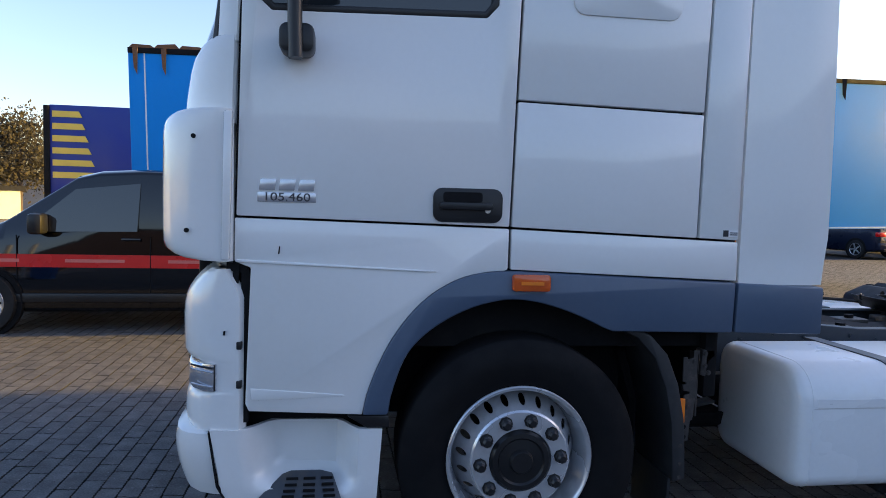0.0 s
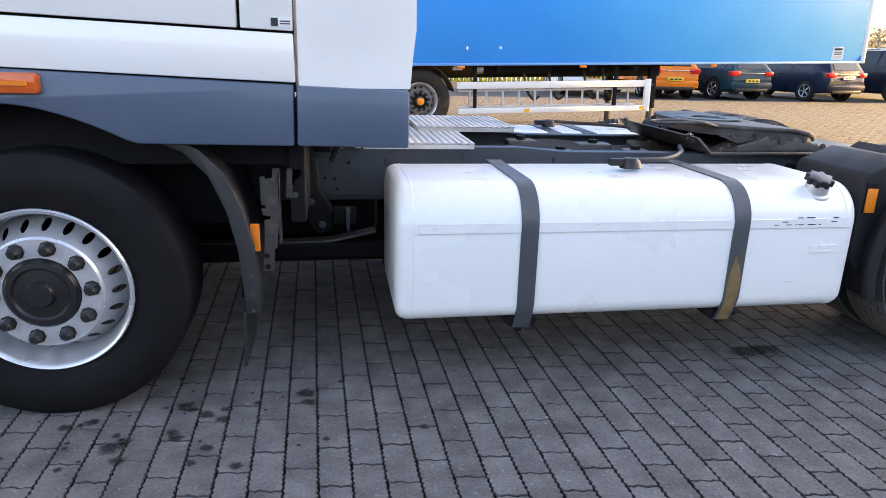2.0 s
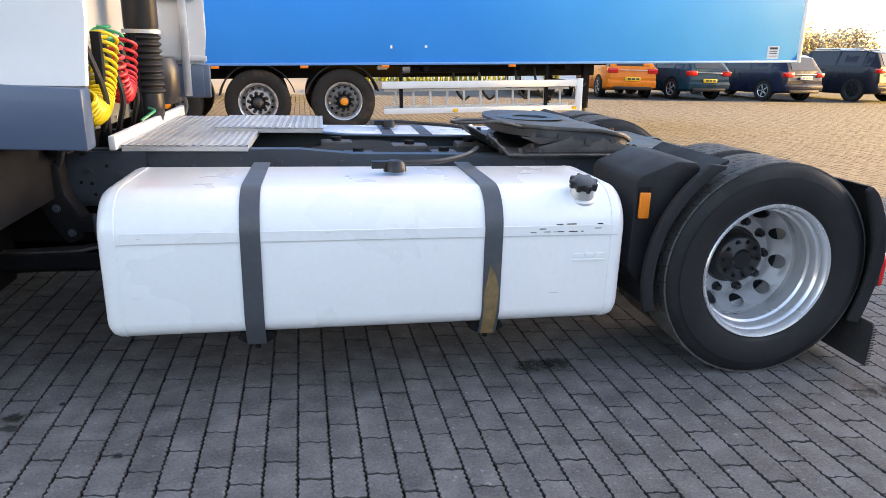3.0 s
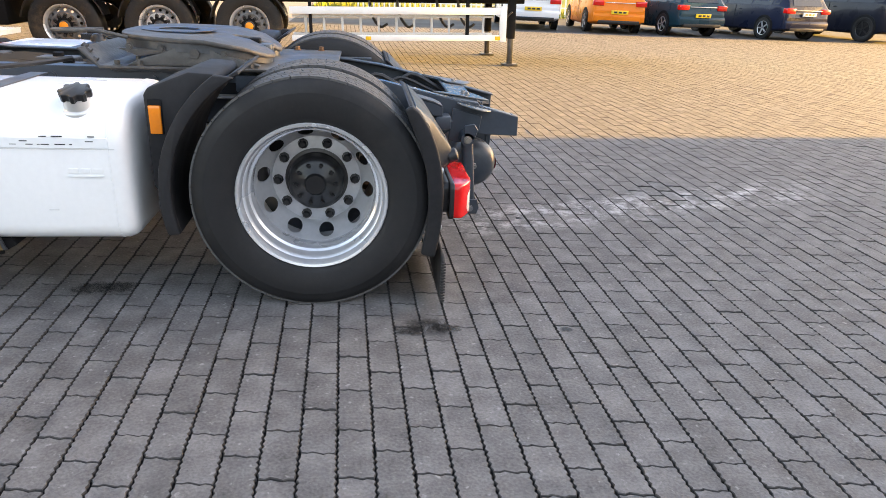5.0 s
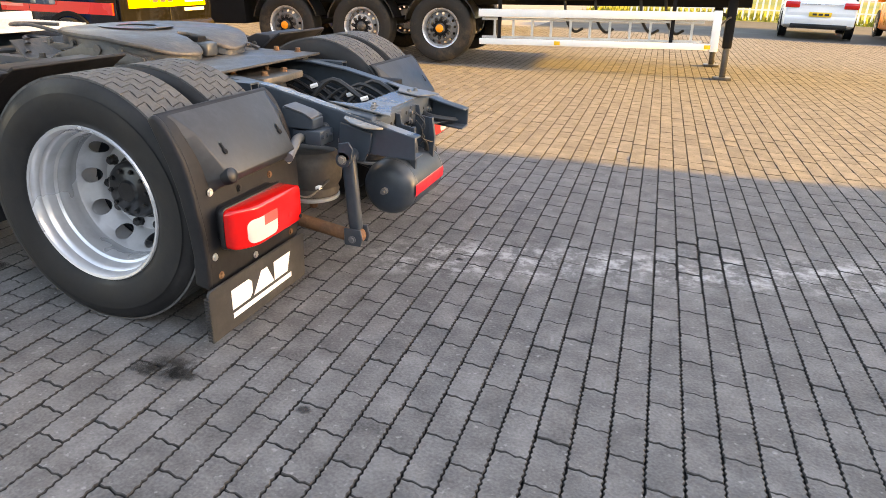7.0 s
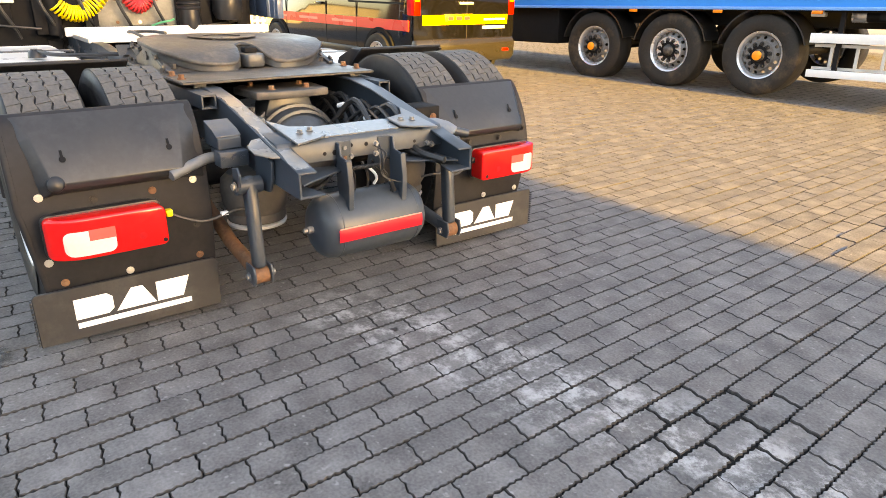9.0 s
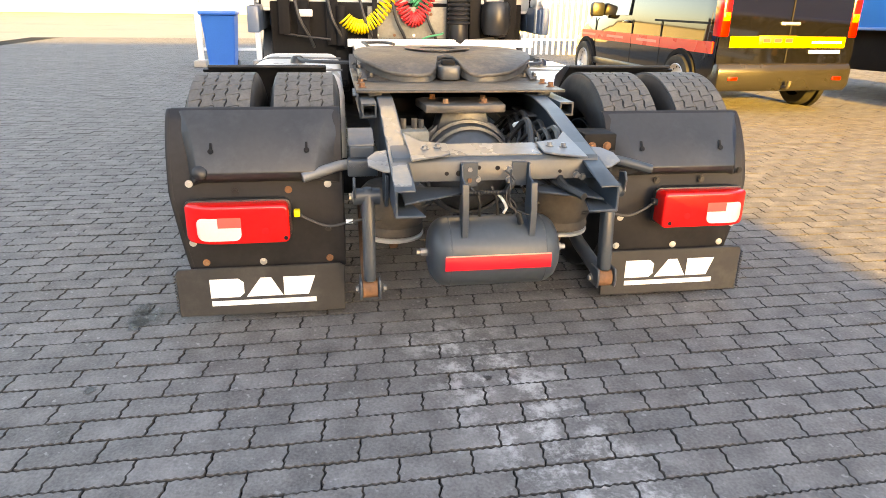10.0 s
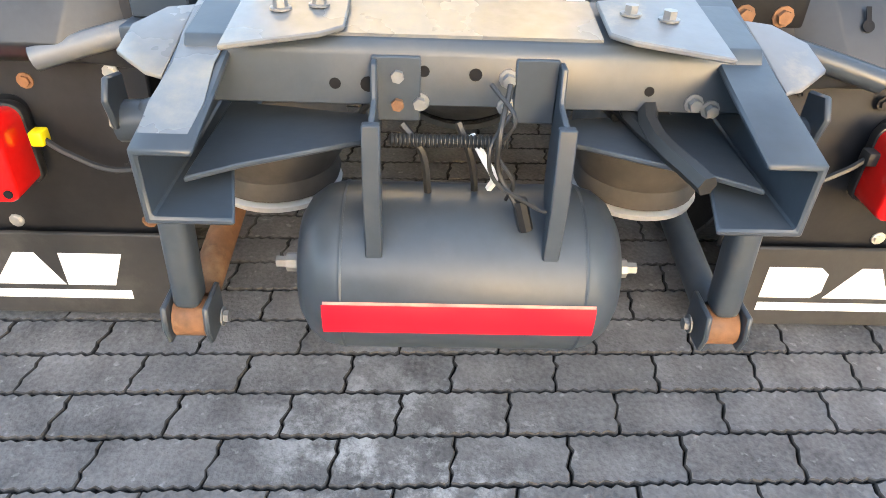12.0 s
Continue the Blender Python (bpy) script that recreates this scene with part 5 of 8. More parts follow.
for s in (1, -1):
    ob = part("side_reflector", bm_box(3.336, 3.380, s * -1.128 - 0.008, s * -1.128 + 0.008, 0.716, 0.824, w=0.003), AMBER, truck, "amber side reflector")
    part("reflector_base", bm_box(3.332, 3.384, s * -1.120 - 0.004, s * -1.120 + 0.004, 0.712, 0.846, w=0.002), DARK, ob)

# fifth wheel coupling
base_bm = bmesh.new()
prism(base_bm, [(2.862, 0.958), (2.872, 0.962), (2.955, 0.885), (4.02, 0.885), (4.02, 0.872), (2.950, 0.872)], "y", -0.49, 0.49)
bev(base_bm, 0.003, 1, 40)
base = part("coupling_base", base_bm, GREASE, truck, "greasy steel mounting plate with a turned-up front edge")
for s in (1, -1):
    for x in (3.02, 3.12, 3.62, 3.76, 3.90):
        bolt((x, s * 0.455, 0.885), (0, 0, 1), base, GREASE if x < 3.7 else RUST, 0.014, 0.022)
    for x in (2.875, 2.895, 2.93):
        bolt((x, s * (0.40 + x - 2.875), 0.955 - (x - 2.875)), (-0.7, 0, 0.7), base, GREASE, 0.013, 0.02)
    part("base_rib", bm_box(2.98, 3.98, s * 0.40 - 0.03, s * 0.40 + 0.03, 0.852, 0.8715, w=0.004), STEEL, base)
half_disc = [(2.955, 0.0), (2.958, 0.10), (2.975, 0.20), (3.010, 0.31), (3.080, 0.395), (3.180, 0.448), (3.300, 0.475), (3.420, 0.475), (3.516, 0.458), (3.585, 0.412), (3.640, 0.355), (3.675, 0.300), (3.694, 0.225), (3.702, 0.150), (3.688, 0.105), (3.646, 0.072), (3.559, 0.052), (3.490, 0.040), (3.460, 0.0)]


def coupling_sag(x):
    """How far the plate's top lies below its flat front part: the rear half is a ramp."""
    return 0.03 * max(0.0, x - 3.10) + 0.14 * max(0.0, x - 3.42) + 0.26 * max(0.0, x - 3.57)


def coupling_sheet(inset, z0, z1, rear=1.0):
    """The horseshoe outline drawn in by the inset, from z0 to z1 under the top."""
    bm = bmesh.new()
    rim = [(3.36 + (x - 3.36) * (1 - inset / 0.42), y * (1 - inset / 0.46)) for x, y in half_disc]
    rim = rim + [(x, -y) for x, y in rim[-2:0:-1]]
    prism(bm, rim, "z", z0, z1)
    bmesh.ops.triangulate(bm, faces=[f for f in bm.faces if len(f.verts) > 4])
    for v in bm.verts:
        v.co.z += 1.018 - coupling_sag(v.co.x) + (0.6 * max(0.0, v.co.x - 3.55) * 0.12 if v.co.z < -0.03 else 0.0)
    return bm


fifth_bm = coupling_sheet(0.0, -0.022, 0.0)
bev(fifth_bm, 0.007, 2, 50)
fifth = part("fifth_wheel", fifth_bm, GREASE, truck, "greasy worn fifth wheel coupling plate")
part("fifth_wheel_skirt", coupling_sheet(0.016, -0.062, -0.0225), DARK_CAST, fifth, "dark cast skirt under the plate")
for s in (1, -1):
    part("fifth_wheel_rib", bm_prism([(3.02, 0.962), (3.12, 0.925), (3.24, 0.945), (3.46, 0.930), (3.58, 0.900), (3.66, 0.889), (3.66, 0.900), (3.50, 0.945)], "y", s * -0.45, s * -0.42, w=0.004), GREASE, fifth, "cast rib under the plate")
    for x in (3.08, 3.22, 3.50, 3.62):
        bolt((x, s * -0.445, 0.967 - coupling_sag(x)), (0, -s, 0), fifth, GREASE, 0.012, 0.014)
part("grease_ring", bm_lathe([(0.10, 0.0), (0.185, 0.0), (0.185, 0.0022), (0.10, 0.0022)], "z", (3.20, 0, 1.0165), 40, closed=True), surf("dark_grease", (0.05, 0.045, 0.04), 0.35, var=0.3, scale=12, bump=0.2), fifth, "dark greased ring")
part("coupling_jaw", bm_prism([(3.44, -0.050), (3.62, -0.060), (3.67, -0.045), (3.67, 0.045), (3.62, 0.060), (3.44, 0.050)], "z", 0.890, 0.958, w=0.012), DARK_CAST, fifth, "dark locking jaw in the throat")
part("lock_stop", bm_box(3.55, 3.61, -0.034, 0.034, 0.957, 0.986, w=0.008), DARK, fifth)
for s in (1, -1):
    ped = bm_prism([(3.06, 0.885), (3.66, 0.885), (3.58, 0.915), (3.47, 0.950), (3.44, 0.970), (3.28, 0.970), (3.24, 0.950), (3.12, 0.915)], "y", s * -0.30, s * -0.455, w=0.006)
    pd = part("pedestal", ped, GREASE, fifth, "cast coupling pedestal")
    part("pivot_pin", bm_tube([(3.37, s * -0.465, 0.945), (3.37, s * -0.29, 0.945)], 0.022, 12), GREASE, pd)
    for x in (3.10, 3.61):
        bolt((x, s * -0.40, 0.902), (0, 0, 1), pd, GREASE, 0.013, 0.02)
part("release_handle", bm_tube(smooth_path([(3.05, -0.36, 1.0), (2.92, -0.40, 1.03), (2.82, -0.40, 1.025), (2.74, -0.36, 1.02), (2.70, -0.30, 1.02), (2.76, -0.24, 1.02), (2.90, -0.22, 1.02)], 4), 0.009, 8), GREASE, fifth, "steel release lever")
# clutter between the rails
part("upper_axle_plate", bm_prism([(3.80, -0.16), (3.84, -0.20), (4.08, -0.18), (4.10, 0.0), (4.08, 0.19), (3.84, 0.21), (3.80, 0.16)], "z", 0.790, 0.826, w=0.006), GREASE, truck, "greasy wishbone plate over the axle")
part("bellows_top", bm_lathe([(0.0001, 0), (0.12, 0), (0.125, 0.008), (0.0001, 0.010)], "z", (3.62, -0.24, 0.86), 24), STEEL_LIGHT, truck, "light round plate")
for q, (x, y) in enumerate(((3.86, -0.12), (3.90, 0.12), (4.02, -0.08), (4.02, 0.10))):
    bolt((x, y, 0.826), (0, 0, 1), truck, RUST, 0.014, 0.02)
part("valve_block", bm_box(3.98, 4.14, -0.31, -0.17, 0.62, 0.72, w=0.01), PANEL_GREY, truck, "dirty aluminium valve block")
for q, (y, z) in enumerate(((-0.28, 0.735), (-0.23, 0.735), (-0.20, 0.73))):
    part("valve_fitting", bm_tube([(4.06, y, z - 0.02), (4.06, y, z + 0.03)], 0.014, 8), GREASE, truck)
random.seed(5)
for q in range(9):
    x0, y0 = 3.75 + 0.07 * q, 0.20 + 0.02 * (q % 5)
    pts = [(x0, y0, 0.66), (x0 + 0.12, y0 + 0.05, 0.74 + 0.02 * (q % 3)), (x0 + 0.30, y0 + 0.03, 0.70), (x0 + 0.46, y0 - 0.02, 0.64), (x0 + 0.6, y0 + 0.02, 0.62)]
    part("hose", bm_tube(smooth_path(pts, 4), 0.008 + 0.003 * (q % 3), 6), CABLE, truck, "black rubber hose")
for x, y, z in ((4.10, 0.23, 0.735), (4.30, 0.26, 0.70), (4.42, 0.18, 0.70)):
    part("hose_tag", bm_tube([(x, y, z), (x + 0.035, y + 0.012, z + 0.012)], 0.012, 6), LETTER, truck, "white hose tag")
for q in range(8):
    y = -0.26 + 0.07 * q
    pts = [(1.9, y, 0.80), (2.3, y + 0.05, 0.835), (2.7, y - 0.03, 0.81), (3.1, y + 0.02, 0.83)]
    part("hose", bm_tube(smooth_path(pts, 5), 0.012 + 0.004 * (q % 3), 6), CABLE, truck, "black rubber hose")
for x, y, w in ((2.16, -0.20, 0.16), (2.44, 0.10, 0.20), (2.62, -0.16, 0.14), (2.05, 0.24, 0.18), (2.82, 0.20, 0.16)):
    part("valve_body", bm_box(x, x + w, y - 0.06, y + 0.06, 0.78, 0.852, w=0.012), GREASE, truck, "greasy valve body")
    part("valve_cap", bm_tube([(x + w / 2, y, 0.85), (x + w / 2, y, 0.872)], 0.028, 12), DARK, truck)
part("prop_shaft", bm_tube([(0.6, 0, 0.62), (3.75, 0, 0.58)], 0.06, 14), DARK, truck)
part("gearbox", bm_box(0.1, 1.25, -0.30, 0.30, 0.42, 0.85, w=0.06), DARK, truck)
# Added out of view to stop far-side light reaching the ground under the truck.
part("light_stop_box", bm_box(0.95, 1.86, 0.50, 1.16, 0.36, 0.84, w=0.05), DARK, truck, "unseen dark box that stops light from the far side")
part("engine_sump", bm_box(-1.0, 0.2, -0.35, 0.35, 0.40, 0.95, w=0.05), DARK, truck)

# fuel tanks
def fuel_tank(s, x0, x1):
    yo, yi, z0, z1 = 1.200, 0.53, 0.298, 0.850
    sec = arc(-(yo - 0.16), z1 - 0.16, 0.16, 90, 180, 8) + arc(-(yo - 0.07), z0 + 0.07, 0.07, 180, 270, 5) + arc(-(yi + 0.10), z0 + 0.10, 0.10, 270, 360, 5) + arc(-(yi + 0.10), z1 - 0.10, 0.10, 0, 90, 5)
    cy, cz = -(yo + yi) / 2, (z0 + z1) / 2
    bm = bmesh.new()
    rings = []
    for x, f in ((x0 - 0.012, 0.82), (x0 - 0.004, 0.93), (x0 + 0.010, 0.975), (x0 + 0.034, 1.0), (x1 - 0.034, 1.0), (x1 - 0.010, 0.975), (x1 + 0.004, 0.93), (x1 + 0.012, 0.82)):
        rings.append([bm.verts.new((x, cy + (y - cy) * f, cz + (z - cz) * f)) for y, z in sec])
    n = len(sec)
    for a, b in zip(rings, rings[1:]):
        for q in range(n):
            bm.faces.new((a[q], a[(q + 1) % n], b[(q + 1) % n], b[q]))
    bm.faces.new(rings[0])
    bm.faces.new(rings[-1])
    if s < 0:
        bmesh.ops.scale(bm, vec=(1, -1, 1), verts=bm.verts)
    tank = part("fuel_tank", bm, TANK, truck, "white painted fuel tank", 50)
    for x in (x0 + 0.52, x1 - 0.542):
        lw = 0.036
        out = [(-(yi), z1 + 0.004)] + arc(-(yo - 0.16), z1 - 0.16, 0.166, 90, 180, 10) + [(-yo - 0.006, z0 + 0.07), (-yo + 0.01, z0 + 0.015), (-yo + 0.04, z0 - 0.05), (-yo + 0.06, z0 - 0.055)]
        inn = [(-(yi), z1 - 0.004)] + arc(-(yo - 0.16), z1 - 0.16, 0.158, 90, 180, 10) + [(-yo + 0.002, z0 + 0.07), (-yo + 0.018, z0 + 0.018), (-yo + 0.045, z0 - 0.042), (-yo + 0.06, z0 - 0.046)]
        bm = bmesh.new()
        prism(bm, [(s * y, z) for y, z in out + inn[::-1]], "x", x - lw, x + lw)
        st = part("tank_strap", bm, STRAP, tank, "dark steel tank strap")
        part("strap_foot", bm_prism([(x - 0.075, 0.268), (x - 0.055, 0.297), (x + 0.055, 0.297), (x + 0.075, 0.268), (x + 0.03, 0.240), (x - 0.03, 0.240)], "y", s * -1.15, s * -0.56, w=0.006), DARK, tank, "black tank bracket")
        bolt((x, s * -1.13, 0.262), (0, 0, -1), st, DARK, 0.012, 0.04)
        if s > 0 and x > x0 + 1:
            part("rust_patch", bm_prism([(x - 0.030, 0.404), (x + 0.026, 0.404), (x + 0.030, 0.455), (x + 0.012, 0.52), (x - 0.010, 0.56), (x - 0.018, 0.50), (x - 0.028, 0.45)], "y", -1.2078, -1.2050), OCHRE_RUST, st, "ochre rust patch")
            part("rust_patch", bm_prism([(-1.2078, 0.404), (-1.2076, 0.368), (-1.1920, 0.312), (-1.1620, 0.248), (-1.1600, 0.250), (-1.1890, 0.314), (-1.2050, 0.368)], "x", x - 0.028, x + 0.024), OCHRE_RUST, st, "ochre rust patch")
    xc = x1 - 0.164
    neck = bm_lathe([(0.0001, -0.10), (0.060, -0.10), (0.063, -0.035), (0.060, -0.030), (0.051, -0.026), (0.046, 0.012), (0.0001, 0.012)], "z", (0, 0, 0), 28)
    bmesh.ops.transform(neck, matrix=Matrix.Translation((xc, s * -1.128, 0.842)) @ pose(0, 0, 0, s * 20, 0, 0), verts=neck.verts)
    part("filler_neck", neck, ALU, tank, "silver filler neck")
    bm = bmesh.new()
    rim = [(0.053 + (0.005 if q % 4 in (0, 1) else -0.006)) for q in range(32)]
    prism(bm, [(rim[q] * math.cos(2 * math.pi * q / 32), rim[q] * math.sin(2 * math.pi * q / 32)) for q in range(32)], "z", 0.0, 0.032)
    bev(bm, 0.005, 2, 60)
    bmesh.ops.transform(bm, matrix=Matrix.Translation((xc, s * -1.125, 0.850)) @ pose(0, 0, 0, s * 20, 0, 0), verts=bm.verts)
    part("filler_cap", bm, BLACK, tank, "black filler cap")
    part("tank_band", bm_box(x0 + 0.075, x1 - 0.05, s * -1.2012 - 0.0017, s * -1.2012 + 0.0017, 0.672, 0.712, w=0.0012, seg=1), TANK, tank, "flat band along the tank")
    part("tank_crease", bm_box(x0 + 0.06, x1 - 0.03, s * -1.2012 - 0.0010, s * -1.2012 + 0.0010, 0.668, 0.671), PRINT_FAINT, tank)
    for xs in (x0 + 0.052, x1 - 0.058):
        bm = bmesh.new()
        rings = [[bm.verts.new((x, s * (cy + (y - cy) * f), cz + (z - cz) * f)) for y, z in sec] for x, f in ((xs, 0.998), (xs + 0.001, 1.0055), (xs + 0.006, 1.0055), (xs + 0.007, 0.998))]
        for a, b in zip(rings, rings[1:]):
            for q in range(n):
                bm.faces.new((a[q], a[(q + 1) % n], b[(q + 1) % n], b[q]))
        part("tank_seam", bm, TANK, tank)
    for q in range(3):
        part("embossed_shape", bm_prism([(x1 - 0.21 + q * 0.045, 0.578), (x1 - 0.172 + q * 0.045, 0.578), (x1 - 0.17 + q * 0.045, 0.594), (x1 - 0.205 + q * 0.045, 0.594)], "y", s * -1.2045, s * -1.199), TANK, tank)
    part("embossed_bar", bm_box(x1 - 0.21, x1 - 0.08, s * -1.2022 - 0.0022, s * -1.2022 + 0.0022, 0.562, 0.570), TANK, tank)
    return tank


left_tank = fuel_tank(1, 1.27, 3.248)
fuel_tank(-1, 1.95, 3.248)
random.seed(3)
for q in range(16):
    x, z = 2.84 + random.random() * 0.30, 0.685 + random.choice((0, 0, 0.012, 0.03))
    w = 0.006 + random.random() * 0.022
    part("scuff", bm_box(x, x + w, -1.2036, -1.2005, z, z + 0.002 + random.random() * 0.002), LETTERS_DARK, left_tank, "dark scuff mark")
for x, z, w in ((2.06, 0.70, 0.02), (1.40, 0.69, 0.015), (2.95, 0.43, 0.035), (2.28, 0.69, 0.01)):
    part("scuff", bm_box(x, x + w, -1.2034, -1.2005, z, z + 0.003), PRINT_FAINT, left_tank)
for s, x in ((1, 2.36), (-1, 2.5)):
    bm = bmesh.new()
    lathe(bm, [(0.0001, 0.045), (0.03, 0.045), (0.045, 0.03), (0.05, 0.0), (0.0001, 0.0)], "z", (x, s * -0.82, 0.864), 18)
    box(bm, x - 0.10, x + 0.03, s * -0.82 - 0.018, s * -0.82 + 0.018, 0.876, 0.906)
    part("sender_unit", bm, BLACK, truck, "black tank sender unit")
    part("hose", bm_tube(smooth_path([(x, s * -0.82, 0.900), (x + 0.20, s * -0.76, 0.895), (x + 0.36, s * -0.60, 0.90), (x + 0.45, s * -0.42, 0.905)], 5), 0.012, 6), CABLE, truck, "black fuel hose")

# splash guard behind the front wheel, its bracket and reflector
def splash():
    bm = bmesh.new()
    pts = [(0.40, 1.03), (0.50, 0.985), (0.58, 0.90), (0.635, 0.77), (0.668, 0.62), (0.680, 0.46), (0.685, 0.36)]
    out = [(x + 0.058, z + 0.012) for x, z in pts]
    prism(bm, pts + out[::-1], "y", -1.20, -0.82)
    bev(bm, 0.008, 2, 50)
    prism(bm, [(0.672, 0.37), (0.684, 0.37), (0.676, 0.14), (0.664, 0.14)], "y", -1.185, -0.84)
    return bm


both("splash_guard", splash, SHEEN_BLACK, truck, "black splash guard behind the front wheel")
for s in (1, -1):
    br = part("support_bracket", bm_prism([(0.745, 0.510), (0.790, 0.510), (0.796, 0.600), (0.806, 0.605), (0.822, 0.766), (0.826, 0.915), (0.800, 0.915), (0.798, 0.880), (0.772, 0.874), (0.770, 0.884), (0.752, 0.884), (0.751, 0.776), (0.768, 0.772), (0.768, 0.764), (0.752, 0.762), (0.756, 0.735), (0.785, 0.730), (0.785, 0.720), (0.762, 0.716), (0.756, 0.600)], "y", s * -1.12, s * -1.112, w=0.002, seg=1), DUSTY_STEEL, truck, "dusty notched steel bracket")
    part("bracket_lip", bm_box(0.815, 0.823, min(s * -1.12, s * -1.05), max(s * -1.12, s * -1.05), 0.62, 0.90, w=0.002), DUSTY_STEEL, br)
    for x, z in ((0.766, 0.575), (0.768, 0.530), (0.780, 0.665), (0.780, 0.690), (0.800, 0.865)):
        bolt((x, s * -1.12, z), (0, -s, 0), br, DARK if z < 0.6 else DUSTY_STEEL, 0.007, 0.006)
    cast = bm_prism([(0.842, 0.80), (0.872, 0.79), (0.885, 0.86), (0.915, 0.885), (0.905, 0.915), (0.850, 0.912)], "y", s * -1.10, s * -1.04, w=0.006)
    part("cast_lug", cast, DUSTY_STEEL, truck, "dusty cast lug with bolts")
    for x, z in ((0.862, 0.895), (0.862, 0.84), (0.88, 0.81)):
        bolt((x, s * -1.10, z), (0, -s, 0), truck, DUSTY_STEEL, 0.008, 0.010)
    for x, z in ((0.712, 0.52), (0.715, 0.44), (0.714, 0.38)):
        bolt((x, s * -1.20, z), (0, -s, 0), truck, DUSTY_STEEL, 0.006, 0.006)
    part("side_reflector", bm_box(0.712, 0.747, s * -1.155 - 0.008, s * -1.155 + 0.008, 0.605, 0.712, w=0.003), AMBER, truck, "amber side reflector")
    part("cable", bm_tube(smooth_path([(0.72, s * -1.10, 1.010), (0.86, s * -1.06, 1.004), (0.98, s * -0.98, 0.990), (1.05, s * -0.84, 0.975), (1.08, s * -0.60, 0.95)], 5), 0.009, 8), CABLE, truck)
# dark sheets added to give the deep shade under the truck
part("shade_tray", bm_prism([(-0.46, 0.34), (-0.60, 0.40), (-0.62, 0.47), (-0.60, 0.472), (-0.58, 0.41), (-0.45, 0.352), (0.45, 0.352), (0.58, 0.41), (0.60, 0.472), (0.62, 0.47), (0.60, 0.40), (0.46, 0.34)], "x", 0.10, 1.50, w=0.003, seg=1), DARK, truck, "added black tray that deepens the shade under the gearbox")
part("rear_shade_tray", bm_box(1.50, 2.60, -0.50, 0.50, 0.36, 0.375, w=0.004), DARK, truck, "added black tray that deepens the shade between the tanks")
part("wheel_shade_panel", bm_prism([(0.62, 0.30), (0.66, 0.30), (0.68, 0.60), (0.60, 0.86), (0.56, 0.86), (0.64, 0.60)], "y", -0.84, -0.42, w=0.004), DARK, truck, "added black panel that deepens the shade behind the wheel")
arm_bm = bm_prism([(0.82, 0.86), (0.95, 0.86), (0.96, 0.72), (1.04, 0.58), (1.01, 0.52), (0.95, 0.495), (0.92, 0.53), (0.88, 0.60), (0.84, 0.70)], "y", -0.56, -0.45, w=0.015)
arm = part("suspension_hanger", arm_bm, DARK, truck, "dark cast spring hanger")
for x, z in ((0.87, 0.80), (0.92, 0.66), (0.97, 0.55)):
    bolt((x, -0.56, z), (0, -1, 0), arm, STEEL, 0.012, 0.012)
part("spring_leaf", bm_prism([(0.10, 0.47), (0.70, 0.455), (1.0, 0.468), (1.22, 0.515), (1.22, 0.528), (1.0, 0.483), (0.70, 0.470), (0.10, 0.485)], "y", -0.60, -0.52, w=0.003), GREASE, truck, "dark steel spring leaf")
part("shackle", bm_prism([(1.082, 0.53), (1.096, 0.53), (1.10, 0.64), (1.078, 0.64)], "y", -0.62, -0.58, w=0.003), STEEL, truck)
part("valve_body", bm_box(1.02, 1.13, -0.60, -0.47, 0.56, 0.62, w=0.012), DARK, truck)
part("side_bumper_strip", bm_box(0.70, 1.27, -0.414, -0.402, 0.66, 0.885), STEEL, truck)
for q, (x, z) in enumerate(((0.92, 0.80), (1.02, 0.80), (0.92, 0.73), (1.15, 0.78))):
    bolt((x, -0.414, z), (0, -1, 0), truck, STEEL, 0.012)
for x, z in ((0.985, 0.745), (1.03, 0.74), (1.04, 0.69), (1.10, 0.82)):
    part("bolt_hole", bm_lathe([(0.0001, 0), (0.008, 0), (0.008, 0.002), (0.0001, 0.002)], "y", (x, -0.416, z), 10), DARK, truck, "dark drilled hole")

# catwalk and equipment behind the cab
def tread_plate(x0, x1, y0, y1, z, label):
    """An aluminium grating: a tray with cross bars and thin lengthwise bars standing on it."""
    plate = part("catwalk_plate", bm_box(x0, x1, y0, y1, z - 0.030, z - 0.006, w=0.002, seg=1), ALU, truck, label, 0)
    nx, ny = int((x1 - x0) / 0.034), int((y1 - y0) / 0.03)
    for a in range(nx + 1):
        x = x0 + (x1 - x0 - 0.012) * a / nx
        part("cross_bar", bm_box(x, x + 0.014, y0, y1, z - 0.0058, z), ALU, plate)
    for b in range(ny + 1):
        y = y0 + (y1 - y0 - 0.006) * b / ny
        part("grating_bar", bm_box(x0, x1, y, y + 0.006, z - 0.0057, z - 0.001), ALU, plate)


tread_plate(1.17, 1.72, -0.415, 0.255, 0.915, "worn aluminium catwalk grating")
tread_plate(1.17, 1.48, 0.265, 0.92, 0.915, "worn aluminium catwalk grating")
tread_plate(1.50, 2.065, 0.12, 0.78, 0.936, "loose aluminium catwalk grating")
part("catwalk_lip", bm_box(1.13, 1.16, -0.46, 1.16, 0.895, 0.960, w=0.006), surf("white_lip_paint", (0.74, 0.74, 0.72), 0.4, var=0.08, bump=0.1), truck, "white kick board of the catwalk")
part("rear_wall", bm_box(0.895, 0.91, -1.17, 1.17, 1.2, 3.4), surf("cab_rear_grey", (0.45, 0.45, 0.44), 0.5, var=0.1, bump=0.05, dirt=(0.2, 0.19, 0.17), dirt_amount=0.6), truck, "dusty rear wall of the cab")
part("under_cab_shield", bm_box(0.86, 0.92, -1.10, 1.10, 0.70, 1.25, w=0.01), DARK, truck)
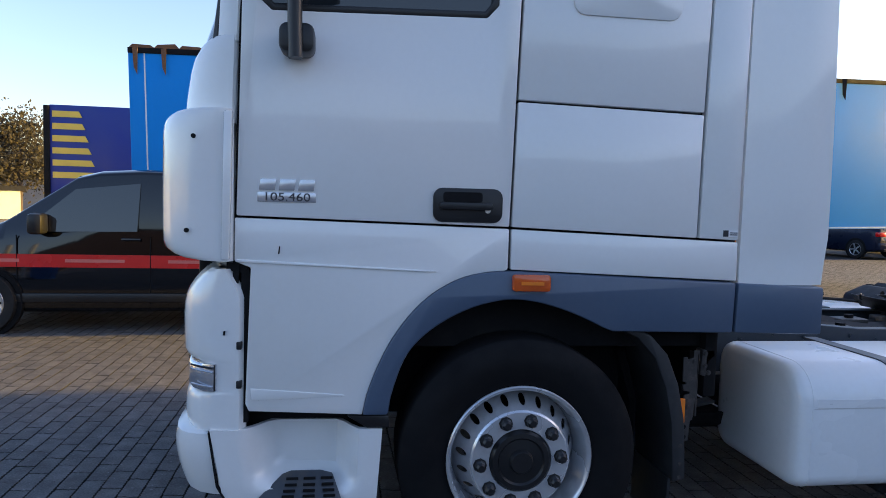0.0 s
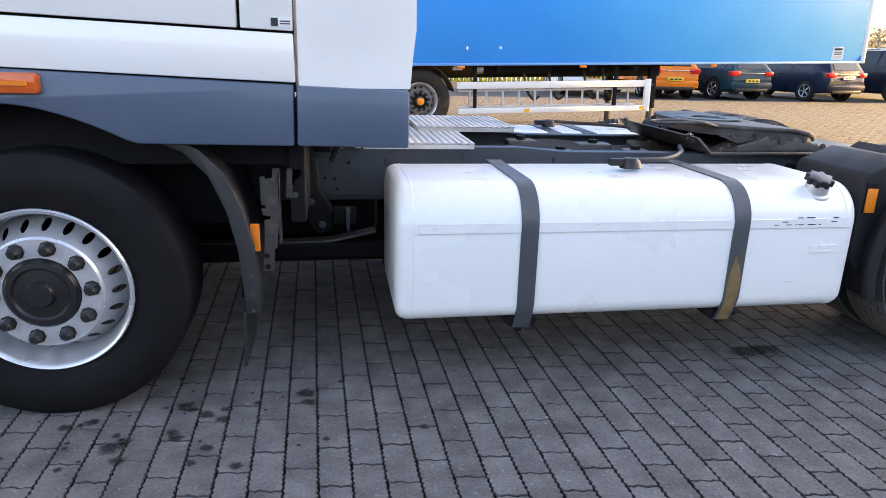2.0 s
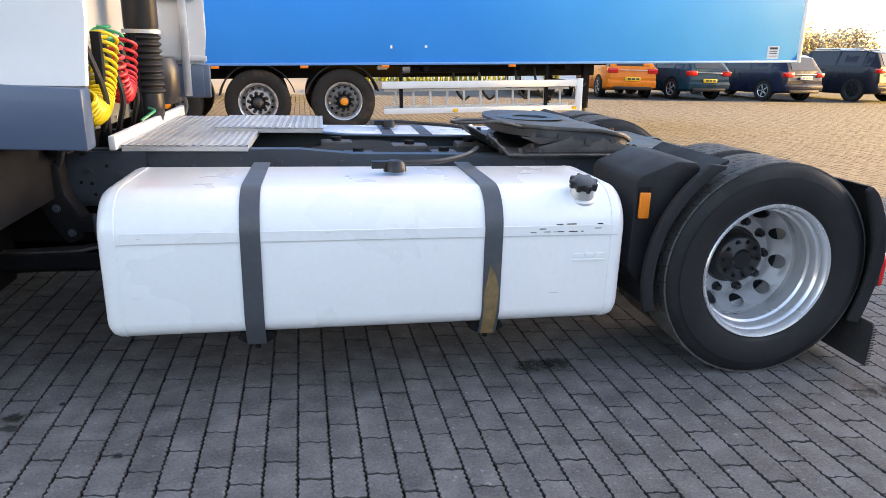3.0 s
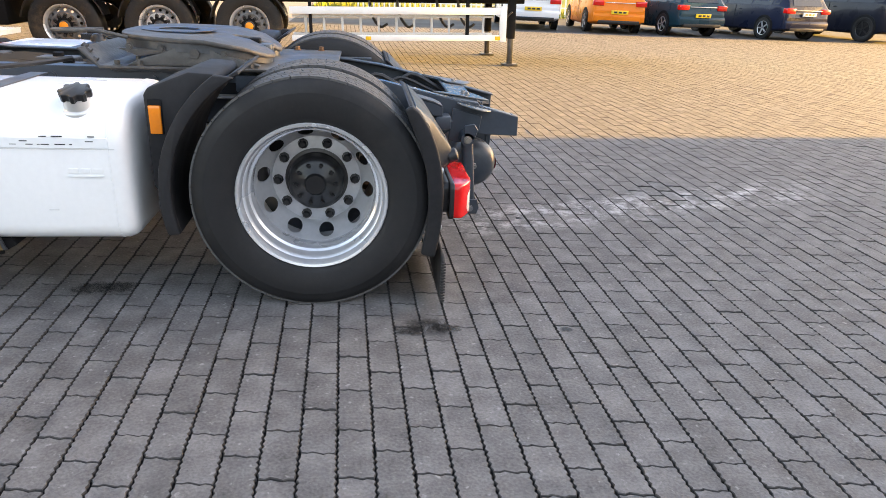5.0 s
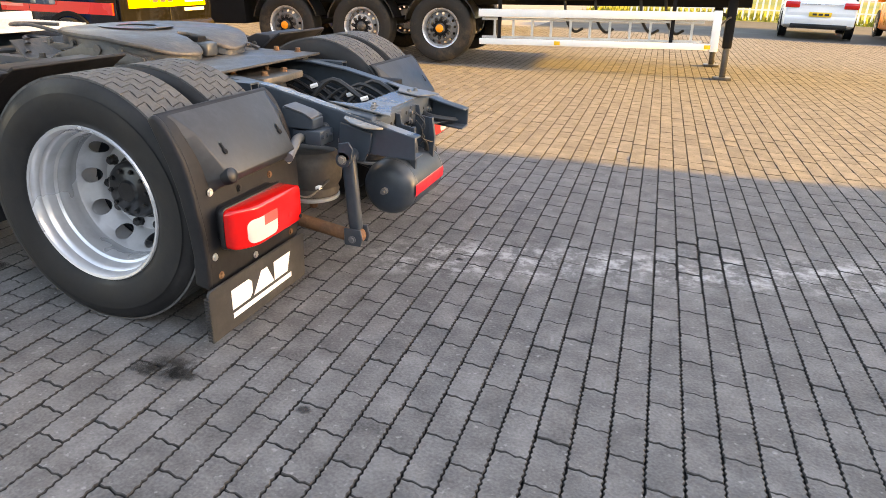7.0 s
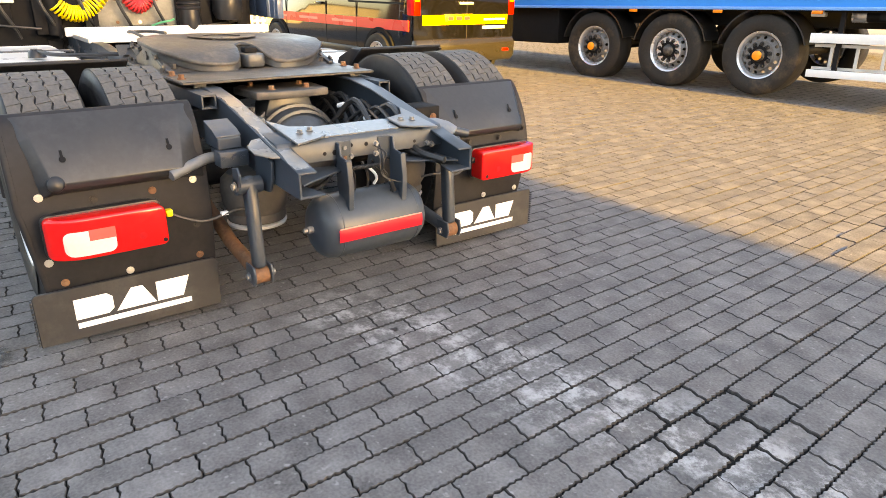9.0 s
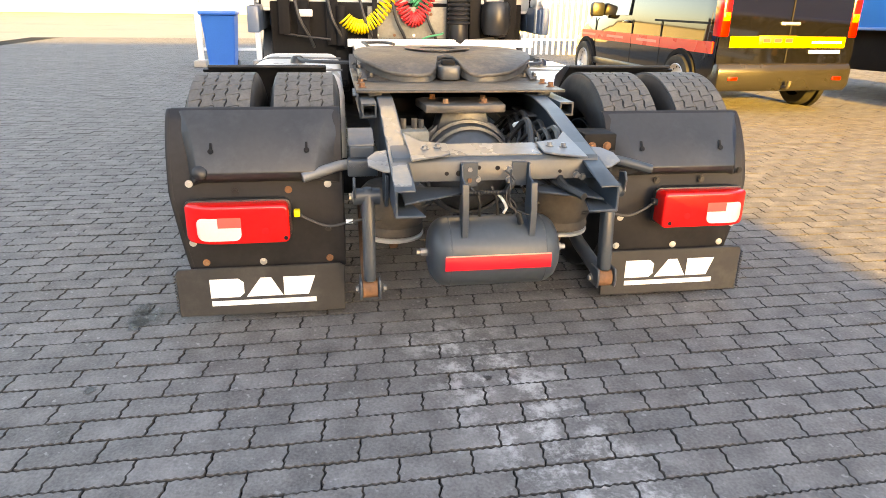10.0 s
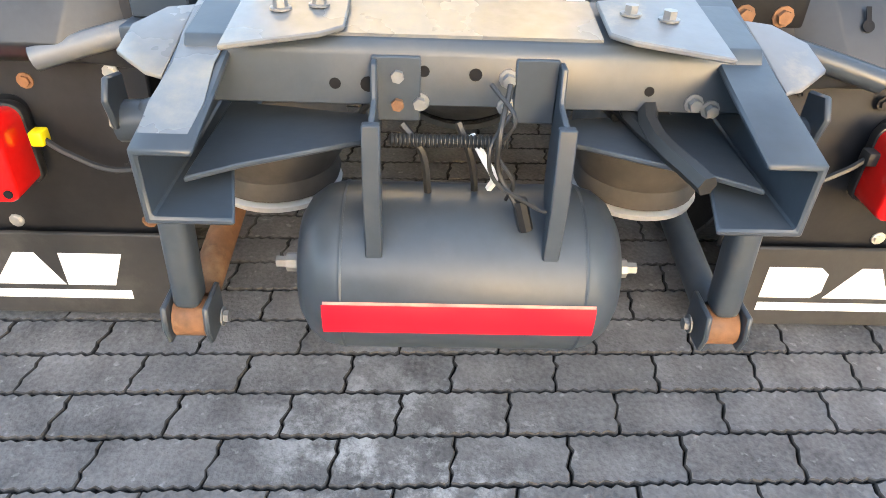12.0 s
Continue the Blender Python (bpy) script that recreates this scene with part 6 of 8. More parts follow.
panel = part("connector_panel", bm_box(0.985, 1.01, -0.28, 0.46, 0.955, 1.22, w=0.006), PANEL_GREY, truck, "dirty grey air-line connector panel")
for y in (-0.20, -0.05, 0.12, 0.27, 0.42):
    for z in (0.985, 1.16):
        bolt((1.01, y, z), (1, 0, 0), panel, RUST if y in (-0.05, 0.27) else CHROME, 0.009, 0.01)
for s in (1, -1):
    part("panel_post", bm_box(1.04, 1.08, s * 0.32 + 0.10 - 0.02, s * 0.32 + 0.10 + 0.02, 0.88, 1.4, w=0.005), DARK, truck)


def coil(p0, p1, sag, turns, radius, r, n=14):
    """A helical air line that hangs between two points."""
    p0, p1 = Vector(p0), Vector(p1)
    pts = []
    for q in range(turns * n + 1):
        t = q / (turns * n)
        c = p0.lerp(p1, t) - Vector((0, 0, sag * 4 * t * (1 - t)))
        d = (p1 - p0) - Vector((0, 0, sag * 4 * (1 - 2 * t)))
        d.normalize()
        u = d.cross(Vector((1, 0, 0))).normalized()
        v = Vector((1, 0, 0))
        a = 2 * math.pi * q / n
        pts.append(c + (u * math.cos(a) + v * math.sin(a)) * radius)
    return bm_tube(pts, r, 6)


part("coiled_air_line", coil((1.05, -0.48, 1.12), (1.05, -0.04, 1.40), 0.18, 22, 0.055, 0.009), YELLOW, truck, "yellow coiled air line")
part("coiled_air_line", coil((1.06, -0.03, 1.34), (1.06, 0.27, 1.38), 0.25, 20, 0.052, 0.009), HOSE_RED, truck, "red coiled air line")
part("coiled_air_line", coil((1.0, 0.06, 1.44), (1.0, 0.30, 1.42), 0.19, 14, 0.045, 0.008), HOSE_GREEN, truck, "green coiled cable")
pipe = bmesh.new()
lathe(pipe, [(0.085, 1.42), (0.09, 1.44), (0.09, 2.9), (0.085, 2.92)], "z", (1.09, 0.50, 0), 24)
part("intake_pipe", pipe, BLACK, truck, "black upright air intake pipe")
bm = bmesh.new()
prof = [(0.08, 1.06)]
for q in range(9):
    prof += [(0.082, 1.08 + q * 0.036), (0.098, 1.092 + q * 0.036), (0.098, 1.10 + q * 0.036), (0.082, 1.112 + q * 0.036)]
lathe(bm, prof + [(0.09, 1.425)], "z", (1.09, 0.50, 0), 24)
part("pipe_bellows", bm, RUBBER, truck, "ribbed rubber pipe bellows")
part("pipe_clamp", bm_lathe([(0.094, 1.405), (0.102, 1.405), (0.102, 1.425), (0.094, 1.425)], "z", (1.09, 0.50, 0), 24, closed=True), CHROME, truck)
part("pipe_elbow", bm_tube(smooth_path([(1.09, 0.50, 1.10), (1.09, 0.50, 0.98), (1.04, 0.52, 0.90), (0.95, 0.55, 0.86)], 4), 0.085, 16), BLACK, truck, "black rubber elbow")
part("air_dryer", bm_lathe([(0.0001, -0.13), (0.10, -0.12), (0.125, -0.06), (0.125, 0.10), (0.10, 0.15), (0.0001, 0.16)], "z", (1.08, 0.83, 1.12), 24), BLACK, truck, "round black reservoir")
for y, z0, z1 in ((-0.98, 0.985, 1.5), (-0.82, 0.985, 1.5), (-0.58, 0.9, 1.35), (0.66, 0.92, 1.4), (0.98, 0.9, 1.5)):
    part("support_post", bm_box(0.94, 1.02, y - 0.05, y + 0.05, z0, z1, w=0.012), DARK, truck)
part("cab_suspension", bm_tube([(1.02, -0.50, 0.90), (1.02, -0.50, 1.22)], 0.05, 14), DARK, truck)
part("rear_work_lamp", bm_box(1.0, 1.05, -0.86, -0.74, 1.13, 1.19, w=0.01), CLEAR, truck, "small white lamp")
for q in range(7):
    y = -0.9 + 0.27 * q
    part("hose", bm_tube(smooth_path([(1.05, y, 1.35), (1.10, y + 0.05, 1.12), (1.06, y + 0.12, 0.98), (1.02, y + 0.16, 0.88)], 4), 0.014, 6), CABLE, truck, "black rubber hose")
part("hose", bm_tube(smooth_path([(1.12, 0.18, 0.96), (1.15, 0.24, 0.985), (1.16, 0.32, 1.0), (1.12, 0.36, 1.01)], 4), 0.008, 6), HOSE_GREEN, truck, "green air hose")


# ---- the semi-trailer beyond ----
trailer = thing("box_trailer", "blue three-axle box semi-trailer with white side guards, parked on paving", "trailer",
                at=Matrix.Translation((1.2, 7.15, 0)) @ pose(0, 0, 0, 0, -1.5, 3.6) @ Matrix.Translation((-1.2, -7.15, 0)))
TX0, TX1, TY0, TY1, TZ0, TZ1 = -3.92, 10.75, 7.12, 9.67, 1.075, 3.80
part("box_body", bm_box(TX0, TX1, TY0, TY1, TZ0, TZ1, w=0.015), BLUE, trailer, "faded blue box body")
part("bottom_rail", bm_box(TX0, TX1, TY0 - 0.022, TY0 + 0.02, TZ0 - 0.022, TZ0 + 0.018, w=0.006), surf("pale_blue_rail", (0.10, 0.30, 0.66), 0.4, var=0.1, bump=0.05), trailer, "pale blue lower rail")
part("front_corner_post", bm_box(TX1 - 0.05, TX1 + 0.03, TY0 - 0.025, TY0 + 0.12, TZ0 - 0.02, TZ1, w=0.01), GUARD, trailer, "white front corner post")
part("roof_rail", bm_box(TX0, TX1, TY0 - 0.02, TY0 + 0.05, TZ1 - 0.05, TZ1 + 0.03, w=0.006), DARK, trailer, "dirty dark roof rail")
random.seed(11)
for x in (-3.45, 8.35, -3.85, 8.1):
    bm = bmesh.new()
    w = 0.05 + random.random() * 0.05
    prism(bm, [(x, TZ1 + 0.02), (x + w, TZ1 + 0.03), (x + w * 0.8, TZ1 - 0.30 - random.random() * 0.12), (x + w * 0.2, TZ1 - 0.26)], "y", TY0 - 0.035, TY0 - 0.024)
    part("torn_strip", bm, RUST if x < 0 else DARK, trailer, "torn hanging roof strip")
bm = bmesh.new()
for q in range(5):
    x = -3.9 + q * 0.35
    prism(bm, [(x, TZ1 + 0.03), (x + 0.36, TZ1 + 0.03), (x + 0.30, TZ1 + 0.07 + 0.03 * (q % 2)), (x + 0.05, TZ1 + 0.08)], "y", TY0 - 0.02, TY0 + 0.4)
part("roof_debris", bm, RUST, trailer, "brown leaves and debris on the roof edge")
part("side_seam", bm_box(-3.70, -3.68, TY0 - 0.004, TY0 + 0.004, 1.3, 3.85), GUARD, trailer, "white side seam")
for x, z, w, h in ((0.35, 1.42, 0.05, 0.07), (3.2, 1.30, 0.03, 0.05), (3.75, 1.31, 0.04, 0.04), (5.6, 2.2, 0.5, 0.6)):
    if w < 0.2:
        part("scuff", bm_box(x, x + w, TY0 - 0.004, TY0 + 0.004, z, z + h), GUARD, trailer, "pale scuff")
sign = part("warning_sign", bm_box(10.06, 10.30, TY0 - 0.008, TY0 + 0.004, 1.12, 1.345), LETTER, trailer, "small white sign with dark bars")
for z, h in ((1.285, 0.035), (1.24, 0.012), (1.21, 0.012), (1.165, 0.008)):
    part("text_bar", bm_box(10.10, 10.26, TY0 - 0.012, TY0 - 0.007, z, z + h), LETTERS_DARK, sign)
for y in (7.72, 9.05):
    part("chassis_beam", bm_box(-3.6, 6.95, y - 0.07, y + 0.07, 0.84, 1.08, w=0.01), DARK, trailer)
part("trailer_floor_frame", bm_box(-3.8, 6.95, 7.2, 9.6, 1.03, 1.09), DARK, trailer)
for x in (3.75, 5.4, 6.2):
    part("cross_beam", bm_box(x, x + 0.09, 7.22, 9.55, 0.95, 1.06), DARK, trailer)
part("air_cylinder", bm_tube([(3.55, 7.45, 1.0), (4.75, 7.45, 1.0)], 0.085, 18), DARK, trailer, "dark air cylinder")
part("cylinder_cap", bm_tube([(3.40, 7.45, 1.0), (3.56, 7.45, 1.0)], 0.088, 18), BADGE, trailer, "silver cylinder end")
part("junction_box", bm_box(3.0, 3.16, 7.20, 7.30, 0.98, 1.10, w=0.01), ALU, trailer, "grey junction box")
for x in (0.50, 1.80, 3.05, 5.15, 7.6):
    part("marker_lamp", bm_box(x, x + 0.12, 7.085, 7.12, 1.012, 1.052, w=0.005), AMBER, trailer, "amber side marker lamp")
part("rear_underrun", bm_box(-3.7, -3.58, 7.2, 9.6, 0.45, 0.60, w=0.01), DARK, trailer)
part("rear_locker", bm_box(-2.6, -0.95, 7.25, 8.2, 0.50, 1.12, w=0.02), DARK, trailer, "black under-floor locker")

TR_TYRE = tyre_mesh("tyre", 0.505, 0.36, DUSTY_RUBBER)
TR_BARREL = mesh_of("rim_barrel", bm_lathe([(0.296, 0.0), (0.302, 0.008), (0.296, 0.02), (0.27, 0.04), (0.255, 0.10), (0.25, 0.24), (0.24, 0.24), (0.245, 0.10), (0.262, 0.036), (0.286, 0.003)], "y", (0, 0, 0), 40, closed=True), RIM, 40)
bm = bmesh.new()
disc_with_holes(bm, 0.185, 0.250, 0.02, 0.07, 14, 0.200, 0.238, 0.10)
TR_CONE = mesh_of("rim_cone", bm, DUSTY_RIM, 40)
bm = bmesh.new()
lathe(bm, [(0.05, 0.005), (0.185, 0.0), (0.188, 0.02), (0.05, 0.02)], "y", (0, 0, 0), 40, closed=True)
TR_FACE = mesh_of("rim_face", bm, DUSTY_RIM, 40)
TR_FACE_BRIGHT = TR_FACE.copy()
TR_FACE_BRIGHT.materials[0] = RIM
bm = bmesh.new()
star = []
for k in range(40):
    a = 2 * math.pi * k / 40
    r = 0.158 if k % 4 < 2 else 0.112
    star.append((r * math.cos(a), r * math.sin(a)))
prism(bm, star, "y", -0.008, 0.002)
TR_STAR = mesh_of("hub_flange", bm, DARK, 0)
TR_HUB = mesh_of("hub", bm_lathe([(0.0001, -0.06), (0.04, -0.06), (0.055, -0.05), (0.075, -0.02), (0.085, 0.01), (0.0001, 0.012)], "y", (0, 0, 0), 24), GREASE, 40)
TR_CAP = mesh_of("hub_cap", bm_lathe([(0.0001, -0.085), (0.045, -0.083), (0.058, -0.075), (0.060, -0.055), (0.0001, -0.05)], "y", (0, 0, 0), 24), surf("orange_hub_cap", (0.85, 0.28, 0.01), 0.4, bump=0.02), 40)
for x, cap in ((2.45, True), (1.14, False), (-0.18, True)):
    for side in (0, 1):
        w = part("trailer_wheel", TR_BARREL, None, trailer, "worn trailer wheel")
        w.matrix_basis = pose(x, 7.20, 0.500, 0, x * 40, 0) if side == 0 else pose(x, 9.60, 0.500, 0, 0, 180)
        seat(TR_TYRE, w, "tyre", y=0.15)
        seat(TR_CONE, w, "rim_cone")
        seat(TR_FACE if cap else TR_FACE_BRIGHT, w, "rim_face")
        seat(TR_STAR, w, "hub_flange")
        seat(TR_HUB, w, "hub")
        if cap:
            seat(TR_CAP, w, "hub_cap", label="orange hub cap")
        for k in range(10):
            a = 2 * math.pi * k / 10
            seat(NUT, w, "wheel_nut", math.cos(a) * 0.145, 0.002, math.sin(a) * 0.145)
    out = arc(x, 0.50, 0.585, 15, 168, 18)
    inn = arc(x, 0.50, 0.568, 15, 168, 18)
    part("wheel_mudguard", bm_prism(out + inn[::-1], "y", 7.16, 7.56), BLACK, trailer, "dusty black mudguard arch")
    part("axle", bm_tube([(x, 7.4, 0.5), (x, 9.4, 0.5)], 0.07, 12), DARK, trailer)
# side guard with a ladder behind it
grd = part("side_guard", bm_box(3.06, 6.44, 7.15, 7.19, 0.685, 0.795, w=0.004), GUARD, trailer, "white side guard")
part("guard_rail", bm_box(3.08, 6.44, 7.15, 7.19, 0.285, 0.372, w=0.004), GUARD, grd)
part("guard_post", bm_box(6.405, 6.515, 7.142, 7.198, 0.265, 0.815, w=0.006), GUARD, grd)
for x in (4.22, 6.33):
    part("guard_reflector", bm_box(x, x + 0.085, 7.138, 7.15, 0.30, 0.355, w=0.003), GUARD_YELLOW, grd, "yellow reflector")
lad = part("stowed_ladder", bm_box(3.1, 6.3, 7.24, 7.27, 0.635, 0.670), ALU, trailer, "aluminium ladder stowed behind the guard")
part("ladder_stile", bm_box(3.1, 6.3, 7.24, 7.27, 0.372, 0.405), ALU, lad)
for q in range(11):
    x = 3.28 + q * 0.285
    part("rung", bm_box(x, x + 0.035, 7.245, 7.265, 0.40, 0.64), ALU, lad)
for x in (4.3, 4.75, 5.4, 5.75):
    part("hanging_hose", bm_tube(smooth_path([(x, 7.5, 1.0), (x + 0.05, 7.45, 0.66), (x + 0.18, 7.45, 0.48), (x + 0.30, 7.5, 0.52)], 4), 0.022, 6), CABLE, trailer)
for x in (3.35, 5.85):
    part("guard_hanger", bm_box(x, x + 0.05, 7.19, 7.24, 0.28, 1.08), DARK, trailer)
for y in (7.40, 9.05):
    leg = part("landing_leg", bm_box(6.60, 6.72, y - 0.06, y + 0.06, 0.30, 1.12, w=0.006), DARK, trailer, "dark landing leg")
    part("inner_leg", bm_box(6.62, 6.70, y - 0.04, y + 0.04, -0.11, 0.32, w=0.004), GREASE, leg)
    part("leg_foot", bm_box(6.54, 6.78, y - 0.11, y + 0.11, -0.145, -0.105, w=0.006), GREASE, leg)
part("leg_shaft", bm_tube([(6.66, 7.42, 0.72), (6.66, 9.05, 0.72)], 0.025, 8), DARK, trailer)
part("crank_handle", bm_tube([(6.66, 7.36, 0.72), (6.62, 7.28, 0.72), (6.52, 7.26, 0.62)], 0.013, 8), GREASE, trailer)

# ---- the navy trailer at the back ----
navy = thing("curtain_trailer", "navy curtain-sided trailer with yellow stripes standing behind the van", "trailer")
part("curtain", bm_box(-8.1, 3.0, 14.0, 16.5, 1.2, 3.68, w=0.03), NAVY, navy, "navy blue curtain")
part("rear_post", bm_box(-8.22, -8.08, 13.96, 16.5, 1.0, 3.66, w=0.02), DARK, navy)
part("trailer_underframe", bm_box(-7.9, 3.0, 14.2, 16.3, 0.7, 1.18), DARK, navy)
for q in range(6):
    z = 3.38 - q * 0.30
    part("stripe", bm_prism([(-8.02, z), (-7.32 + 0.07 * q, z), (-7.40 + 0.07 * q, z + 0.15), (-8.02, z + 0.15)], "y", 13.985, 13.998), STRIPE, navy, "yellow slanted stripe")
for x in (-6.5, -5.2):
    wl = part("trailer_wheel", TR_BARREL, None, navy)
    wl.matrix_basis = pose(x, 14.1, 0.5)
    seat(TR_TYRE, wl, "tyre", y=0.15)


# ---- cars ----
def loft(bm, stations):
    """A car's shell from cross sections (x, sill height, waist height, roof height, half widths at sill, waist and roof)."""
    rings = []
    for x, zl, zb, zr, wl, wb, wr in stations:
        zm = zl + (zb - zl) * 0.45
        half = [(wl * 0.9, zl), (wl, zl + 0.05), (wb * 1.0, zm), (wb * 0.985, zb), (wr, zr - 0.05 * (zr - zb)), (wr * 0.86, zr)]
        ring = [bm.verts.new((x, y, z)) for y, z in half] + [bm.verts.new((x, -y, z)) for y, z in half[::-1]]
        rings.append(ring)
    n = len(rings[0])
    for a, b in zip(rings, rings[1:]):
        for q in range(n):
            bm.faces.new((a[q], a[(q + 1) % n], b[(q + 1) % n], b[q]))
    bm.faces.new(rings[0])
    bm.faces.new(rings[-1])
    return rings


def panel_on(pts, inset, out, thick=0.006):
    """A pane that lies just proud of the four corners given."""
    p = [Vector(q) for q in pts]
    c = sum(p, Vector()) / len(p)
    n = (p[1] - p[0]).cross(p[2] - p[1]).normalized()
    if n.dot(c - Vector((c.x * 0.8, 0, 0.7))) < 0:
        n = -n
    bm = bmesh.new()
    front = []
    for q in p:
        d = (c - q)
        front.append(q + d.normalized() * inset + n * out)
    a = [bm.verts.new(q) for q in front]
    b = [bm.verts.new(q - n * thick) for q in front]
    bm.faces.new(a)
    bm.faces.new(b[::-1])
    k = len(a)
    for q in range(k):
        bm.faces.new((a[q], b[q], b[(q + 1) % k], a[(q + 1) % k]))
    return bm


CAR_GLASS = surf("tinted_car_window", (0.015, 0.018, 0.022), 0.05, var=0.05, bump=0.0, spec=0.5)


def car(label, paint, L, W, H, shape, m, plate_mat, wheel_mat=RIM, wr=0.32, hi=0.0, rails_on=False):
    ob = thing("parked_car", label, "car", "parked cars", at=m)
    h = L / 2
    w = W / 2
    b = H * 0.64 + hi
    if shape == "hatch":
        st = [(-h, 0.42, 0.62, 0.63, w * .86, w * .88, w * .80), (-h + 0.06, 0.30, b, b + 0.03, w * .93, w * .95, w * .82), (-h + 0.42, 0.25, b + 0.02, H - 0.10, w * .97, w * .98, w * .72), (-h + 0.75, 0.22, b + 0.01, H - 0.02, w, w, w * .74),
              (-0.2, 0.20, b, H, w, w, w * .76), (0.35, 0.20, b - 0.02, H - 0.05, w, w, w * .76), (0.98, 0.20, b - 0.05, b + 0.02, w, w, w * .80), (h - 0.45, 0.22, b - 0.14, b - 0.10, w * .97, w * .96, w * .75), (h - 0.06, 0.26, b - 0.30, b - 0.28, w * .85, w * .84, w * .6), (h, 0.36, b - 0.42, b - 0.41, w * .75, w * .76, w * .55)]
        glassy = [(1, 2), (2, 3), (3, 4), (4, 5), (5, 6)]
        rear_pane, front_pane = (1, 2), (5, 6)
    else:
        st = [(-h, 0.42, 0.64, 0.65, w * .86, w * .88, w * .80), (-h + 0.06, 0.32, b, b + 0.03, w * .93, w * .95, w * .82), (-h + 0.36, 0.26, b + 0.03, H - 0.08, w * .97, w * .98, w * .72), (-h + 0.62, 0.24, b + 0.02, H - 0.01, w, w, w * .75),
              (-0.9, 0.22, b + 0.01, H, w, w, w * .77), (0.25, 0.22, b, H - 0.02, w, w, w * .77), (0.95, 0.22, b - 0.03, b + 0.04, w, w, w * .8), (h - 0.55, 0.24, b - 0.10, b - 0.06, w * .97, w * .96, w * .75), (h - 0.06, 0.28, b - 0.28, b - 0.26, w * .85, w * .84, w * .6), (h, 0.38, b - 0.42, b - 0.41, w * .75, w * .76, w * .55)]
        glassy = [(2, 3), (3, 4), (4, 5), (5, 6)]
        rear_pane, front_pane = (1, 2), (5, 6)
    bm = bmesh.new()
    rings = loft(bm, st)
    co = [[v.co.copy() for v in r] for r in rings]
    bev(bm, 0.03, 2, 28)
    part("car_body", bm, paint, ob, "", 50)
    for a, c in glassy:
        for i, j in ((3, 4), (8, 7)):
            quad = [co[a][i], co[c][i], co[c][j], co[a][j]]
            if i == 3:
                quad = quad[::-1]
            part("side_window", panel_on(quad, 0.05, 0.006), CAR_GLASS, ob)
    for nm, (a, c) in (("rear_window", rear_pane), ("windscreen", front_pane)):
        quad = [co[a][5], co[a][6], co[c][6], co[c][5]]
        part(nm, panel_on(quad[::-1], 0.07, 0.010), CAR_GLASS, ob)
    # tail: lamps, plate, bumper
    part("rear_bumper", bm_prism([(-h - 0.035, 0.34), (-h - 0.045, 0.52), (-h + 0.02, 0.60), (-h + 0.30, 0.60), (-h + 0.30, 0.30)], "y", -w * 0.93, w * 0.93, w=0.025), paint, ob)
    part("bumper_insert", bm_box(-h - 0.05, -h + 0.1, -w * 0.75, w * 0.75, 0.28, 0.38, w=0.015), BLACK, ob)
    for s in (1, -1):
        part("tail_lamp", bm_box(-h - 0.006, -h + 0.16, min(s * w * 0.58, s * w * 0.965), max(s * w * 0.58, s * w * 0.965), b - 0.17, b - 0.02, w=0.02), RED, ob, "red tail lamp")
        part("door_mirror", bm_box(0.62, 0.78, min(s * w * 0.99, s * (w + 0.17)), max(s * w * 0.99, s * (w + 0.17)), b - 0.03, b + 0.10, w=0.03), paint, ob)
        part("door_seam", bm_box(-0.22, -0.212, s * w * 0.995 - 0.006, s * w * 0.995 + 0.006, 0.34, b), DARK, ob)
        part("door_grip", bm_box(-0.50, -0.36, s * w * 0.99 - 0.015, s * w * 0.99 + 0.015, b - 0.13, b - 0.10, w=0.005), paint, ob)
        if rails_on:
            part("roof_rail", bm_tube(smooth_path([(-h + 0.7, s * w * 0.70, H - 0.03), (-h + 0.85, s * w * 0.70, H + 0.03), (0.0, s * w * 0.70, H + 0.03), (0.2, s * w * 0.70, H - 0.02)], 4), 0.018, 8), BADGE, ob, "silver roof rail")
    pl = part("number_plate", bm_box(-h - 0.055, -h - 0.02, -0.26, 0.26, b - 0.24 if shape != "hatch" else 0.56, b - 0.13 if shape != "hatch" else 0.67, w=0.004), plate_mat, ob, "number plate with plain dark bars")
    z = b - 0.185 if shape != "hatch" else 0.615
    for q in range(3):
        part("plate_bar", bm_box(-h - 0.058, -h - 0.054, -0.20 + q * 0.14, -0.10 + q * 0.14, z - 0.025, z + 0.025), LETTERS_DARK, pl)
    part("trim_strip", bm_box(-h - 0.012, -h + 0.01, -w * 0.55, w * 0.55, b - 0.085, b - 0.065, w=0.004), BADGE, ob)
    for x in (-h + 0.82, h - 0.80):
        for s in (1, -1):
            part("wheel_arch", bm_lathe([(0.0001, -0.008), (wr + 0.055, -0.008), (wr + 0.06, 0.0), (wr + 0.055, 0.008), (0.0001, 0.008)], "y", (x, s * (w - 0.006), wr + 0.02), 28), DARK, ob)
            wl = part("wheel", bm_lathe([(0.0001, -0.02), (wr * 0.55, -0.03), (wr * 0.62, 0.0), (wr * 0.66, 0.012), (wr * 0.70, 0.0), (wr * 0.62, -0.05), (0.0001, -0.05)], "y", (0, 0, 0), 24), wheel_mat, ob, "alloy wheel")
            wl.matrix_basis = pose(x, s * (w + 0.004), wr, 0, 0, 0 if s > 0 else 180)
            part("tyre", bm_lathe([(wr * 0.64, -0.19), (wr * 0.95, -0.19), (wr, -0.16), (wr, -0.02), (wr * 0.96, 0.012), (wr * 0.70, 0.016), (wr * 0.64, 0.0)], "y", (0, 0, 0), 32, closed=True), RUBBER, wl)
            for q in range(5):
                a = 2 * math.pi * q / 5
                bm = bmesh.new()
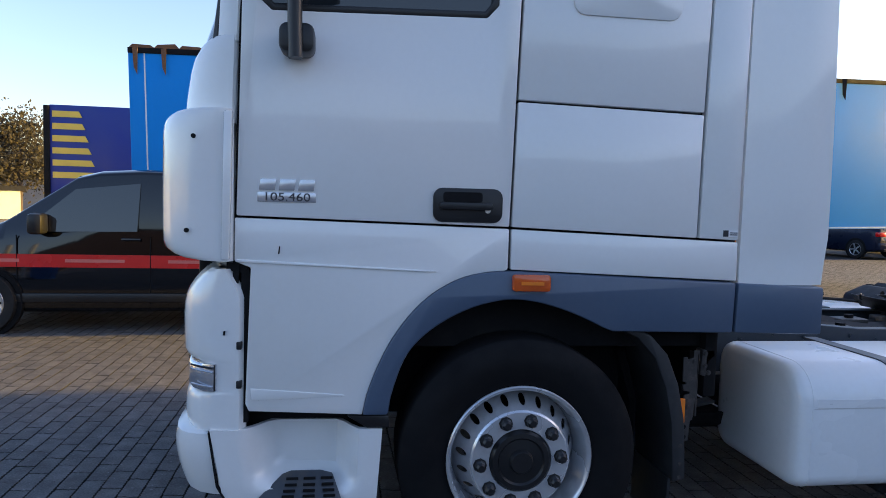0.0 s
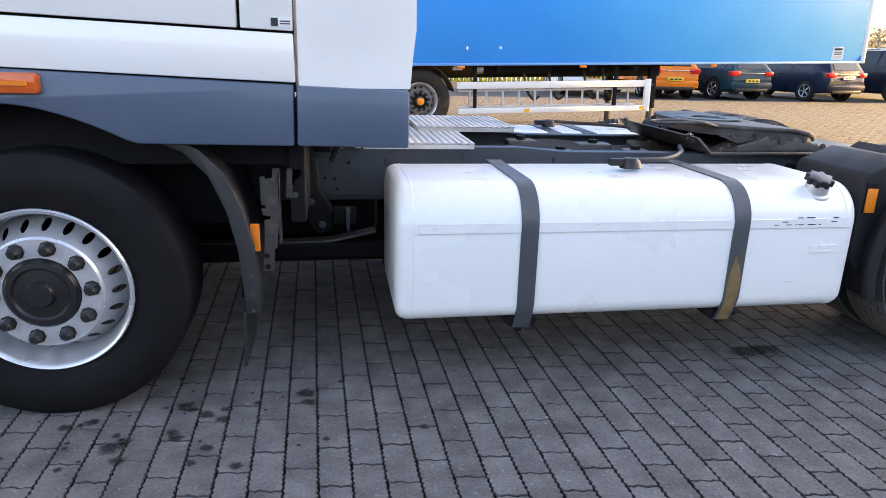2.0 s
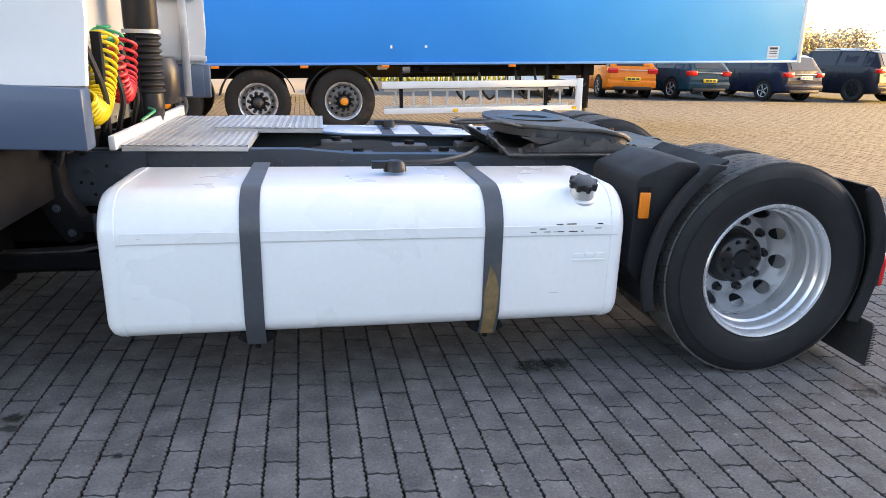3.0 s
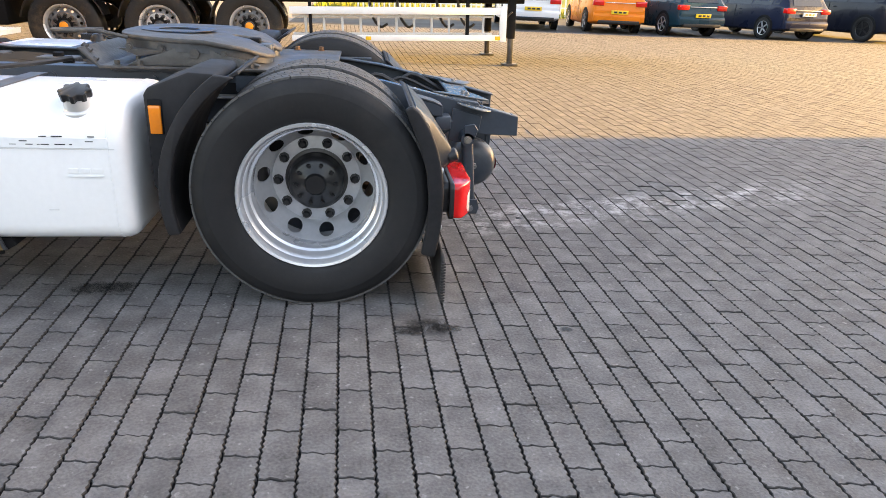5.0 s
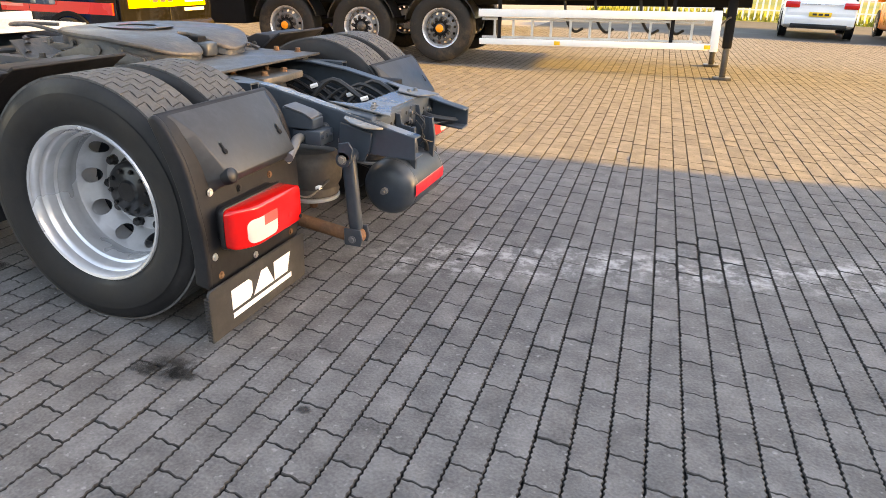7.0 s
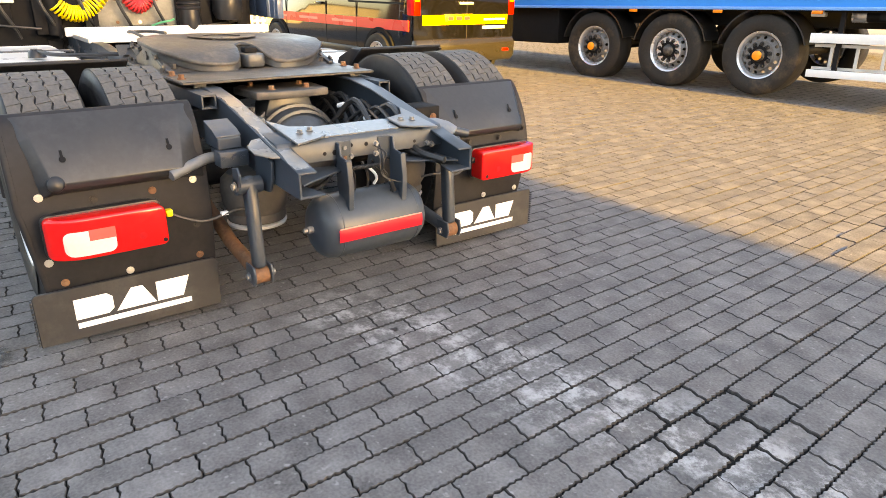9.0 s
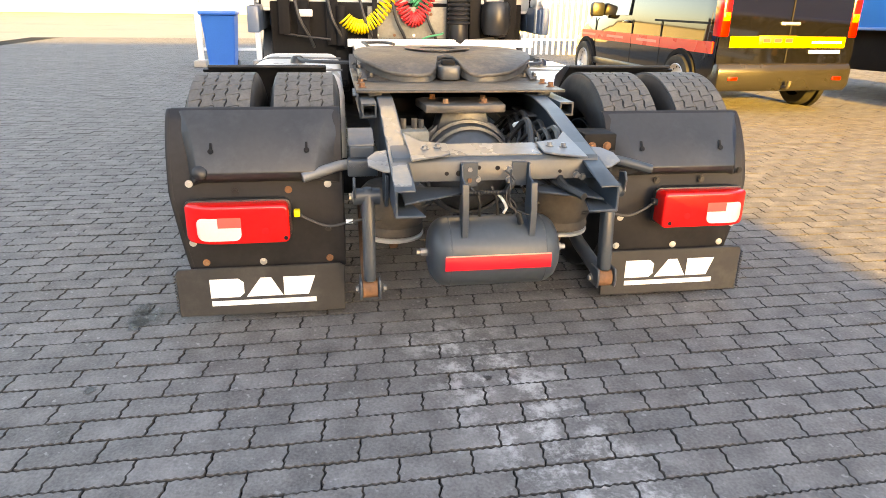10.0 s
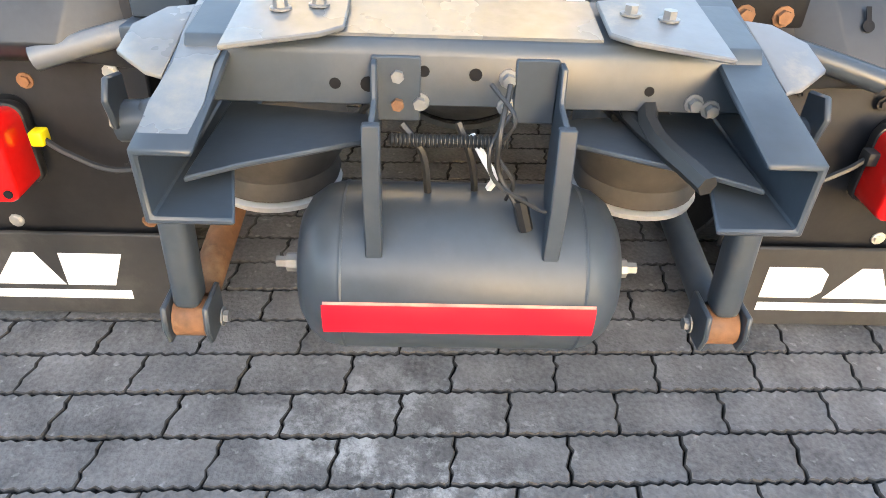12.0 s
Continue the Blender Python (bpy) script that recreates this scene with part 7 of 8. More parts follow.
                box(bm, 0.02, wr * 0.63, -0.022, 0.022, -0.012, 0.006, Matrix.Rotation(a, 4, "Y") @ Matrix.Rotation(math.pi / 2, 4, "X"))
                part("spoke", bm, wheel_mat, wl)
    return ob


def paintc(name, col):
    return surf(name, col, 0.3, var=0.05, bump=0.01, coat=0.12, spec=0.2)


car("white hatchback parked in a row on asphalt", paintc("white_car_paint", (0.80, 0.80, 0.80)), 4.05, 1.76, 1.46, "hatch", pose(9.55, 19.4, 0, 0, 0, 84), PLATE_YELLOW)
car("orange hatchback parked in a row on asphalt", paintc("orange_car_paint", (0.80, 0.20, 0.015)), 3.95, 1.70, 1.50, "hatch", pose(12.05, 18.9, 0, 0, 0, 86), PLATE_YELLOW)
car("dark teal hatchback parked in a row on asphalt", paintc("teal_car_paint", (0.007, 0.036, 0.055)), 4.0, 1.70, 1.46, "hatch", pose(14.2, 18.7, 0, 0, 0, 98), PLATE_YELLOW)
car("navy estate car parked in a row on asphalt", paintc("navy_car_paint", (0.009, 0.014, 0.034)), 4.75, 1.82, 1.50, "estate", pose(17.3, 18.9, 0, 0, 0, 103), GUARD)
car("large dark blue sport utility car with roof rails", paintc("dark_blue_car_paint", (0.008, 0.010, 0.018)), 5.0, 1.95, 1.72, "estate", pose(20.9, 19.3, 0, 0, 0, 105), GUARD, wheel_mat=BLACK, wr=0.38, hi=0.05, rails_on=True)

# ---- the van ----
van = thing("panel_van", "black panel van with a red and yellow stripe, parked on paving", "van", at=pose(-3.014, 4.80, 0, 0, 0, 182.2))
VL, VW, VH = 4.75, 1.90, 1.80
h, w = VL / 2, VW / 2
st = [(-h, 0.40, 1.05, 1.69, w * .90, w * .955, w * .84), (-h + 0.05, 0.30, 1.08, 1.77, w * .95, w * .985, w * .88), (-h + 0.35, 0.24, 1.09, VH, w, w, w * .91), (0.0, 0.22, 1.08, VH, w, w, w * .91), (0.42, 0.22, 1.07, VH - 0.03, w, w, w * .90),
      (0.66, 0.22, 1.06, VH - 0.09, w, w, w * .89), (1.38, 0.22, 1.03, 1.21, w, w, w * .87), (1.80, 0.24, 0.94, 1.03, w * .97, w * .97, w * .80), (h - 0.10, 0.28, 0.72, 0.78, w * .90, w * .90, w * .7), (h, 0.36, 0.58, 0.60, w * .78, w * .80, w * .6)]
bm = bmesh.new()
rings = loft(bm, st)
co = [[v.co.copy() for v in r] for r in rings]
bev(bm, 0.035, 3, 25)
part("van_body", bm, VAN_BLACK, van, "glossy black van body", 50)
for i, j in ((3, 4), (8, 7)):
    sgn = 1 if i == 3 else -1
    quad = [(0.0, sgn * w * 0.998, 1.11), (1.02, sgn * w * 0.998, 1.09), (1.02, sgn * w * 0.975, 1.25), (0.66, sgn * w * 0.930, 1.58), (-0.02, sgn * w * 0.922, 1.65)]
    part("door_window", panel_on(quad if sgn < 0 else quad[::-1], 0.02, 0.014, 0.04), VAN_GLASS, van, "side window reflecting the sky")
    part("red_stripe", bm_box(-h + 0.10, 1.80, min(sgn * (w - 0.02), sgn * (w + 0.003)), max(sgn * (w - 0.02), sgn * (w + 0.003)), 0.72, 0.860), VAN_RED, van, "red side stripe with a faint line of print")
    for q in range(3):
        part("print_bar", bm_box(-0.9 + q * 1.05, -0.3 + q * 1.05, sgn * (w + 0.004) - 0.001, sgn * (w + 0.004) + 0.001, 0.775, 0.810), surf("pale_red_print", (0.75, 0.20, 0.16), 0.4, bump=0.0), van)
    part("rub_strip", bm_box(-1.05, 1.30, min(sgn * (w - 0.02), sgn * (w + 0.022)), max(sgn * (w - 0.02), sgn * (w + 0.022)), 0.34, 0.44, w=0.012), BLACK, van, "black rubbing strip")
    part("door_grip", bm_box(-0.02, 0.18, sgn * (w + 0.012) - 0.014, sgn * (w + 0.012) + 0.014, 1.01, 1.045, w=0.008), VAN_BLACK, van)
    for x in (-0.12, -1.0, 1.22):
        part("door_seam", bm_box(x, x + 0.009, sgn * w * 0.997 - 0.006, sgn * w * 0.997 + 0.006, 0.32, 1.06), DARK, van)
    part("door_rail", bm_box(-2.2, -0.8, sgn * (w + 0.002) - 0.006, sgn * (w + 0.002) + 0.006, 1.06, 1.085), DARK, van)
    part("van_mirror", bm_box(0.90, 1.05, min(sgn * w, sgn * (w + 0.22)), max(sgn * w, sgn * (w + 0.22)), 1.08, 1.30, w=0.04), BLACK, van, "black door mirror")
    part("tail_lamp", bm_box(-h - 0.012, -h + 0.16, min(sgn * w * 0.86, sgn * w * 0.985), max(sgn * w * 0.86, sgn * w * 0.985), 0.92, 1.48, w=0.02), RED, van, "red and orange tail lamp")
    part("indicator", bm_box(-h - 0.016, -h + 0.1, min(sgn * w * 0.875, sgn * w * 0.97), max(sgn * w * 0.875, sgn * w * 0.97), 1.10, 1.20, w=0.01), AMBER, van)
    for x in (-h + 0.78, h - 0.82):
        part("wheel_arch", bm_lathe([(0.338, -0.04), (0.395, -0.04), (0.400, 0.0), (0.392, 0.028), (0.338, 0.022)], "y", (x, sgn * (w - 0.004), 0.35), 32, closed=True), DARK, van)
        wl = part("wheel", bm_lathe([(0.0001, -0.035), (0.07, -0.03), (0.15, -0.045), (0.20, -0.02), (0.215, 0.012), (0.228, 0.0), (0.20, -0.06), (0.0001, -0.06)], "y", (0, 0, 0), 32), RIM, van, "silver steel wheel")
        wl.matrix_basis = pose(x, sgn * (w + 0.046), 0.335, 0, 0, 0 if sgn > 0 else 180)
        part("tyre", bm_lathe([(0.21, -0.2), (0.31, -0.2), (0.335, -0.17), (0.335, -0.03), (0.32, 0.012), (0.24, 0.016), (0.21, 0.0)], "y", (0, 0, 0), 36, closed=True), RUBBER, wl)
        for q in range(14):
            a = 2 * math.pi * q / 14
            part("wheel_slot", bm_lathe([(0.0001, 0), (0.014, 0), (0.014, 0.003), (0.0001, 0.003)], "y", (0.178 * math.cos(a), -0.031, 0.178 * math.sin(a)), 8), DARK, wl)
part("windscreen", panel_on([(1.36, -w * .72, 1.225), (1.36, w * .72, 1.225), (0.68, w * .70, 1.70), (0.68, -w * .70, 1.70)], 0.03, 0.012), VAN_GLASS, van)
part("rear_stripe", bm_box(-h - 0.014, -h + 0.02, -w * 0.83, w * 0.83, 0.80, 0.93), VAN_YELLOW, van, "yellow stripe across the rear doors")
part("rear_window", bm_box(-h + 0.012, -h + 0.06, -w * 0.70, w * 0.70, 1.22, 1.62, w=0.02), VAN_GLASS, van)
part("rear_bumper", bm_prism([(-h - 0.06, 0.36), (-h - 0.07, 0.55), (-h - 0.02, 0.62), (-h + 0.25, 0.62), (-h + 0.25, 0.30), (-h, 0.28)], "y", -w * 0.97, w * 0.97, w=0.03), surf("dark_bumper_plastic", (0.014, 0.013, 0.012), 0.25, var=0.1, bump=0.08), van, "dark plastic bumper")
npl = part("number_plate", bm_box(-h - 0.03, -h - 0.012, -0.10, 0.42, 0.83, 0.94, w=0.004), PLATE_YELLOW, van, "yellow plate with plain bars")
for q in range(3):
    part("plate_bar", bm_box(-h - 0.033, -h - 0.029, -0.04 + q * 0.15, 0.06 + q * 0.15, 0.86, 0.91), LETTERS_DARK, npl)
part("print_bar", bm_box(-h - 0.017, -h - 0.010, -0.74, -0.30, 0.735, 0.775), LETTER, van, "white line of print")
part("print_bar", bm_box(-h - 0.017, -h - 0.0135, -0.74, -0.32, 0.850, 0.880), LETTER, van)
part("emblem", bm_box(-h - 0.022, -h + 0.01, -0.12, 0.14, 1.06, 1.10, w=0.012), BADGE, van, "chrome emblem")
part("door_seam", bm_box(-h - 0.010, -h + 0.05, -0.008, 0.008, 0.62, 1.80), DARK, van)
part("tow_hook", bm_tube(smooth_path([(-h + 0.1, 0, 0.36), (-h - 0.10, 0, 0.34), (-h - 0.15, 0, 0.36), (-h - 0.16, 0, 0.42)], 4), 0.022, 10), GREASE, van, "tow ball")
for s in (1, -1):
    part("reflector", bm_box(-h - 0.078, -h - 0.05, s * 0.72 - 0.06, s * 0.72 + 0.06, 0.42, 0.46, w=0.004), RED, van)

# ---- yard furniture ----
bin_ob = thing("wheelie_bin", "blue plastic wheelie bin standing by the gate", "bin", at=pose(-6.35, -2.62, 0))
bm = bmesh.new()
rings = []
for z, a in ((0.06, 0.23), (0.95, 0.29), (0.98, 0.31)):
    rings.append([bm.verts.new((x * a, y * a, z)) for x, y in ((-1, -1), (1, -1), (1, 1), (-1, 1))])
for a, b in zip(rings, rings[1:]):
    for q in range(4):
        bm.faces.new((a[q], a[(q + 1) % 4], b[(q + 1) % 4], b[q]))
bm.faces.new(rings[0])
bm.faces.new(rings[-1])
bev(bm, 0.03, 2)
part("bin_body", bm, BIN_BLUE, bin_ob)
part("lid", bm_box(-0.34, 0.33, -0.33, 0.33, 0.985, 1.06, w=0.025), BIN_BLUE, bin_ob)
for s in (1, -1):
    part("bin_wheel", bm_tube([(-0.22, s * 0.20, 0.09), (-0.22, s * 0.26, 0.09)], 0.09, 16), BLACK, bin_ob)
for q, (x, y) in enumerate(((-7.1, -3.15), (-7.2, -2.05))):
    gp = thing("gate_post", "white steel gate post on a concrete foot", "post", "gate posts", at=pose(x, y, 0))
    part("post", bm_box(-0.05, 0.05, -0.05, 0.05, 0.05, 2.2, w=0.008), FENCE, gp)
    part("post_foot", bm_box(-0.22, 0.22, -0.12, 0.12, 0.0, 0.12, w=0.02), surf("concrete_foot", (0.32, 0.31, 0.29), 0.8, bump=0.2) if q == 0 else bpy.data.materials["concrete_foot"], gp)
rail_ob = thing("gate_rail", "white steel gate rails between the posts", "gate", at=pose(-7.15, -2.6, 0))
for z in (0.30, 1.2):
    part("gate_bar", bm_box(-0.03, 0.03, -0.5, 0.5, z, z + 0.05), FENCE, rail_ob)


def palisade(x, y0, y1, gap=0.155, height=1.9, along="y", group=""):
    f = thing("palisade_fence", "white steel palisade fence along the yard's edge", "fence")
    n = int((y1 - y0) / gap)
    pale = None
    for q in range(n + 1):
        c = y0 + gap * q
        if pale is None:
            pale = mesh_of("pale", bm_prism([(-0.033, 0.0), (0.033, 0.0), (0.033, height - 0.10), (0.0, height), (-0.033, height - 0.10)], "x" if along == "y" else "y", -0.012, 0.012), FENCE, 0)
        ob = part("pale", pale, None, f)
        ob.location = (x, c, 0) if along == "y" else (c, x, 0)
    for z in (0.35, height - 0.45):
        part("fence_rail", bm_box(x + 0.014, x + 0.05, y0, y1, z, z + 0.05) if along == "y" else bm_box(y0, y1, x + 0.014, x + 0.05, z, z + 0.05), FENCE, f)
    return f


palisade(-10.6, 2.2, 13.5)
palisade(26.5, 4.0, 26.0, gap=0.22, height=1.3, along="x")

# ---- distance: trees, hedge, buildings ----
LEAF_YELLOW = surf("autumn_leaves", (0.46, 0.36, 0.10), 0.7, var=0.35, scale=1.5, fine=8, bump=0.0, island=0.8)
# The haze of the distance is mixed into this pale leaf colour.
LEAF_PALE = surf("hazy_pale_leaves", (0.30, 0.25, 0.16), 0.7, var=0.35, scale=1.5, fine=8, bump=0.0, island=0.5)
LEAF_GREEN = surf("dull_green_leaves", (0.034, 0.028, 0.012), 0.8, var=0.45, scale=1.5, fine=8, bump=0.0, island=0.8)
BARK = surf("bark", (0.09, 0.065, 0.045), 0.9, var=0.3, scale=5, bump=0.5)


def tree(label, x, y, height, spread, leaf, seed, leaves=1500, size=0.28):
    rng = random.Random(seed)
    ob = thing("tree", label, "tree", at=pose(x, y, 0))
    bm = bmesh.new()
    tube(bm, [(0, 0, 0), (0.05, 0.02, height * 0.3), (0.0, 0.06, height * 0.62), (0.05, 0, height * 0.9)], 0.045 * height * 0.6, 8, 0.03)
    tips = []
    for q in range(11):
        a, z0 = q * 2.4, height * (0.25 + 0.055 * q)
        d = spread * (0.55 + 0.45 * rng.random()) * (1.1 - 0.05 * q)
        tip = Vector((math.cos(a) * d, math.sin(a) * d, z0 + height * (0.12 + 0.15 * rng.random())))
        tube(bm, [(0, 0, z0), tuple(tip * 0.5 + Vector((0, 0, z0 * 0.5 + 0.1))), tuple(tip)], 0.012 * height, 6, 0.012)
        tips += [tip, tip * 0.65 + Vector((0, 0, z0 * 0.35))]
    tips.append(Vector((0, 0, height * 0.95)))
    part("trunk", bm, BARK, ob)
    verts, faces = [], []
    for q in range(leaves):
        t = rng.choice(tips)
        c = t + Vector((rng.gauss(0, 1), rng.gauss(0, 1), rng.gauss(0, 0.8))) * spread * 0.24
        u = Vector((rng.gauss(0, 1), rng.gauss(0, 1), rng.gauss(0, 1))).normalized()
        v = u.orthogonal().normalized()
        s = size * (0.5 + rng.random())
        k = len(verts)
        verts += [c - u * s, c + v * s * 0.5, c + u * s, c - v * s * 0.5]
        faces.append((k, k + 1, k + 2, k + 3))
    me = bpy.data.meshes.new("crown")
    me.from_pydata([tuple(p) for p in verts], [], faces)
    me.materials.append(leaf)
    part("crown", me, None, ob, "uneven leafy crown")
    return ob


tree("dark leafy tree far behind the yard", -20.6, 40, 5.6, 2.4, LEAF_GREEN, 1, 7000, 0.10)
tree("dark leafy tree far behind the yard", -24.5, 42, 6.0, 2.8, LEAF_GREEN, 2, 7000, 0.10)
tree("dark leafy tree far behind the yard", -28.5, 41, 5.4, 2.6, LEAF_GREEN, 3, 7000, 0.10)
tree("yellow autumn tree behind the parked cars", 43.5, 54, 6.6, 2.3, LEAF_YELLOW, 4, 5000, 0.14)
tree("yellow autumn tree behind the parked cars", 36.0, 56, 6.6, 2.4, LEAF_YELLOW, 5, 5000, 0.14)
for q in range(9):
    tree("hazy distant tree behind the parked cars", 50 + q * 7.5, 84 + 5 * math.sin(q * 2.1), 4.4 + 0.8 * math.sin(q * 1.7), 4.0, LEAF_PALE, 20 + q, 3200, 0.24)


def shed(x0, x1, y0, y1, hgt, name, label, mat):
    ob = thing(name, label, "building")
    part("wall", bm_box(x0, x1, y0, y1, 0, hgt), mat, ob)
    part("roof", bm_box(x0 - 0.2, x1 + 0.2, y0 - 0.2, y1 + 0.2, hgt, hgt + 0.25), DARK, ob)
    return ob


CLAD = surf("pale_metal_cladding", (0.36, 0.36, 0.36), 0.5, var=0.08, scale=0.4, fine=3, bump=0.1)
# Brick of a building out of view, dark so that the van mirrors little.
CLAD_WARM = surf("warm_brick_wall", (0.16, 0.10, 0.075), 0.8, var=0.15, scale=0.5, fine=4, bump=0.2)
shed(-30, -19.2, 34, 37, 1.55, "low_building", "low white building far across the yard", CLAD)
shed(-36, -19.2, 47, 52, 2.6, "low_building", "low white building far across the yard", CLAD)
# the hall whose shadow lies over the truck, added out of view, and the far side of the yard
hall = shed(24.0, 60.0, -70.0, 3.43, 7.2, "shade_hall", "tall pale hall added out of view to shade the truck", CLAD)
shed(-60.0, 30.0, -62.0, -46.0, 7.0, "depot_building", "long low depot building across the yard", CLAD_WARM)
shed(-75.0, -55.0, -40.0, 10.0, 3.0, "depot_building", "long low depot building across the yard", CLAD)

# ---- ground ----
def paver_ground(name):
    m = surf(name, (0.22, 0.20, 0.18), 0.85, var=0.18, scale=0.35, fine=9, bump=0.25, dirt=(0.13, 0.12, 0.11), dirt_scale=0.25, dirt_amount=0.5, spec=0.2)
    return m


FAR = paver_ground("distant_paving")
bm = bmesh.new()
vs = [bm.verts.new(p) for p in ((-2500, -2500, -0.026), (2500, -2500, -0.026), (2500, 2500, -0.026), (-2500, 2500, -0.026))]
bm.faces.new(vs)
ground = tagged(new("ground", mesh_of("ground", bm, FAR, 0)), "wide paved yard reaching the horizon", "ground", kind="structure")
ASPHALT = surf("asphalt", (0.055, 0.054, 0.053), 0.9, var=0.2, scale=1.0, fine=30, bump=0.3, spec=0.2)
bm = bmesh.new()
vs = [bm.verts.new(p) for p in ((2, 16.6, -0.012), (60, 16.6, -0.012), (60, 25.5, -0.012), (2, 25.5, -0.012))]
bm.faces.new(vs)
tagged(new("road", mesh_of("road", bm, ASPHALT, 0)), "dark asphalt parking strip", "road", kind="structure")
GRASS = surf("sunlit_grass", (0.16, 0.17, 0.03), 0.9, var=0.3, scale=1.5, fine=20, bump=0.6, spec=0.1)
bm = bmesh.new()
rng = random.Random(8)
for q in range(5000):
    x, y = 2 + rng.random() * 45, 25.6 + rng.random() * 6
    a = rng.random() * 6.28
    hh = 0.08 + rng.random() * 0.16
    v = [bm.verts.new((x + math.cos(a) * 0.05, y + math.sin(a) * 0.05, -0.01)), bm.verts.new((x - math.cos(a) * 0.05, y - math.sin(a) * 0.05, -0.01)), bm.verts.new((x + 0.04 * math.sin(q), y, hh))]
    bm.faces.new(v)
tagged(new("grass", mesh_of("grass", bm, GRASS, 0)), "strip of sunlit yellow-green grass", "grass", kind="stuff")
bm = bmesh.new()
vs = [bm.verts.new(p) for p in ((2, 25.5, -0.008), (60, 25.5, -0.008), (60, 70, -0.008), (2, 70, -0.008))]
bm.faces.new(vs)
tagged(new("verge", mesh_of("verge", bm, GRASS, 0)), "sunlit grass verge behind the cars", "verge", kind="structure")


# ---- block paving ----


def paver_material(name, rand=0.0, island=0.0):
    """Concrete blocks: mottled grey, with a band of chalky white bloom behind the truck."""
    m = surf(name, (0.130, 0.125, 0.123), 0.88, var=0.55, scale=8.0, fine=95, bump=0.7, dirt=(0.070, 0.067, 0.066), dirt_scale=5.5, dirt_amount=0.6, spec=0.22, rand=rand, island=island)
    n, l = m.node_tree.nodes, m.node_tree.links
    b = n["Principled BSDF"]
    old = b.inputs["Base Color"].links[0].from_socket
    geo = n.new("ShaderNodeNewGeometry")
    sep = n.new("ShaderNodeSeparateXYZ")
    l.new(geo.outputs["Position"], sep.inputs[0])

    def calc(op, a, c, d=None):
        q = n.new("ShaderNodeMath")
        q.operation = op
        for i, v in enumerate((a, c, d)):
            if v is None:
                continue
            if isinstance(v, (int, float)):
                q.inputs[i].default_value = v
            else:
                l.new(v, q.inputs[i])
        return q.outputs[0]

    def ramp(v, lo, hi, to0=0.0, to1=1.0):
        r = n.new("ShaderNodeMapRange")
        r.interpolation_type = "SMOOTHSTEP"
        r.inputs["From Min"].default_value, r.inputs["From Max"].default_value = lo, hi
        r.inputs["To Min"].default_value, r.inputs["To Max"].default_value = to0, to1
        l.new(v, r.inputs["Value"])
        return r.outputs[0]

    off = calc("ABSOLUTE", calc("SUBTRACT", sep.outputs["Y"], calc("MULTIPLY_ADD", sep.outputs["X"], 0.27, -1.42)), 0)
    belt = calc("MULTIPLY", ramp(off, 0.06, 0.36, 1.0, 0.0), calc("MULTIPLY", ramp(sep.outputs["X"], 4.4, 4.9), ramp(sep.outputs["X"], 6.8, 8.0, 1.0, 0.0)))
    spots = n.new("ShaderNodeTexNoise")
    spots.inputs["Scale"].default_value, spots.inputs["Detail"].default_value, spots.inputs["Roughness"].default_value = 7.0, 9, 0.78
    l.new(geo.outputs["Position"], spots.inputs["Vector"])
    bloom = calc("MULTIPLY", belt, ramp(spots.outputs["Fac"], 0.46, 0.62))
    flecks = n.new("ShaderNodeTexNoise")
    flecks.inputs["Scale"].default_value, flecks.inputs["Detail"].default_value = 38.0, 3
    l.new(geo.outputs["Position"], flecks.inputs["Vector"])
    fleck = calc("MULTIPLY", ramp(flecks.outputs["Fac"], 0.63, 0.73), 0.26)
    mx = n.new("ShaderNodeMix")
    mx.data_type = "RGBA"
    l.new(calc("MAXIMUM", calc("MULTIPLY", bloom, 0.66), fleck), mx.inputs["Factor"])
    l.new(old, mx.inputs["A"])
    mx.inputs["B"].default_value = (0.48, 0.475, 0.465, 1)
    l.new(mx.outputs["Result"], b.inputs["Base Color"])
    return m


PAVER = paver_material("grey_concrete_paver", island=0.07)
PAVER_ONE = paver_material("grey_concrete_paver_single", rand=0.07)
# Block edges are coloured dark to cancel bright rims from the low sun.
EDGE = surf("dark_paver_edge", (0.060, 0.057, 0.055), 0.95, var=0.35, scale=9, fine=90, bump=0.2, spec=0.1)
JOINT = surf("dark_joint_sand", (0.016, 0.015, 0.014), 0.95, var=0.3, scale=5, fine=150, bump=0.5, spec=0.05)
PW, PL = 0.1106, 0.2165       # pitch of the courses and of the blocks in a course
TILT = radians(1.43)          # the courses lie a little askew to the truck
DRIFT = -0.037                # the bond slips a little from course to course
PHASE = 0.90 * PL
NEAR = (-75, 90, -25, 46)     # courses and blocks with full outlines
WIDE = (-160, 215, -46, 75)   # the rest of the yard, with plain outlines
DEEP = 0.011
cosr, sinr = math.cos(TILT), math.sin(TILT)


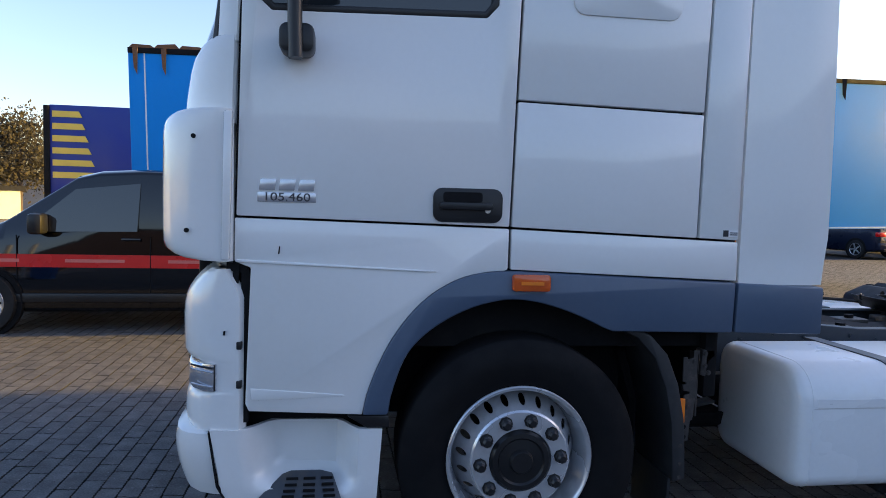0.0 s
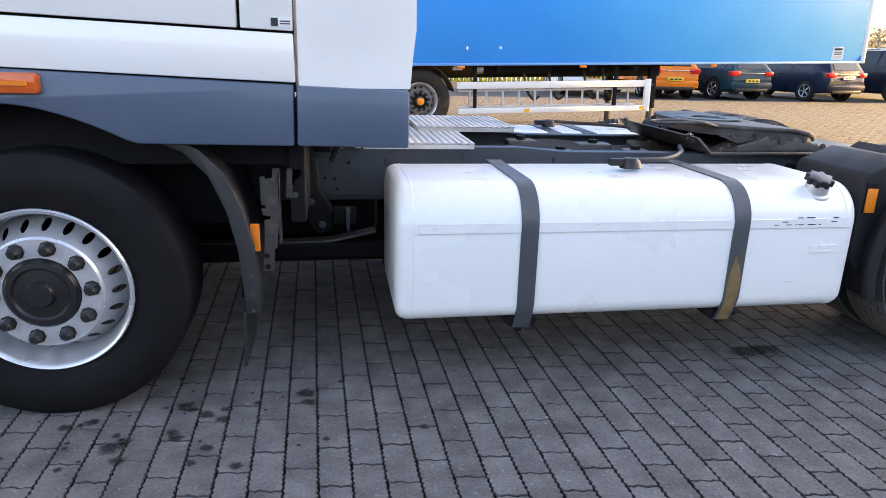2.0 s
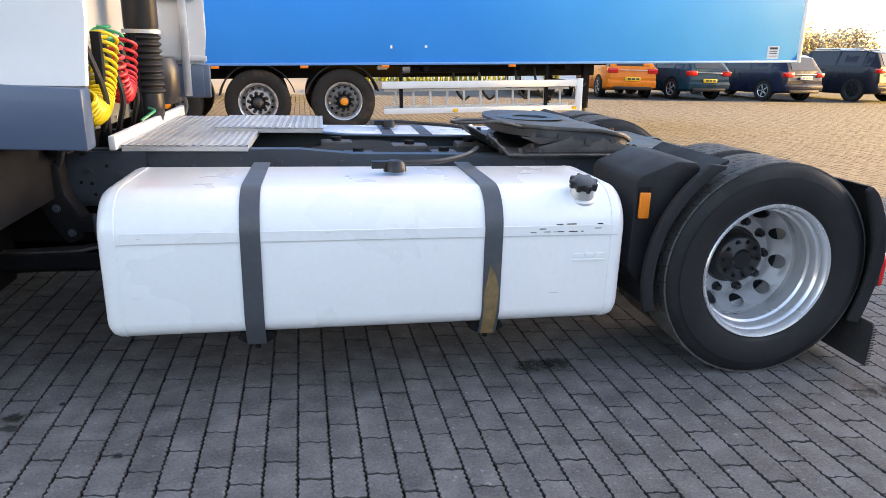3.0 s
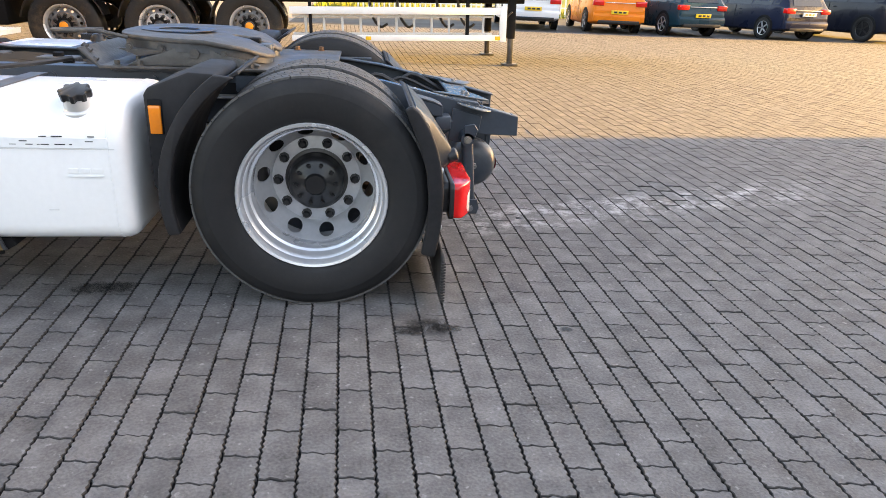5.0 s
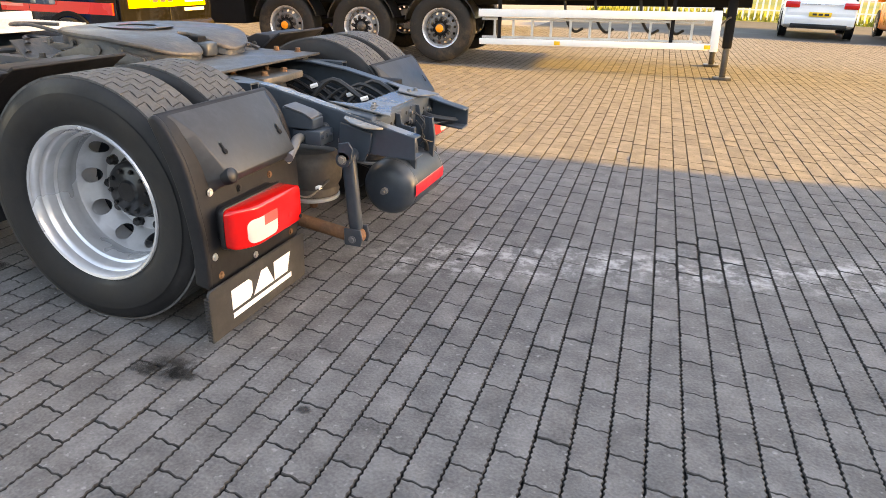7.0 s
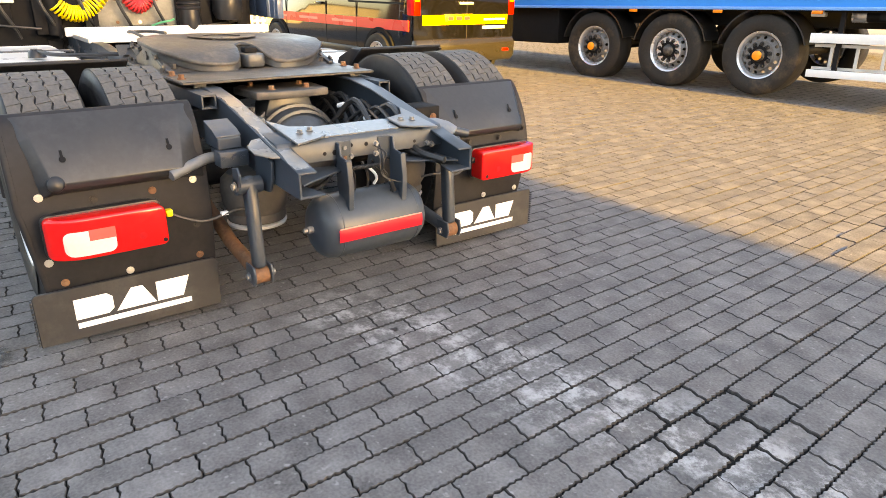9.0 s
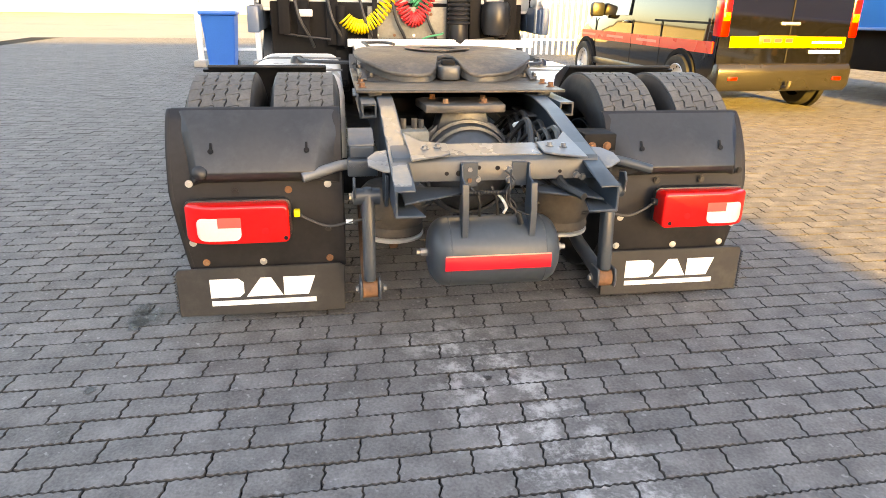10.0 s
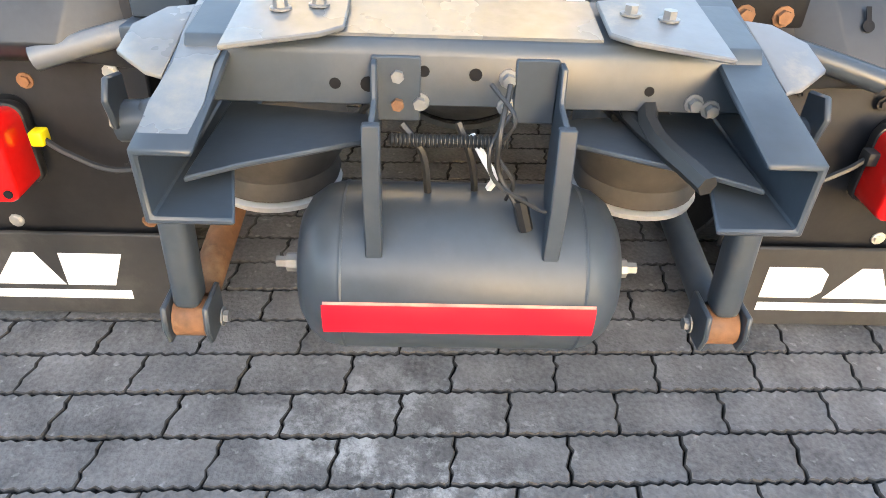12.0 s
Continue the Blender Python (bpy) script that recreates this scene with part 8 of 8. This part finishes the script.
def paver_outline(grow=0.0, wear=0.0):
    """A block with toothed long sides and zigzag ends, so that each fits its neighbours; wear rounds its corners."""
    hw, hl = PW / 2 - 0.0031 - grow, PL / 2 - 0.0021 - grow
    n = 16
    tooth = (-0.0030, 0.0030)

    def side(sign, order):
        out = []
        for q in order:
            f = 2 * q / n - 1
            out.append((sign * hw + tooth[q % 2] - sign * wear * max(0.0, abs(f) - 0.6) * 0.06, hl * f))
        return out

    right = side(1, range(1, n))
    top = [(hw * u, hl + v - wear * 0.02 * abs(u)) for u, v in ((0.96, -0.0066), (0.60, -0.0030), (0.34, -0.0068), (0.0, 0.0), (-0.34, 0.0068), (-0.60, 0.0030), (-0.96, 0.0066))]
    left = side(-1, range(n - 1, 0, -1))
    low = [(hw * u, -hl + v + wear * 0.02 * abs(u)) for u, v in ((-0.96, 0.0066), (-0.60, 0.0030), (-0.34, 0.0068), (0.0, 0.0), (0.34, -0.0068), (0.60, -0.0030), (0.96, -0.0066))]
    return right + top + left + low


def paver_at(n, m):
    """Where the block of course n stands in the yard."""
    u = 0.0265 + (n + 0.5) * PW
    v = PHASE + (m + 0.5 + 0.5 * (n % 2)) * PL + DRIFT * (u - 5.0) + 0.002 * math.sin(n * 1.7)
    return u * cosr - v * sinr, u * sinr + v * cosr


def paver_points(rng, grow=0.0, wear=0.0):
    """Foot, shoulder and top of one block, its outline chipped a little."""
    out = [(x + rng.gauss(0, 0.0008), y + rng.gauss(0, 0.0008)) for x, y in paver_outline(grow, wear)]
    inn = [(x * (1 - 0.0022 / (PW / 2)), y * (1 - 0.0022 / (PL / 2))) for x, y in out]
    return np.array([(x, y, -DEEP) for x, y in out] + [(x, y, -0.0025) for x, y in out] + [(x, y, 0.0) for x, y in inn])


NP = len(paver_outline())
base_faces = [tuple(range(2 * NP, 3 * NP))] + [(k * NP + q, k * NP + (q + 1) % NP, (k + 1) * NP + (q + 1) % NP, (k + 1) * NP + q) for k in (1, 0) for q in range(NP)]
face_materials = [0] + [1] * NP + [1] * NP
rng = random.Random(4)


def single_mesh(grow=0.0, wear=0.0):
    me = bpy.data.meshes.new("paver")
    me.from_pydata(paver_points(rng, grow, wear).tolist(), [], base_faces)
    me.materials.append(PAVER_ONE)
    me.materials.append(EDGE)
    me.polygons.foreach_set("material_index", face_materials)
    return me


shapes = [paver_points(rng) for q in range(24)]
sound = [single_mesh() for q in range(8)]
worn = [single_mesh(0.0006 + 0.0007 * q, 0.10 + 0.07 * q) for q in range(4)]
many, singles = [], []
for n in range(NEAR[0], NEAR[1]):
    for m in range(NEAR[2], NEAR[3]):
        cx, cy = paver_at(n, m)
        lift, tx, ty = rng.gauss(0, 0.0009), rng.gauss(0, 0.008), rng.gauss(0, 0.005)
        if 4.75 < cx < 6.62 and -1.45 < cy < 1.15:
            # a few blocks have sunk and lost their edges
            sunk = max(0.0, 1 - math.hypot((cx - 6.22) / 0.34, (cy - 0.34) / 0.42))
            singles.append((cx, cy, lift - 0.006 * min(1, sunk * 2), tx * (1 + 3 * sunk), ty * (1 + 4 * sunk), worn[int(rng.random() * 4)] if sunk > 0.25 else sound[int(rng.random() * 8)]))
            continue
        p = shapes[int(rng.random() * len(shapes))].copy()
        p[:, 2] += lift + p[:, 0] * tx + p[:, 1] * ty
        many.append(np.column_stack((cx + p[:, 0] * cosr - p[:, 1] * sinr, cy + p[:, 0] * sinr + p[:, 1] * cosr, p[:, 2])))
faces = [tuple(k * 3 * NP + i for i in f) for k in range(len(many)) for f in base_faces]
# the same courses go on to the parked cars, there with plain block outlines
simple = np.array([(sx * (PW / 2 - dx), sy * (PL / 2 - dy), z) for z, dx, dy in ((-DEEP, 0.0046, 0.0024), (0.0, 0.0056, 0.0034)) for sx, sy in ((-1, -1), (1, -1), (1, 1), (-1, 1))])
simple_faces = [(4, 5, 6, 7), (0, 1, 5, 4), (1, 2, 6, 5), (2, 3, 7, 6), (3, 0, 4, 7)]
far = []
for n in range(WIDE[0], WIDE[1]):
    for m in range(WIDE[2], WIDE[3]):
        if NEAR[0] <= n < NEAR[1] and NEAR[2] <= m < NEAR[3]:
            continue
        cx, cy = paver_at(n, m)
        far.append(np.column_stack((cx + simple[:, 0] * cosr - simple[:, 1] * sinr, cy + simple[:, 0] * sinr + simple[:, 1] * cosr, simple[:, 2] + rng.gauss(0, 0.0008))))
far_mesh = bpy.data.meshes.new("far_pavers")
far_mesh.from_pydata(np.concatenate(far).tolist(), [], [tuple(k * 8 + i for i in f) for k in range(len(far)) for f in simple_faces])
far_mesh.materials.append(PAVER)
far_mesh.materials.append(EDGE)
far_mesh.polygons.foreach_set("material_index", [0, 1, 1, 1, 1] * len(far))
me = bpy.data.meshes.new("pavement")
me.from_pydata(np.concatenate(many).tolist(), [], faces)
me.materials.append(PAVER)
me.materials.append(EDGE)
me.polygons.foreach_set("material_index", face_materials * len(many))
bed = bmesh.new()
vs = [bed.verts.new(p) for p in ((-17.5, -10.3, -DEEP - 0.001), (23.6, -9.6, -DEEP - 0.001), (23.0, 16.2, -DEEP - 0.001), (-18.2, 17.0, -DEEP - 0.001))]
bed.faces.new(vs)
pavement = tagged(new("pavement", mesh_of("pavement_bed", bed, JOINT, 0)), "yard paved with grey interlocking concrete blocks", "pavement", kind="structure")
field = tagged(new("paver_field", me), "worn grey concrete paving blocks with dark joints", kind="stuff")
field.parent = pavement
far_field = tagged(new("paver_field", far_mesh), "sunlit concrete paving blocks towards the parked cars", kind="stuff")
far_field.parent = pavement
for cx, cy, lift, tx, ty, block in singles:
    ob = new("paver", block)
    ob.parent = pavement
    ob.matrix_basis = Matrix.Translation((cx, cy, lift)) @ Matrix.Rotation(TILT, 4, "Z") @ Euler((ty, -tx, 0)).to_matrix().to_4x4()

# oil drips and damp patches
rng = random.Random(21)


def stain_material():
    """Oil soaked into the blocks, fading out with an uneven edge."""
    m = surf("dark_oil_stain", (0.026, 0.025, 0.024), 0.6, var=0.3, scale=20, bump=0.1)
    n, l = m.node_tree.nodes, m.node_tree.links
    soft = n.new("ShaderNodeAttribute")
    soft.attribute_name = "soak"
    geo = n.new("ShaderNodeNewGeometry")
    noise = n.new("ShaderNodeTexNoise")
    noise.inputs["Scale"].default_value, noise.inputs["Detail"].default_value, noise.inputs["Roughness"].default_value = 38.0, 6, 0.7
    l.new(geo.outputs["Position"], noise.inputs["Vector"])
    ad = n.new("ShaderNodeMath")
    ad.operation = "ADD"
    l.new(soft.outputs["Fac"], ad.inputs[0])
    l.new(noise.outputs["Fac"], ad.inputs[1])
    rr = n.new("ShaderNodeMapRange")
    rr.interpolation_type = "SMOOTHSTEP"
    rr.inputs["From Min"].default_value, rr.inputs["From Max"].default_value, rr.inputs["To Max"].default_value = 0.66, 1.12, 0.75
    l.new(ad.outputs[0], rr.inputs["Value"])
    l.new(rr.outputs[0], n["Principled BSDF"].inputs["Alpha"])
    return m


STAIN = stain_material()
stain_bm = bmesh.new()
soak = stain_bm.verts.layers.float.new("soak")


def stain(x, y, r, stretch=1.0):
    n = 13
    mid = stain_bm.verts.new((x, y, 0.0042))
    mid[soak] = 0.9
    ring = []
    for q in range(n):
        a = 2 * math.pi * q / n
        d = r * 1.45 * (0.75 + 0.5 * rng.random())
        ring.append(stain_bm.verts.new((x + d * math.cos(a) * stretch, y + d * math.sin(a), 0.0042)))
    for q in range(n):
        stain_bm.faces.new((mid, ring[q], ring[(q + 1) % n]))


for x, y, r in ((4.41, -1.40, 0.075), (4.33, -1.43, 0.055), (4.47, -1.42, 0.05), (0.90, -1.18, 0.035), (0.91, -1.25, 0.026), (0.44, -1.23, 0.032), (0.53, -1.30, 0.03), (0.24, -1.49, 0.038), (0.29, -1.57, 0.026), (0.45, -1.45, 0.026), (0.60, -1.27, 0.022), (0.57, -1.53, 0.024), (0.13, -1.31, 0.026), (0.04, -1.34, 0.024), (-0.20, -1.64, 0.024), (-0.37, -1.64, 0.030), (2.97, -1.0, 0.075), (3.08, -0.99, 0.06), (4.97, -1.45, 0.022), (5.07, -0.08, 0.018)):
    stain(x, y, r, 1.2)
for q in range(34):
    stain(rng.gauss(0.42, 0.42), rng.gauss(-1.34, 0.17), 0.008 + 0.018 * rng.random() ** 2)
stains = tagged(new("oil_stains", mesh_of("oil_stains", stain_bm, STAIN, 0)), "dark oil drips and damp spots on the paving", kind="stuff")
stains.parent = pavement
